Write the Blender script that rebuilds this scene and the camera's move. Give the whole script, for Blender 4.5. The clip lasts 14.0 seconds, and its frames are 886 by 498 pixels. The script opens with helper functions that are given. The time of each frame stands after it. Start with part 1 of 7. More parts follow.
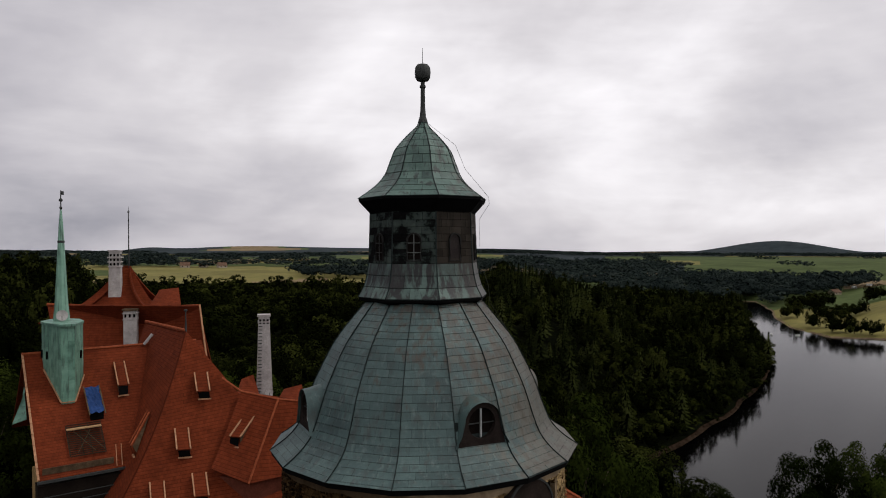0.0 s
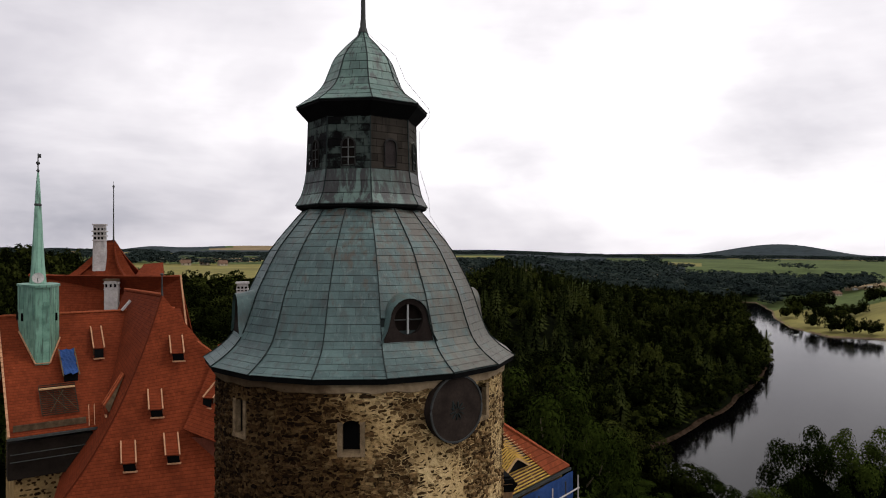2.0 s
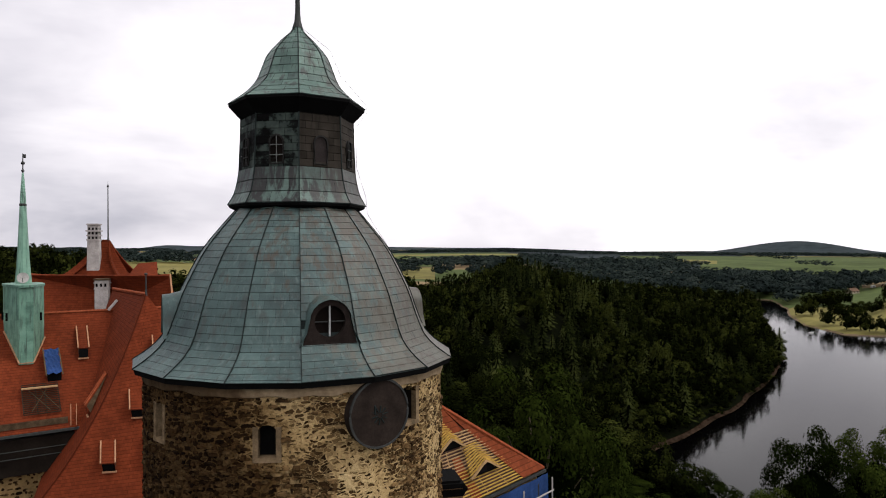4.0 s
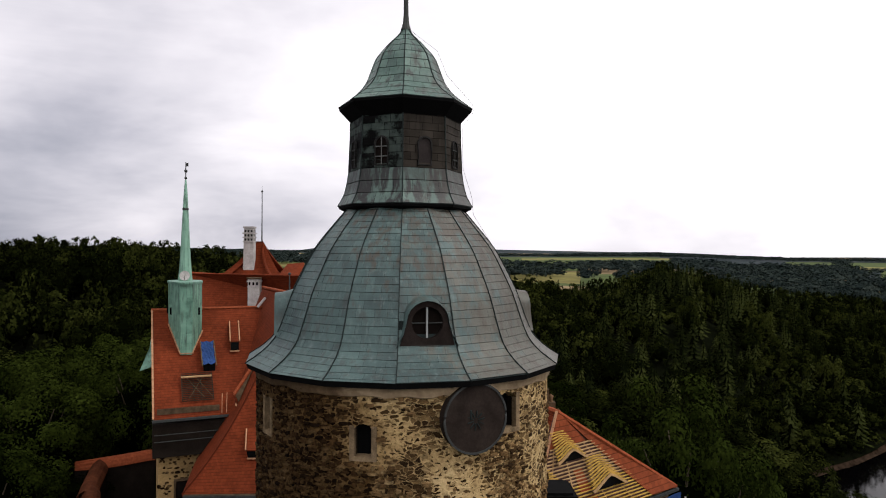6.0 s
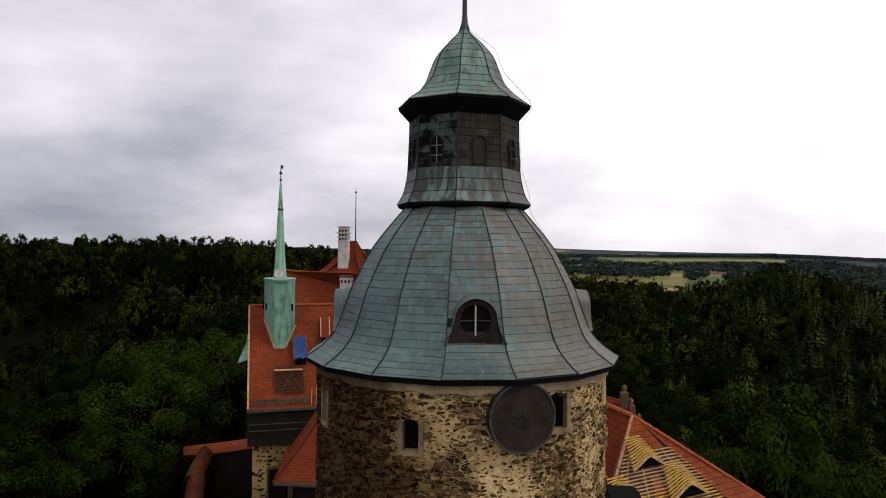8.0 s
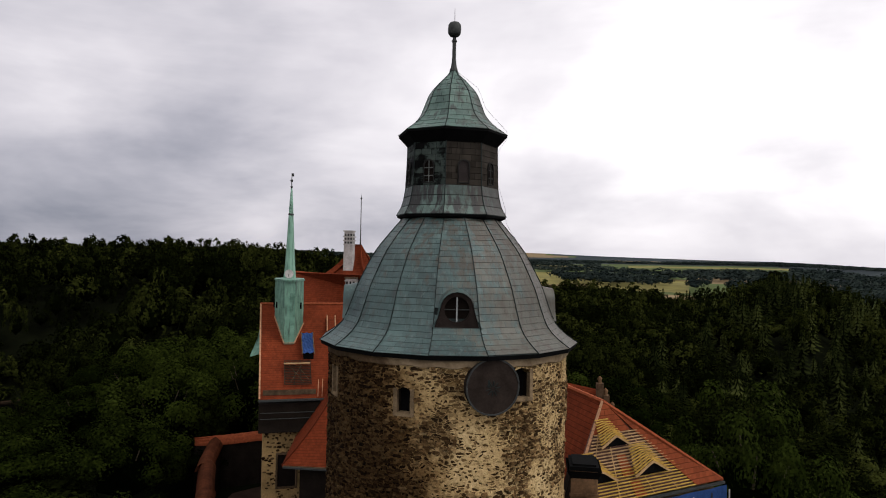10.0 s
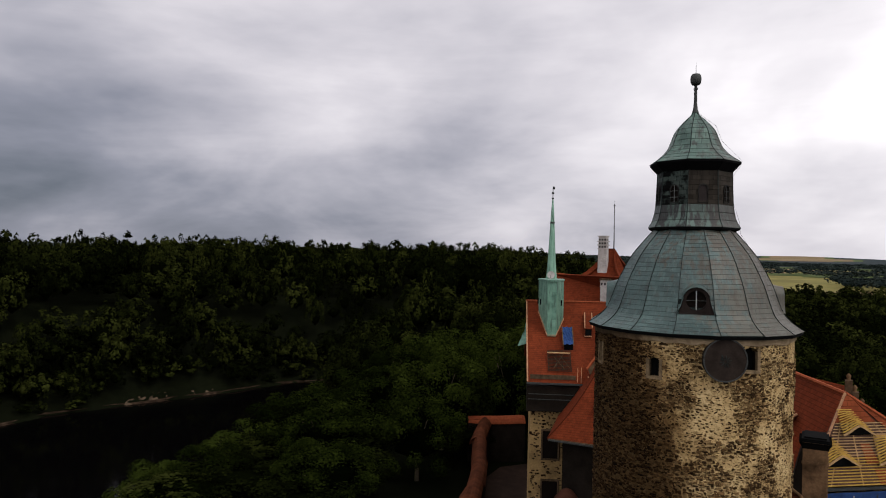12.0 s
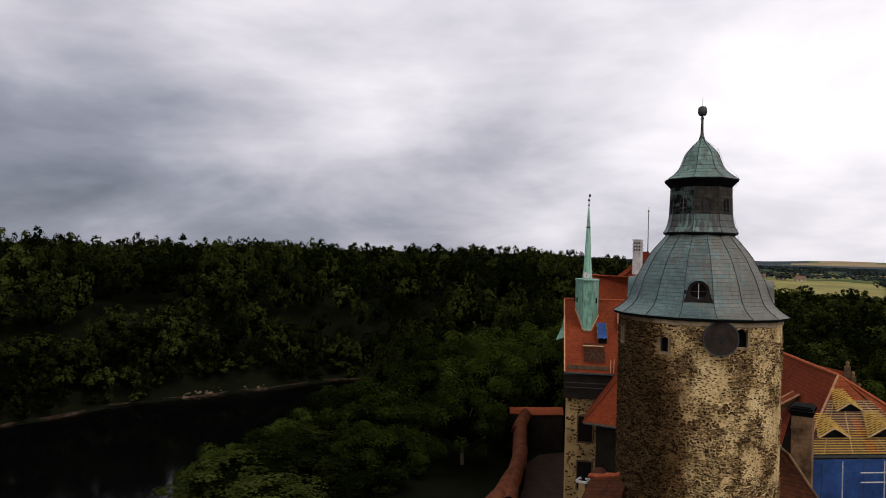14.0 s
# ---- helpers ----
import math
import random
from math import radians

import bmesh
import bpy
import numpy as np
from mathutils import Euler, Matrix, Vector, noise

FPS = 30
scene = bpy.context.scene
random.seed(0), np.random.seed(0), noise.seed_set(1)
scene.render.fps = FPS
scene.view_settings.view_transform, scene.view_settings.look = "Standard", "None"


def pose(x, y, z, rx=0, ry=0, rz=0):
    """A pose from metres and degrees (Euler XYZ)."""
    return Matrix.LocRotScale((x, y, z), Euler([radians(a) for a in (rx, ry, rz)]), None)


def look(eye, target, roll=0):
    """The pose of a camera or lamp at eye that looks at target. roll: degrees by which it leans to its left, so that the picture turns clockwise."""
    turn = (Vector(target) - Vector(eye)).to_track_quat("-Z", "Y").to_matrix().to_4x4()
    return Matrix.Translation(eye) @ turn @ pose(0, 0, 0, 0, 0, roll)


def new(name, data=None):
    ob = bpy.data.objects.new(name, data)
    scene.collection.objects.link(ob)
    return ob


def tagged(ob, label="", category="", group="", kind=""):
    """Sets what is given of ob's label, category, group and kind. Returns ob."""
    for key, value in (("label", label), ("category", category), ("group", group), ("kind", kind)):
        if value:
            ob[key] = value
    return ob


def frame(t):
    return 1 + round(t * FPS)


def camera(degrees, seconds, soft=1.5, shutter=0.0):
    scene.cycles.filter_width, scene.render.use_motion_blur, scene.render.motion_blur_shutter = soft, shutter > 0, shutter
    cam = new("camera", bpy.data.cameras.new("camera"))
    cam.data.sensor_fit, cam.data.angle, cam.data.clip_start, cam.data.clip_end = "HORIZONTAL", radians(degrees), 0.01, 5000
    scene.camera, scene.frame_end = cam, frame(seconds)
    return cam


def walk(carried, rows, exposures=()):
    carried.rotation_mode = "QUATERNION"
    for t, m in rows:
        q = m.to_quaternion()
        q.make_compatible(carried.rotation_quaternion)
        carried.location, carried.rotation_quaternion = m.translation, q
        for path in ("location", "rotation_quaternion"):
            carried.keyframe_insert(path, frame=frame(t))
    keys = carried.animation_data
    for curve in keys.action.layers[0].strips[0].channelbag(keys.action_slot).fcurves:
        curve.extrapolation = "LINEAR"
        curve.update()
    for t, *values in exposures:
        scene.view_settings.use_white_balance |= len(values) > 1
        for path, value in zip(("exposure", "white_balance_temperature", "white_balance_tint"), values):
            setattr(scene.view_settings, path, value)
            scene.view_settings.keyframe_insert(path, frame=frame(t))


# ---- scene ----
# exposure of the clip's camera along the way
EXPOSURE = [(0.0, -0.98), (1.0, -0.74), (2.0, -0.56), (5.0, -0.28), (8.2, -0.42), (10.3, -0.56), (11.5, -0.6), (14.0, -0.4)]
cam = camera(65.0, 14.0, soft=1.05)
PATH = [
    (0, -4.665, -21.174, 32.566, -14.02, -0.216, 0.323),
    (0.5, -4.190, -21.297, 31.83, -14.076, -0.205, 0.228),
    (1, -3.720, -21.328, 31.191, -13.97, -0.181, 0.054),
    (1.5, -3.320, -21.350, 30.443, -13.98, -0.123, -0.088),
    (2, -2.744, -21.510, 29.785, -13.844, -0.101, -0.087),
    (2.2, -2.524, -21.535, 29.704, -13.817, -0.193, 0.064),
    (4.3, -0.137, -21.519, 29.83, -12.028, -0.285, 0.105),
    (4.5, -0.050, -21.486, 29.763, -10.327, -0.22, 0.12),
    (5, 0.154, -21.309, 29.661, -4.299, 0.003, -0.241),
    (5.5, 0.512, -21.254, 29.701, -2.859, 0.07, -0.429),
    (6, 0.892, -21.170, 29.767, -0.722, 0.006, -0.28),
    (6.5, 1.254, -21.062, 29.771, 4.541, 0.075, -0.389),
    (7, 1.683, -20.928, 29.738, 6.615, 0.064, -0.601),
    (7.5, 1.959, -20.867, 29.737, 7.135, 0.008, -0.499),
    (8, 2.191, -21.148, 29.723, 7.532, -0.045, -0.501),
    (8.2, 2.320, -21.435, 29.636, 7.693, 0.203, -0.853),
    (10.3, 3.456, -26.311, 29.722, 7.875, 0.329, -1.177),
    (10.5, 3.586, -26.867, 29.789, 7.993, 0.174, -0.936),
    (11, 3.765, -28.498, 29.845, 9.637, 0.188, -0.71),
    (11.5, 4.330, -31.051, 29.87, 22.657, 0.221, -0.7),
    (12, 5.070, -34.000, 29.748, 28.229, 0.176, -1.150),
    (12.5, 5.726, -36.379, 29.804, 29.682, 0.143, -1.250),
    (13, 6.578, -37.852, 29.695, 30.684, 0.182, -1.350),
    (13.5, 7.386, -39.431, 29.583, 31.243, 0.288, -1.430),
    (14, 8.183, -41.169, 29.535, 31.477, 0.385, -1.400),
]
walk(cam, [(t, pose(x, y, z, 90 + pitch, roll, yaw)) for t, x, y, z, yaw, pitch, roll in PATH], EXPOSURE)

# ---- sky and light ----
SUN_ELEV, SUN_AZ = radians(52), radians(100)   # azimuth clockwise from +y
world = bpy.data.worlds.new("overcast_sky")
scene.world = world
world.use_nodes = True
wn, wl = world.node_tree.nodes, world.node_tree.links
wn.clear()


def wnode(kind, **values):
    n = wn.new(kind)
    for key, value in values.items():
        n.inputs[key].default_value = value
    return n


sky = wn.new("ShaderNodeTexSky")
sky.sky_type, sky.sun_disc = "NISHITA", False
sky.sun_elevation, sky.sun_rotation = SUN_ELEV, SUN_AZ
coord = wn.new("ShaderNodeTexCoord")
# flat cloud deck: project the direction on a plane overhead
sep = wn.new("ShaderNodeSeparateXYZ")
wl.new(coord.outputs["Generated"], sep.inputs[0])
zz = wn.new("ShaderNodeMath"); zz.operation = "MAXIMUM"; zz.inputs[1].default_value = 0.0
wl.new(sep.outputs["Z"], zz.inputs[0])
zp = wn.new("ShaderNodeMath"); zp.operation = "ADD"; zp.inputs[1].default_value = 0.42
wl.new(zz.outputs[0], zp.inputs[0])
dx = wn.new("ShaderNodeMath"); dx.operation = "DIVIDE"
dy = wn.new("ShaderNodeMath"); dy.operation = "DIVIDE"
wl.new(sep.outputs["X"], dx.inputs[0]); wl.new(zp.outputs[0], dx.inputs[1])
wl.new(sep.outputs["Y"], dy.inputs[0]); wl.new(zp.outputs[0], dy.inputs[1])
deck = wn.new("ShaderNodeCombineXYZ")
wl.new(dx.outputs[0], deck.inputs[0]); wl.new(dy.outputs[0], deck.inputs[1])
big = wnode("ShaderNodeTexNoise", Scale=1.7, Detail=5.0, Roughness=0.50, Distortion=0.25)
drift = wn.new("ShaderNodeVectorMath"); drift.operation = "ADD"; drift.inputs[1].default_value = (0.55, 0.25, 0.4)
wl.new(deck.outputs[0], drift.inputs[0]); wl.new(drift.outputs[0], big.inputs["Vector"])
# storm bank: the deck darkens towards the west (-x)
west = wn.new("ShaderNodeVectorMath"); west.operation = "DOT_PRODUCT"
west.inputs[1].default_value = (-0.86, 0.38, -0.45)
wl.new(coord.outputs["Generated"], west.inputs[0])
wmap = wnode("ShaderNodeMapRange")
wmap.inputs["From Min"].default_value, wmap.inputs["From Max"].default_value = 0.45, 0.97
wmap.inputs["To Min"].default_value, wmap.inputs["To Max"].default_value = 0.0, 0.45
wl.new(west.outputs["Value"], wmap.inputs[0])
soft_ = wn.new("ShaderNodeMath"); soft_.operation = "MULTIPLY_ADD"
soft_.inputs[1].default_value, soft_.inputs[2].default_value = 0.72, 0.155
wl.new(big.outputs["Fac"], soft_.inputs[0])
# thin layers drawn out along the horizon
wisp = wnode("ShaderNodeTexNoise", Scale=2.3, Detail=6.0, Roughness=0.56, Distortion=0.3)
long_ = wn.new("ShaderNodeVectorMath"); long_.operation = "MULTIPLY"; long_.inputs[1].default_value = (1.0, 1.0, 4.6)
wl.new(coord.outputs["Generated"], long_.inputs[0]); wl.new(long_.outputs[0], wisp.inputs["Vector"])
wisps = wn.new("ShaderNodeMath"); wisps.operation = "MULTIPLY_ADD"
wisps.inputs[1].default_value, wisps.inputs[2].default_value = 0.34, -0.17
wl.new(wisp.outputs["Fac"], wisps.inputs[0])
whole = wn.new("ShaderNodeMath"); whole.operation = "ADD"
wl.new(soft_.outputs[0], whole.inputs[0]); wl.new(wisps.outputs[0], whole.inputs[1])
mix1 = wn.new("ShaderNodeMath"); mix1.operation = "SUBTRACT"
wl.new(whole.outputs[0], mix1.inputs[0]); wl.new(wmap.outputs[0], mix1.inputs[1])
# lower deck grows greyer near the horizon
low = wnode("ShaderNodeMapRange")
low.inputs["From Min"].default_value, low.inputs["From Max"].default_value = 0.0, 0.22
low.inputs["To Min"].default_value, low.inputs["To Max"].default_value = 0.025, 0.10
wl.new(zz.outputs[0], low.inputs[0])
# the deck thins and brightens towards the sun
emap = wnode("ShaderNodeMapRange")
emap.inputs["From Min"].default_value, emap.inputs["From Max"].default_value = -0.55, 0.35
emap.inputs["To Min"].default_value, emap.inputs["To Max"].default_value = 0.13, 0.0
wl.new(west.outputs["Value"], emap.inputs[0])
thin = wn.new("ShaderNodeMath"); thin.operation = "ADD"
wl.new(mix1.outputs[0], thin.inputs[0]); wl.new(emap.outputs[0], thin.inputs[1])
mix2 = wn.new("ShaderNodeMath"); mix2.operation = "ADD"
wl.new(thin.outputs[0], mix2.inputs[0]); wl.new(low.outputs[0], mix2.inputs[1])
ramp = wn.new("ShaderNodeValToRGB")
ramp.color_ramp.elements[0].position, ramp.color_ramp.elements[0].color = 0.02, (0.13, 0.15, 0.19, 1)
ramp.color_ramp.elements[1].position, ramp.color_ramp.elements[1].color = 0.80, (1.42, 1.38, 1.42, 1)
for pos, col in ((0.20, (0.29, 0.30, 0.365, 1)), (0.34, (0.51, 0.50, 0.565, 1)), (0.49, (0.76, 0.73, 0.785, 1)), (0.63, (1.01, 0.97, 1.01, 1))):
    ramp.color_ramp.elements.new(pos).color = col
wl.new(mix2.outputs[0], ramp.inputs[0])
clouds = wnode("ShaderNodeBackground", Strength=1.48)
wl.new(ramp.outputs[0], clouds.inputs["Color"])
clear = wnode("ShaderNodeBackground", Strength=0.08)
wl.new(sky.outputs[0], clear.inputs["Color"])
both = wn.new("ShaderNodeMixShader"); both.inputs[0].default_value = 0.94
wl.new(clear.outputs[0], both.inputs[1]); wl.new(clouds.outputs[0], both.inputs[2])
wout = wn.new("ShaderNodeOutputWorld")
wl.new(both.outputs[0], wout.inputs["Surface"])

lamp = bpy.data.lights.new("sun", "SUN")
lamp.energy, lamp.angle, lamp.color = 1.8, radians(14), (1.0, 0.97, 0.92)
sun = new("sun", lamp)
sun_dir = Vector((math.sin(SUN_AZ) * math.cos(SUN_ELEV), math.cos(SUN_AZ) * math.cos(SUN_ELEV), math.sin(SUN_ELEV)))
sun.matrix_world = look(sun_dir * 300, (0, 0, 0))


# ---- materials ----
def material(name, base, rough=0.8, metal=0.0):
    m = bpy.data.materials.new(name)
    m.use_nodes = True
    b = m.node_tree.nodes["Principled BSDF"]
    b.inputs["Base Color"].default_value = (*base, 1)
    b.inputs["Roughness"].default_value, b.inputs["Metallic"].default_value = rough, metal
    b.inputs["Specular IOR Level"].default_value = 0.5 if rough < 0.6 else 0.04
    return m, m.node_tree.nodes, m.node_tree.links, b


def ramp_of(n, stops):
    r = n.new("ShaderNodeValToRGB")
    e = r.color_ramp.elements
    e[0].position, e[0].color = stops[0][0], (*stops[0][1], 1)
    e[1].position, e[1].color = stops[-1][0], (*stops[-1][1], 1)
    for p, c in stops[1:-1]:
        e.new(p).color = (*c, 1)
    return r


def noise_of(n, l, scale, detail=5.0, rough=0.6, stretch=None, coords="Object"):
    c = n.new("ShaderNodeTexCoord")
    t = n.new("ShaderNodeTexNoise")
    t.inputs["Scale"].default_value, t.inputs["Detail"].default_value, t.inputs["Roughness"].default_value = scale, detail, rough
    if stretch:
        m = n.new("ShaderNodeMapping")
        m.inputs["Scale"].default_value = stretch
        l.new(c.outputs[coords], m.inputs[0]); l.new(m.outputs[0], t.inputs["Vector"])
    else:
        l.new(c.outputs[coords], t.inputs["Vector"])
    return t


def mixed(n, l, a, b, fac, mode="MIX"):
    x = n.new("ShaderNodeMix"); x.data_type, x.blend_type = "RGBA", mode
    for socket, value in ((x.inputs[0], fac), (x.inputs[6], a), (x.inputs[7], b)):
        if hasattr(value, "is_linked"):
            l.new(value, socket)
        elif isinstance(value, tuple):
            socket.default_value = (*value, 1)
        else:
            socket.default_value = value
    return x.outputs[2]


def bumped(n, l, b, height, strength=0.4, distance=0.02):
    u = n.new("ShaderNodeBump")
    u.inputs["Strength"].default_value, u.inputs["Distance"].default_value = strength, distance
    l.new(height, u.inputs["Height"]); l.new(u.outputs[0], b.inputs["Normal"])


def plain(name, base, rough=0.8, metal=0.0, vary=0.25, scale=3.0, bump=0.15):
    """A surface with stains at one scale, grain at another and fine relief."""
    m, n, l, b = material(name, base, rough, metal)
    t, g = noise_of(n, l, scale), noise_of(n, l, scale * 9, 3.0)
    dark, light = tuple(c * (1 - vary) for c in base), tuple(min(c * (1 + vary), 0.95) for c in base)
    r = ramp_of(n, [(0.3, dark), (0.7, light)])
    l.new(t.outputs[0], r.inputs[0])
    l.new(mixed(n, l, r.outputs[0], tuple(c * 0.6 for c in base), 0.0), b.inputs["Base Color"])
    r2 = ramp_of(n, [(0.35, (0.78, 0.78, 0.78)), (0.65, (1.1, 1.1, 1.1))])
    l.new(g.outputs[0], r2.inputs[0])
    l.new(mixed(n, l, r.outputs[0], r2.outputs[0], 0.8, "MULTIPLY"), b.inputs["Base Color"])
    if bump:
        bumped(n, l, b, g.outputs[0], bump)
    return m


def copper(name, stops, streak=(0.03, 0.03, 0.028), streak_amount=0.5, rough=0.55, spread=0.30, patch=1.3, brown=None, east=0.1, hold=0.0, drip=(0.52, 0.68), pale=None, runs=None):
    """Weathered copper sheet: patina that differs from sheet to sheet, with stains that run downwards."""
    m, n, l, b = material(name, stops[1][1], rough, 0.15)
    info = n.new("ShaderNodeObjectInfo")
    isl = n.new("ShaderNodeNewGeometry")
    add = n.new("ShaderNodeMath"); add.operation = "ADD"
    l.new(info.outputs["Random"], add.inputs[0]); l.new(isl.outputs["Random Per Island"], add.inputs[1])
    fr = n.new("ShaderNodeMath"); fr.operation = "FRACT"
    l.new(add.outputs[0], fr.inputs[0])
    t = noise_of(n, l, patch, 6.0, 0.65)
    run = noise_of(n, l, 1.0, 5.0, 0.6, (5.0, 5.0, 0.55))
    m1 = n.new("ShaderNodeMath"); m1.operation = "MULTIPLY_ADD"; m1.inputs[1].default_value = spread
    l.new(fr.outputs[0], m1.inputs[0]); l.new(t.outputs[0], m1.inputs[2])
    r = ramp_of(n, stops)
    l.new(m1.outputs[0], r.inputs[0])
    rr = ramp_of(n, [(drip[0], (0, 0, 0)), (drip[1], (1, 1, 1))])
    l.new(run.outputs[0], rr.inputs[0])
    k = n.new("ShaderNodeMath"); k.operation = "MULTIPLY"; k.inputs[1].default_value = streak_amount
    l.new(rr.outputs[0], k.inputs[0])
    skin = mixed(n, l, r.outputs[0], streak, k.outputs[0])
    if pale:       # chalky runs where rain has washed the patina
        wash = noise_of(n, l, 1.0, 4.0, 0.6, (9.0, 9.0, 0.9))
        rw = ramp_of(n, [(0.54, (0, 0, 0)), (0.72, (0.36, 0.36, 0.36))])
        l.new(wash.outputs[0], rw.inputs[0])
        skin = mixed(n, l, skin, pale, rw.outputs[0])
    if brown:      # sheets on the weathered side that have lost their patina
        tc_, sx_ = n.new("ShaderNodeTexCoord"), n.new("ShaderNodeSeparateXYZ")
        l.new(tc_.outputs["Object"], sx_.inputs[0])
        rag_ = noise_of(n, l, 1.0, 6.0, 0.7, (2.2, 2.2, 0.7))
        k1 = n.new("ShaderNodeMath"); k1.operation = "MULTIPLY_ADD"; k1.inputs[1].default_value = east
        l.new(sx_.outputs["X"], k1.inputs[0]); l.new(rag_.outputs[0], k1.inputs[2])
        k2 = n.new("ShaderNodeMath"); k2.operation = "MULTIPLY_ADD"; k2.inputs[1].default_value = 0.14
        l.new(fr.outputs[0], k2.inputs[0]); l.new(k1.outputs[0], k2.inputs[2])
        rb_ = ramp_of(n, [(0.57 + hold, (0, 0, 0)), (0.75 + hold, (0.85, 0.85, 0.85))])
        l.new(k2.outputs[0], rb_.inputs[0])
        skin = mixed(n, l, skin, brown, rb_.outputs[0])
    if runs:       # brown runs that start under the lantern and thin out downwards, most on the eastern side
        tc_, sx_ = n.new("ShaderNodeTexCoord"), n.new("ShaderNodeSeparateXYZ")
        l.new(tc_.outputs["Object"], sx_.inputs[0])
        thin = noise_of(n, l, 1.0, 5.0, 0.65, (4.5, 4.5, 0.32))
        up_ = n.new("ShaderNodeMapRange")
        up_.inputs["From Min"].default_value, up_.inputs["From Max"].default_value = runs[0], runs[1]
        up_.inputs["To Min"].default_value, up_.inputs["To Max"].default_value = -0.10, 0.09
        l.new(sx_.outputs["Z"], up_.inputs[0])
        k5 = n.new("ShaderNodeMath"); k5.operation = "MULTIPLY_ADD"; k5.inputs[1].default_value = 0.035
        l.new(sx_.outputs["X"], k5.inputs[0]); l.new(up_.outputs[0], k5.inputs[2])
        k6 = n.new("ShaderNodeMath"); k6.operation = "ADD"
        l.new(k5.outputs[0], k6.inputs[0]); l.new(thin.outputs[0], k6.inputs[1])
        rs_ = ramp_of(n, [(0.505, (0, 0, 0)), (0.645, (0.85, 0.85, 0.85))])
        l.new(k6.outputs[0], rs_.inputs[0])
        skin = mixed(n, l, skin, (0.045, 0.033, 0.022), rs_.outputs[0])
    l.new(skin, b.inputs["Base Color"])
    g = noise_of(n, l, 14.0, 4.0)
    bumped(n, l, b, g.outputs[0], 0.4, 0.025)
    return m


def tile_roof(name, base, worn, size=(0.19, 0.27)):
    """Plain clay tiles in courses; the roof faces carry metric UVs."""
    m, n, l, b = material(name, base, 0.8)
    uv = n.new("ShaderNodeTexCoord")
    bricks = []
    for width, gap_ in ((size[0], 0.006), (60.0, 0.030)):
        br = n.new("ShaderNodeTexBrick")
        br.inputs["Scale"].default_value = 1.0
        br.inputs["Brick Width"].default_value, br.inputs["Row Height"].default_value = width, size[1]
        br.inputs["Mortar Size"].default_value, br.inputs["Mortar Smooth"].default_value = gap_, 0.5
        br.inputs["Color1"].default_value = (*base, 1)
        br.inputs["Color2"].default_value = (*worn, 1)
        br.inputs["Mortar"].default_value = (*(c * 0.5 for c in base), 1)
        l.new(uv.outputs["UV"], br.inputs["Vector"])
        bricks.append(br)
    t, f = noise_of(n, l, 0.35, 6.0, 0.6), noise_of(n, l, 2.2, 5.0, 0.6)
    r = ramp_of(n, [(0.3, (0.66, 0.64, 0.64)), (0.7, (1.14, 1.10, 1.06))])
    l.new(t.outputs[0], r.inputs[0])
    r2 = ramp_of(n, [(0.3, (0.80, 0.78, 0.76)), (0.7, (1.12, 1.12, 1.12))])
    l.new(f.outputs[0], r2.inputs[0])
    c1 = mixed(n, l, bricks[0].outputs["Color"], r.outputs[0], 0.9, "MULTIPLY")
    c2 = mixed(n, l, c1, r2.outputs[0], 0.9, "MULTIPLY")
    k = n.new("ShaderNodeMath"); k.operation = "MULTIPLY"; k.inputs[1].default_value = 0.5
    l.new(bricks[1].outputs["Fac"], k.inputs[0])
    l.new(mixed(n, l, c2, tuple(c * 0.30 for c in base), k.outputs[0]), b.inputs["Base Color"])
    inv = n.new("ShaderNodeMath"); inv.operation = "SUBTRACT"; inv.inputs[0].default_value = 1.0
    l.new(bricks[1].outputs["Fac"], inv.inputs[1])
    bumped(n, l, b, inv.outputs[0], 0.5, 0.03)
    return m


def foliage(name, stops, rough=0.7, clump=0.5):
    """Leaves whose green differs from tree to tree, and a little from bough to bough and leaf to leaf."""
    m, n, l, b = material(name, stops[1][1], rough)
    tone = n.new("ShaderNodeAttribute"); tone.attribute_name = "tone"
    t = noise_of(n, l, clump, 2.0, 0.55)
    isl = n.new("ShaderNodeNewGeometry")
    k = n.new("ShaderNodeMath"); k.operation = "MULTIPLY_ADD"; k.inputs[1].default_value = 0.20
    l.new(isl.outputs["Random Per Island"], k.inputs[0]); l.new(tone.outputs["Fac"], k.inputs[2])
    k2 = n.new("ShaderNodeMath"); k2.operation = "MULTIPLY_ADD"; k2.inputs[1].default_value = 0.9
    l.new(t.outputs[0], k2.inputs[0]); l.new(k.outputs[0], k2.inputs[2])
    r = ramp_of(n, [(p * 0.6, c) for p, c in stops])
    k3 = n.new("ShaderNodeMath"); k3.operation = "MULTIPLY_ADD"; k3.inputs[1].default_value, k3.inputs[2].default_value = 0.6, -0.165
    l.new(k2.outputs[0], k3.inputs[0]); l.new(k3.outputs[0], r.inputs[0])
    l.new(r.outputs[0], b.inputs["Base Color"])
    b.inputs["Specular IOR Level"].default_value = 0.0
    return m


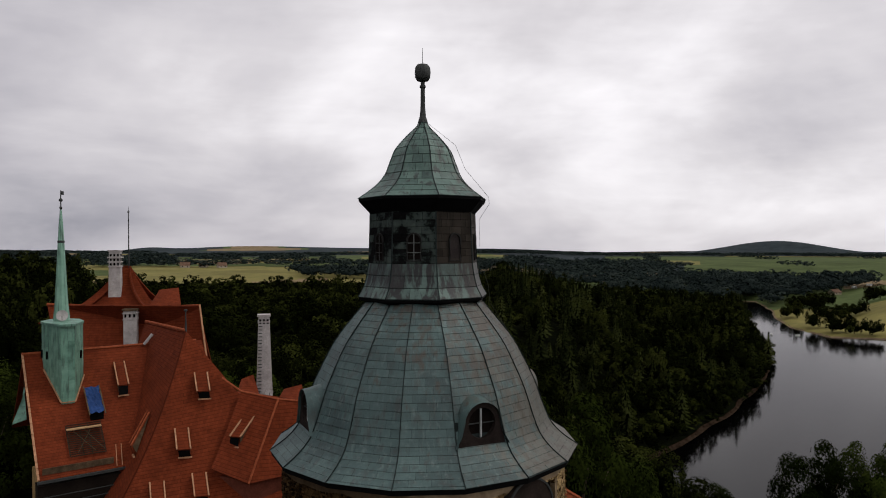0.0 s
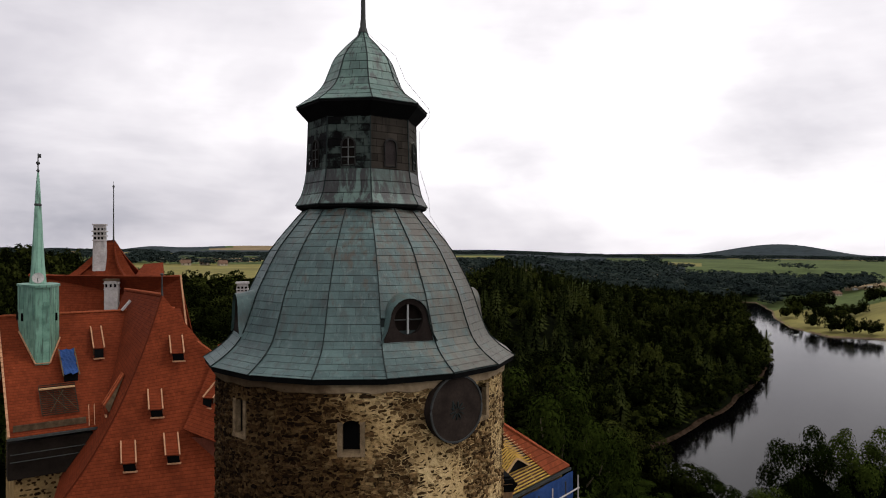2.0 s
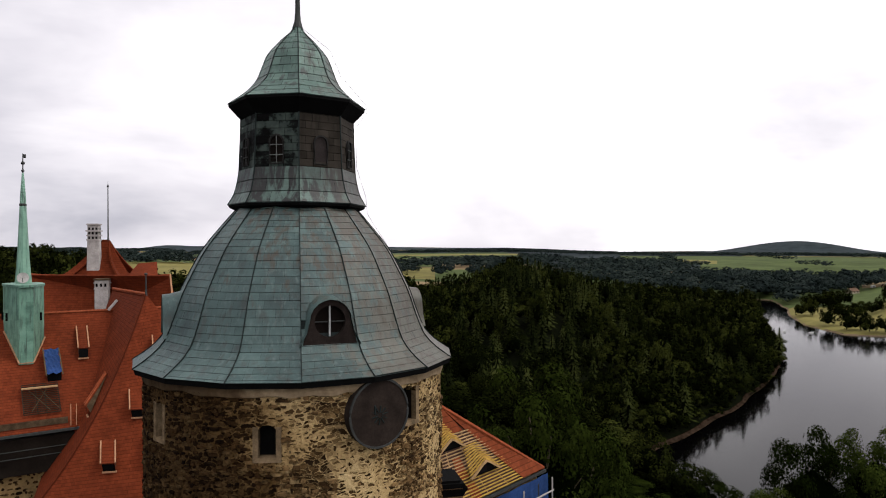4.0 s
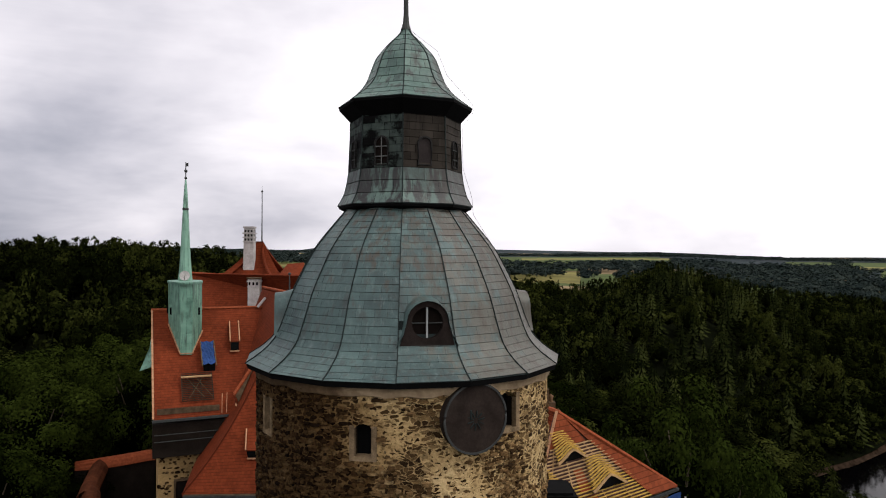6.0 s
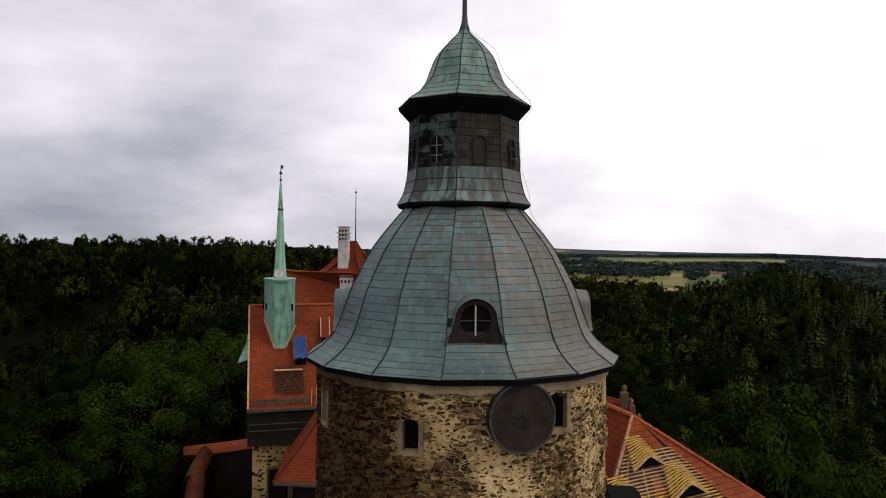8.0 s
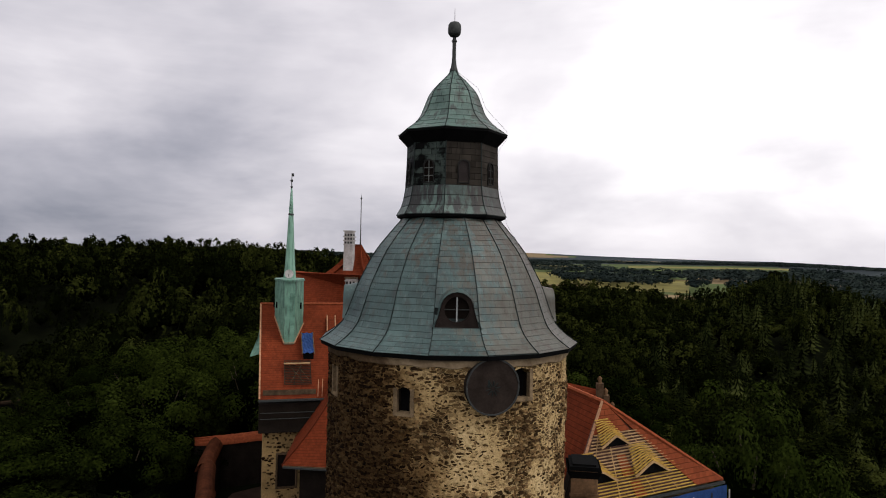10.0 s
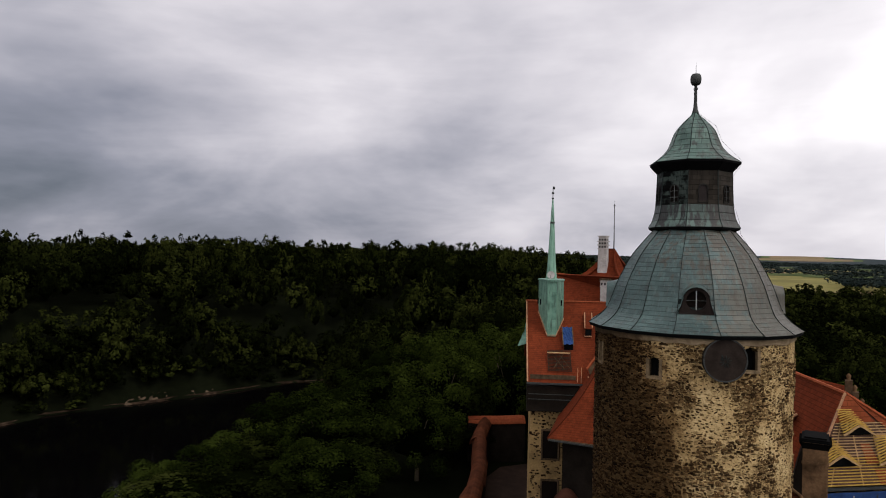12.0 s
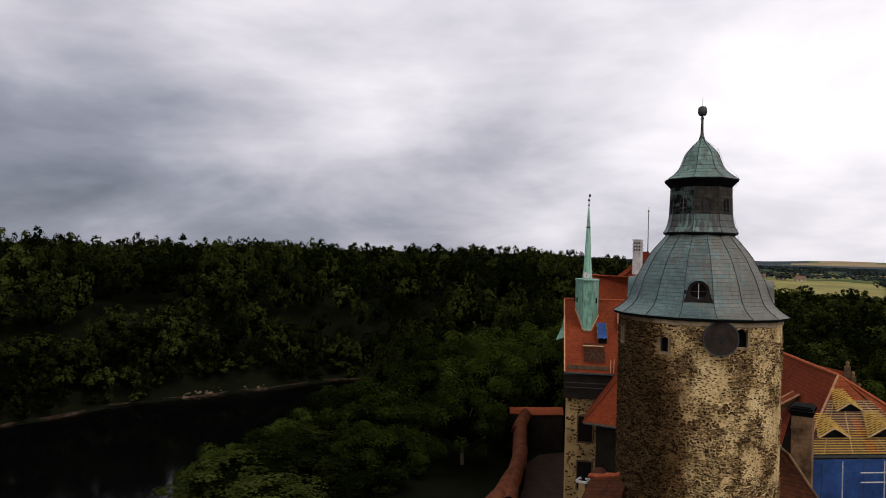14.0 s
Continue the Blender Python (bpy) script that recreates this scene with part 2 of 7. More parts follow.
M_COPPER = copper("patinated_copper", [(0.36, (0.021, 0.041, 0.040)), (0.58, (0.036, 0.069, 0.066)), (0.92, (0.070, 0.118, 0.110))], (0.030, 0.030, 0.027), 0.6, spread=0.22, patch=1.1, brown=(0.070, 0.063, 0.047), east=0.105, hold=0.10, pale=(0.150, 0.190, 0.178), runs=(27.5, 31.0))
M_CAP = copper("green_copper", [(0.38, (0.026, 0.053, 0.044)), (0.62, (0.050, 0.098, 0.080)), (0.98, (0.10, 0.165, 0.135))], (0.012, 0.013, 0.012), 0.8, brown=(0.030, 0.030, 0.024), east=0.16, hold=0.09, drip=(0.55, 0.64), pale=(0.12, 0.17, 0.15))
M_LANTERN = copper("blackened_sheet", [(0.50, (0.003, 0.003, 0.003)), (0.56, (0.009, 0.011, 0.010)), (0.61, (0.038, 0.050, 0.044)), (0.92, (0.078, 0.098, 0.086))], (0.003, 0.003, 0.003), 0.75, 0.7, 0.20, 1.9)
M_VERDIGRIS = copper("bright_verdigris", [(0.36, (0.052, 0.125, 0.090)), (0.6, (0.115, 0.240, 0.175)), (0.98, (0.20, 0.36, 0.27))], (0.022, 0.032, 0.026), 0.75)
M_SEAM = plain("dark_seam", (0.020, 0.026, 0.025), 0.7, 0.1)
# near-black: puts the shade of undersides, recesses and openings into the colour
M_NEARBLACK = plain("near_black", (0.004, 0.004, 0.004), 0.95)
M_IRON = plain("weathered_iron", (0.05, 0.052, 0.05), 0.6, 0.4)
M_GLASSDARK = plain("dark_pane", (0.007, 0.005, 0.004), 0.78, 0.0, 0.2, 2.0, 0.0)
M_WHITEBAR = plain("pale_bar", (0.34, 0.35, 0.34), 0.7)
M_TILE = tile_roof("red_clay_tiles", (0.146, 0.030, 0.0115), (0.112, 0.023, 0.0092))
M_TILE_OLD = tile_roof("old_brown_tiles", (0.062, 0.021, 0.010), (0.034, 0.014, 0.008), (0.2, 0.24))
M_TILE_NEW = tile_roof("new_orange_tiles", (0.215, 0.054, 0.022), (0.165, 0.041, 0.018), (0.25, 0.3))
M_RIDGE = plain("ridge_tile", (0.23, 0.058, 0.024), 0.75, 0.0, 0.3, 4.0)
M_VERGE = plain("pale_mortar_verge", (0.36, 0.19, 0.105), 0.85)
M_CHIMNEY = plain("white_render", (0.36, 0.335, 0.32), 0.85, 0.0, 0.25, 1.2)
M_PLASTER = plain("cream_render", (0.25, 0.165, 0.072), 0.9, 0.0, 0.35, 0.8)
# near-black wall; shade of eaves and window reveals is put into the colour
M_DARKWALL = plain("dark_wall", (0.012, 0.009, 0.007), 0.9, 0.0, 0.4, 0.8)
M_REDWALL = plain("red_render", (0.12, 0.036, 0.022), 0.85, 0.0, 0.3, 0.8)
M_BATTEN = plain("new_yellow_batten", (0.42, 0.26, 0.06), 0.75, 0.0, 0.25, 3.0)
M_BATTEN_PALE = plain("pale_batten", (0.38, 0.24, 0.12), 0.75, 0.0, 0.25, 3.0)
M_UNDERLAY = plain("roof_underlay", (0.10, 0.055, 0.045), 0.85, 0.0, 0.3, 1.0)
M_TARP = plain("blue_tarpaulin", (0.018, 0.042, 0.125), 0.6, 0.0, 0.35, 0.9, 0.4)
M_TIMBER = plain("scaffold_timber", (0.085, 0.062, 0.036), 0.8, 0.0, 0.4, 3.0)
M_SLAT = plain("dark_slat", (0.034, 0.024, 0.016), 0.85, 0.0, 0.4, 3.0)
M_ORIEL = plain("brown_red_render", (0.036, 0.014, 0.009), 0.85, 0.0, 0.5, 0.9)
M_OLDBRICK = plain("stained_old_brick", (0.125, 0.073, 0.039), 0.9, 0.0, 0.7, 1.1, 0.6)
M_BRICK = plain("sooty_brick", (0.070, 0.046, 0.027), 0.9, 0.0, 0.5, 2.5, 0.5)
M_COPING = plain("weathered_red_coping", (0.070, 0.022, 0.010), 0.85, 0.0, 0.45, 0.9, 0.4)
M_YARD = plain("paved_yard", (0.026, 0.016, 0.012), 0.85, 0.0, 0.3, 0.6)
M_BARK = plain("bark", (0.07, 0.055, 0.04), 0.9, 0.0, 0.4, 4.0, 0.5)
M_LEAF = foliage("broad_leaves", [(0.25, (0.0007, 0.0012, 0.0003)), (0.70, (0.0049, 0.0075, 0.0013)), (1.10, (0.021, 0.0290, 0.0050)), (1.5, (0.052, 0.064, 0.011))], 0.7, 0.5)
# lighter copy of the broad leaves, for the trees east of the tower
M_LEAF_LIGHT = foliage("lighter_broad_leaves", [(0.25, (0.0010, 0.0018, 0.0004)), (0.70, (0.0064, 0.0100, 0.0018)), (1.10, (0.022, 0.0310, 0.0056)), (1.5, (0.056, 0.070, 0.012))], 0.7, 0.6)
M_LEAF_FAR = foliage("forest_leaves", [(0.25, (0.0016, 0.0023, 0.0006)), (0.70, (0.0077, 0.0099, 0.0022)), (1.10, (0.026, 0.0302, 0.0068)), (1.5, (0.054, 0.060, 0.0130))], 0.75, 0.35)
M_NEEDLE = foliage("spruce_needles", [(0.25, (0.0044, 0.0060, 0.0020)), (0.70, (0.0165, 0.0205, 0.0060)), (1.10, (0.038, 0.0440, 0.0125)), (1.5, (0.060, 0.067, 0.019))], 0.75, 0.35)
M_FOREST_FLOOR = plain("forest_floor", (0.005, 0.006, 0.003), 0.95, 0.0, 0.4, 0.05)
M_FOREST_FLOOR.node_tree.nodes["Principled BSDF"].inputs["Specular IOR Level"].default_value = 0.0
M_JAMB = plain("stained_jamb", (0.17, 0.120, 0.070), 0.9, 0.0, 0.6, 3.0, 0.4)
M_MEADOW = plain("meadow", (0.056, 0.075, 0.024), 0.95, 0.0, 0.35, 0.012)
M_CROP = plain("ripe_crop", (0.150, 0.132, 0.044), 0.95, 0.0, 0.25, 0.010)
# distance haze put into the base colour: wooded hills turned bluish
M_HAZYHILL = plain("hazed_wooded_hills", (0.021, 0.029, 0.032), 0.95, 0.0, 0.4, 0.02)
M_STUBBLE = plain("pale_field", (0.165, 0.120, 0.066), 0.95, 0.0, 0.25, 0.010)
# leaves of distant woods, paler and bluish with haze mixed into the green
M_HAZYWOOD = foliage("hazed_woods_leaves", [(0.25, (0.0120, 0.0175, 0.0165)), (0.70, (0.022, 0.0300, 0.027)), (1.10, (0.036, 0.046, 0.039)), (1.5, (0.050, 0.062, 0.050))], 0.75, 0.05)
M_SAND = plain("sandy_bank", (0.15, 0.11, 0.07), 0.95, 0.0, 0.4, 0.08)

M_SKIRT = copper("stained_skirt_copper", [(0.40, (0.020, 0.028, 0.024)), (0.60, (0.052, 0.088, 0.074)), (0.98, (0.092, 0.148, 0.124))], (0.006, 0.005, 0.005), 0.95, brown=(0.030, 0.025, 0.020), east=0.16, hold=0.08, drip=(0.44, 0.56))
M_BROWNSHEET = copper("brown_sheet", [(0.40, (0.016, 0.013, 0.010)), (0.66, (0.030, 0.025, 0.020)), (0.98, (0.048, 0.041, 0.033))], (0.012, 0.010, 0.008), 0.6, 0.7)
M_ROCKBANK = plain("pale_rocky_bank", (0.060, 0.041, 0.027), 0.95, 0.0, 0.7, 0.35, 0.8)
M_BANK = plain("stony_bank", (0.026, 0.017, 0.0115), 0.95, 0.0, 0.8, 0.5, 0.8)
M_BANK.node_tree.nodes["Principled BSDF"].inputs["Specular IOR Level"].default_value = 0.0


# ---- building helpers ----
def thing(name, label, category="", group="", kind="", at=(0, 0, 0)):
    ob = new(name)
    ob.empty_display_size = 0.3
    ob.location = at
    return tagged(ob, label, category, group, kind)


def mesh_of(bm, name, mat):
    me = bpy.data.meshes.new(name)
    bm.to_mesh(me)
    bm.free()
    if mat:
        me.materials.append(mat)
    return me


def part(name, bm, mat, parent, label="", kind=""):
    """Links a bmesh, given in world metres, as one mesh under a thing or part."""
    ob = new(name, mesh_of(bm, name, mat))
    if parent:
        ob.parent = parent
        w = parent.matrix_basis.copy()
        p = parent.parent
        while p:
            w = p.matrix_basis @ w
            p = p.parent
        ob.matrix_parent_inverse = w.inverted()
    return tagged(ob, label, "", "", kind)


def solid(name, bm, mat, label, category="", group="", kind=""):
    return tagged(new(name, mesh_of(bm, name, mat)), label, category, group, kind)


def add_box(bm, x0, x1, y0, y1, z0, z1, m=None):
    c = [(x0, y0, z0), (x1, y0, z0), (x1, y1, z0), (x0, y1, z0), (x0, y0, z1), (x1, y0, z1), (x1, y1, z1), (x0, y1, z1)]
    v = [bm.verts.new(m @ Vector(p) if m else p) for p in c]
    for f in ((3, 2, 1, 0), (4, 5, 6, 7), (0, 1, 5, 4), (1, 2, 6, 5), (2, 3, 7, 6), (3, 0, 4, 7)):
        bm.faces.new([v[i] for i in f])
    return bm


def box(*a, m=None):
    return add_box(bmesh.new(), *a, m=m)


def add_beam(bm, a, b, w, h=None):
    """A squared bar from a to b."""
    a, b = Vector(a), Vector(b)
    h = h or w
    d = (b - a)
    q = d.to_track_quat("Z", "Y").to_matrix().to_4x4()
    return add_box(bm, -w / 2, w / 2, -h / 2, h / 2, 0, d.length, Matrix.Translation(a) @ q)


def beam(a, b, w, h=None):
    return add_beam(bmesh.new(), a, b, w, h)


def add_lathe(bm, profile, sides, phase=0.0, a0=0, a1=None, centre=(0, 0), smooth=False):
    """Turns (radius, height) pairs round an upright axis; a0 and a1 count sides."""
    closed = a1 is None
    a1 = sides if closed else a1
    ring = []
    for r, z in profile:
        ring.append([bm.verts.new((centre[0] + r * math.cos(phase + 2 * math.pi * k / sides), centre[1] + r * math.sin(phase + 2 * math.pi * k / sides), z))
                     for k in range(a0, a1 if closed else a1 + 1)])
    n = len(ring[0])
    for i in range(len(ring) - 1):
        for k in range(n if closed else n - 1):
            q = [ring[i][k], ring[i][(k + 1) % n], ring[i + 1][(k + 1) % n], ring[i + 1][k]]
            try:
                f = bm.faces.new(q)
                f.smooth = smooth
            except ValueError:
                pass
    return bm


def lathe(*a, **k):
    return add_lathe(bmesh.new(), *a, **k)


def roof_face(tl, tr, br, bl, sag=0.0, thick=0.16, rows=8, cols=4):
    """A tiled slope between four corners with metric UVs, thickness, and a bell-cast of the given depth."""
    bm = bmesh.new()
    uv = bm.loops.layers.uv.new("UVMap")
    tl, tr, br, bl = (Vector(p) for p in (tl, tr, br, bl))
    n = ((tr - tl) + (br - bl)).cross((bl - tl) + (br - tr)).normalized()
    if n.z < 0:
        n = -n
    along = ((tr - tl) + (br - bl)).normalized()
    down = n.cross(along).normalized()
    if down.z > 0:
        down = -down
    top, low = [], []
    for i in range(rows + 1):
        s = i / rows
        a, b = tl.lerp(bl, s), tr.lerp(br, s)
        for j in range(cols + 1):
            p = a.lerp(b, j / cols) - n * (sag * 4 * s * (1 - s))
            top.append(bm.verts.new(p))
            low.append(bm.verts.new(p - n * thick))
    w = cols + 1

    def quad(vs):
        try:
            f = bm.faces.new(vs)
        except ValueError:
            return
        for lp in f.loops:
            d = lp.vert.co - tl
            lp[uv].uv = (d.dot(along), d.dot(down))
    for i in range(rows):
        for j in range(cols):
            k = i * w + j
            quad([top[k], top[k + w], top[k + w + 1], top[k + 1]])
            quad([low[k], low[k + 1], low[k + w + 1], low[k + w]])
    for i in range(rows):
        quad([top[i * w], low[i * w], low[i * w + w], top[i * w + w]])
        quad([top[i * w + cols], top[i * w + w + cols], low[i * w + w + cols], low[i * w + cols]])
    for j in range(cols):
        quad([top[j], top[j + 1], low[j + 1], low[j]])
        e = rows * w + j
        quad([top[e], low[e], low[e + 1], top[e + 1]])
    bmesh.ops.recalc_face_normals(bm, faces=bm.faces)
    return bm


def roof_between(left, right, thick=0.16, cols=8):
    """A tiled slope between two curved edges, each a list of points from the top down, with metric UVs."""
    bm = bmesh.new()
    uv = bm.loops.layers.uv.new("UVMap")
    rows = [[l_.lerp(r_, j / cols) for j in range(cols + 1)] for l_, r_ in zip(left, right)]
    along = (rows[-1][-1] - rows[-1][0]).normalized()
    run, far_ = [0.0], 0.0
    for a, b in zip(rows, rows[1:]):
        far_ += (b[cols // 2] - a[cols // 2]).length
        run.append(far_)
    vs = [[bm.verts.new(p) for p in row] for row in rows]
    for i in range(len(rows) - 1):
        for j in range(cols):
            q = [(i, j), (i + 1, j), (i + 1, j + 1), (i, j + 1)]
            try:
                f = bm.faces.new([vs[a][b] for a, b in q])
            except ValueError:
                continue
            for lp, (a, b) in zip(f.loops, q):
                lp[uv].uv = ((rows[a][b] - rows[0][0]).dot(along), run[a])
    bmesh.ops.recalc_face_normals(bm, faces=bm.faces)
    if sum(f.normal.z for f in bm.faces) < 0:
        bmesh.ops.reverse_faces(bm, faces=bm.faces)
    ext = bmesh.ops.extrude_face_region(bm, geom=bm.faces[:])
    for v in ext["geom"]:
        if isinstance(v, bmesh.types.BMVert):
            v.co.z -= thick
    bmesh.ops.recalc_face_normals(bm, faces=bm.faces)
    return bm


def ridge_run(points, r=0.13):
    """A run of half-round ridge tiles along a polyline."""
    bm = bmesh.new()
    for a, b in zip(points, points[1:]):
        a, b = Vector(a), Vector(b)
        count = max(1, int((b - a).length / 0.42))
        q = (b - a).to_track_quat("Z", "Y").to_matrix().to_4x4()
        for i in range(count):
            p = a.lerp(b, i / count)
            m = Matrix.Translation(p) @ q
            step = (b - a).length / count
            rings = []
            for zz_, rr in ((0, r), (step * 1.04, r * 0.86)):
                rings.append([bm.verts.new(m @ Vector((rr * math.cos(k * math.pi / 3), rr * math.sin(k * math.pi / 3), zz_))) for k in range(6)])
            for k in range(6):
                bm.faces.new([rings[0][k], rings[0][(k + 1) % 6], rings[1][(k + 1) % 6], rings[1][k]])
            bm.faces.new(rings[0][::-1]); bm.faces.new(rings[1])
    return bm


def prism(points, z0, z1):
    """An upright wall block over a plan outline; z1 may be a list of heights."""
    bm = bmesh.new()
    tops = z1 if isinstance(z1, (list, tuple)) else [z1] * len(points)
    a = [bm.verts.new((x, y, z0)) for x, y in points]
    b = [bm.verts.new((x, y, h)) for (x, y), h in zip(points, tops)]
    n = len(points)
    for i in range(n):
        bm.faces.new([a[i], a[(i + 1) % n], b[(i + 1) % n], b[i]])
    bm.faces.new(a[::-1]); bm.faces.new(b)
    bmesh.ops.recalc_face_normals(bm, faces=bm.faces)
    return bm


def soup(name, tris, mat, label="", category="", kind="stuff", parent=None, tones=None):
    """A mesh from an array of loose triangles (n, 3, 3), with a tone for each."""
    tris = np.ascontiguousarray(tris, dtype=np.float32)
    n = len(tris)
    me = bpy.data.meshes.new(name)
    me.vertices.add(n * 3)
    me.vertices.foreach_set("co", tris.reshape(-1))
    me.loops.add(n * 3)
    me.loops.foreach_set("vertex_index", np.arange(n * 3, dtype=np.int32))
    me.polygons.add(n)
    me.polygons.foreach_set("loop_start", np.arange(0, n * 3, 3, dtype=np.int32))
    me.update(calc_edges=True)
    if tones is not None:
        me.attributes.new("tone", "FLOAT", "FACE").data.foreach_set("value", np.ascontiguousarray(tones, dtype=np.float32))
    me.materials.append(mat)
    ob = new(name, me)
    ob.parent = parent
    return tagged(ob, label, category, "", kind)


def add_swept(bm, pts, w, h=None, closed=False):
    """One continuous squared bar along a bent line."""
    h = h or w
    pts = [Vector(p) for p in pts]
    count = len(pts)
    rings_ = []
    for i, p in enumerate(pts):
        a = pts[i - 1] if (i or closed) else pts[0]
        b = pts[(i + 1) % count] if (i < count - 1 or closed) else pts[-1]
        d = (b - a).normalized()
        side = d.cross(Vector((0, 0, 1)))
        side = side.normalized() if side.length > 1e-4 else Vector((1, 0, 0))
        up = side.cross(d).normalized()
        rings_.append([bm.verts.new(p + side * (sx * w / 2) + up * (sz * h / 2)) for sx, sz in ((-1, -1), (1, -1), (1, 1), (-1, 1))])
    for i in range(count if closed else count - 1):
        ra, rb = rings_[i], rings_[(i + 1) % count]
        for k in range(4):
            bm.faces.new([ra[k], ra[(k + 1) % 4], rb[(k + 1) % 4], rb[k]])
    if not closed:
        bm.faces.new(rings_[0][::-1]); bm.faces.new(rings_[-1])
    bmesh.ops.recalc_face_normals(bm, faces=bm.faces)
    return bm


def swept(*a, **k):
    return add_swept(bmesh.new(), *a, **k)


# ---- the land: one sheet, with the lake in its valley ----
LAKE_Z = -22.0
LAKE = [(66, 112), (82, 134), (102, 146), (134, 170), (173, 204), (223, 256), (262, 318), (308, 380), (372, 470), (430, 560),
        (445, 550), (398, 470), (363, 425), (327, 366), (313, 318), (340, 299), (430, 285), (560, 260), (640, 120), (580, -80), (400, -260),
        (0, -340), (-190, -260), (-212, -120), (-206, -20), (-192, 42), (-198, 61), (-197, 76), (-197, 94), (-192, 112), (-185, 130), (-178, 150), (-172, 176),
        (-156, 190), (-136, 150), (-116, 105), (-102, 62), (-94, 20), (-84, -20), (-72, -66), (-50, -105), (0, -118), (60, -100), (92, -40), (88, 20), (78, 70)]
lake_a = np.array(LAKE, float)
lake_b = np.roll(lake_a, -1, axis=0)


def lake_distance(x, y):
    """Metres to the shore, negative on the water."""
    p = np.stack([x, y], -1)[:, None, :]
    ab = (lake_b - lake_a)[None]
    ap = p - lake_a[None]
    s = np.clip((ap * ab).sum(-1) / (ab * ab).sum(-1), 0, 1)
    d = np.linalg.norm(ap - s[..., None] * ab, axis=-1).min(1)
    cross = (lake_a[None, :, 1] > p[..., 1]) != (lake_b[None, :, 1] > p[..., 1])
    at = lake_a[None, :, 0] + (p[..., 1] - lake_a[None, :, 1]) / np.where(np.abs(ab[..., 1]) < 1e-9, 1e-9, ab[..., 1]) * ab[..., 0]
    inside = (cross & (p[..., 0] < at)).sum(1) % 2 == 1
    return np.where(inside, -d, d)


def bump(x, y, cx, cy, r, h, ry=None):
    return h * np.exp(-((x - cx) / r) ** 2 - ((y - cy) / (ry or r)) ** 2)


def plateau(x, y):
    r = np.hypot(x, y + 20)
    bearing = np.degrees(np.arctan2(x, y + 20))
    far = np.clip((r - 700) / 3300, 0, 1)
    p = (13 - 28 * np.clip((bearing - 17) / 10, 0, 1)) * far + np.clip((r - 350) / 400, 0, 1) * 1.5
    p = p + 12 * np.exp(-((bearing + 50) / np.where(bearing < -50, 80, 27)) ** 2) * np.clip((r - 180) / 160, 0, 1)      # wooded western shore
    p = p + 6.0 * np.exp(-((bearing + 25) / 9) ** 2) * np.clip((r - 180) / 160, 0, 1)
    ridge = np.interp(bearing, [2, 8, 13, 16, 18.5, 20.5, 23, 28, 32, 36, 40, 46], [-2, -5, -5, 3, 9, 8, 4, 0, -2, -6, -14, -19])
    on = np.interp(bearing, [2, 6, 44, 50], [0, 1, 1, 0])
    crest = np.interp(bearing, [5, 14, 18, 24, 40], [340, 360, 410, 320, 270])
    fall = np.clip((r - crest - 25) / 90, 0, 1) * np.clip((1700 - r) / 900, 0, 1)
    low_ = np.interp(bearing, [6, 15, 22, 40], [-1, -4, -15, -19])
    p = p + on * (np.clip((r - 90) / 80, 0, 1) * (np.where(r < 1700, ridge, 0) * (1 - fall) + low_ * fall) * np.clip((1700 - r) / 500, 0, 1))   # wooded spur to the north-east
    p = p + bump(x, y, 2690, 3150, 270, 60) + bump(x, y, 2500, 3300, 220, 20)              # hill on the skyline
    p = p + 8 * np.sin(x / 410 + 1.3) * np.sin(y / 520) * far
    p = p + bump(x, y, -640, 4000, 130, 22) + bump(x, y, -175, 4050, 420, 20, 200) + bump(x, y, -1060, 3900, 120, 18) + bump(x, y, -1450, 4000, 260, 14) + bump(x, y, 900, 4200, 700, 8) + bump(x, y, 1500, 3900, 330, 12)
    return p


def ground(x, y):
    x, y = np.atleast_1d(np.asarray(x, float)), np.atleast_1d(np.asarray(y, float))
    d = lake_distance(x, y)
    p = plateau(x, y)
    near = np.hypot(x + 12, y - 25)
    steep = np.where((near < 120) | ((x < -100) & (y < 330)), 46.0, 75.0)
    s = np.clip(d / steep, 0, 1)
    s = s * s * (3 - 2 * s)
    bank = np.clip(d / 3.0, 0, 1) * 1.6
    return np.where(d < 0, LAKE_Z - np.clip(-d * 0.25, 0, 6) - 0.2, LAKE_Z + bank + (p - LAKE_Z - 1.6) * s)


angles = np.radians(np.arange(0, 360, 0.6))
rings = np.concatenate([[0.0], np.geomspace(6, 4700, 210)])
ga, gr = np.meshgrid(angles, rings[1:])
gx, gy = (gr * np.sin(ga)).ravel(), (gr * np.cos(ga) - 20).ravel()
gz = ground(gx, gy)
n_a, n_r = len(angles), len(rings) - 1
verts = np.concatenate([np.stack([gx, gy, gz], -1), [[0, -20, float(ground(0, -20)[0])]]])
faces, kinds = [], []
for i in range(n_r - 1):
    for k in range(n_a):
        a, b = i * n_a + k, i * n_a + (k + 1) % n_a
        faces.append((a, b, b + n_a, a + n_a))
faces += [(len(verts) - 1, (k + 1) % n_a, k) for k in range(n_a)]
fx = np.array([verts[list(f)].mean(0) for f in faces])
f_r = np.hypot(fx[:, 0], fx[:, 1] + 20)
f_b = np.degrees(np.arctan2(fx[:, 0], fx[:, 1] + 20))
f_d = lake_distance(fx[:, 0], fx[:, 1])


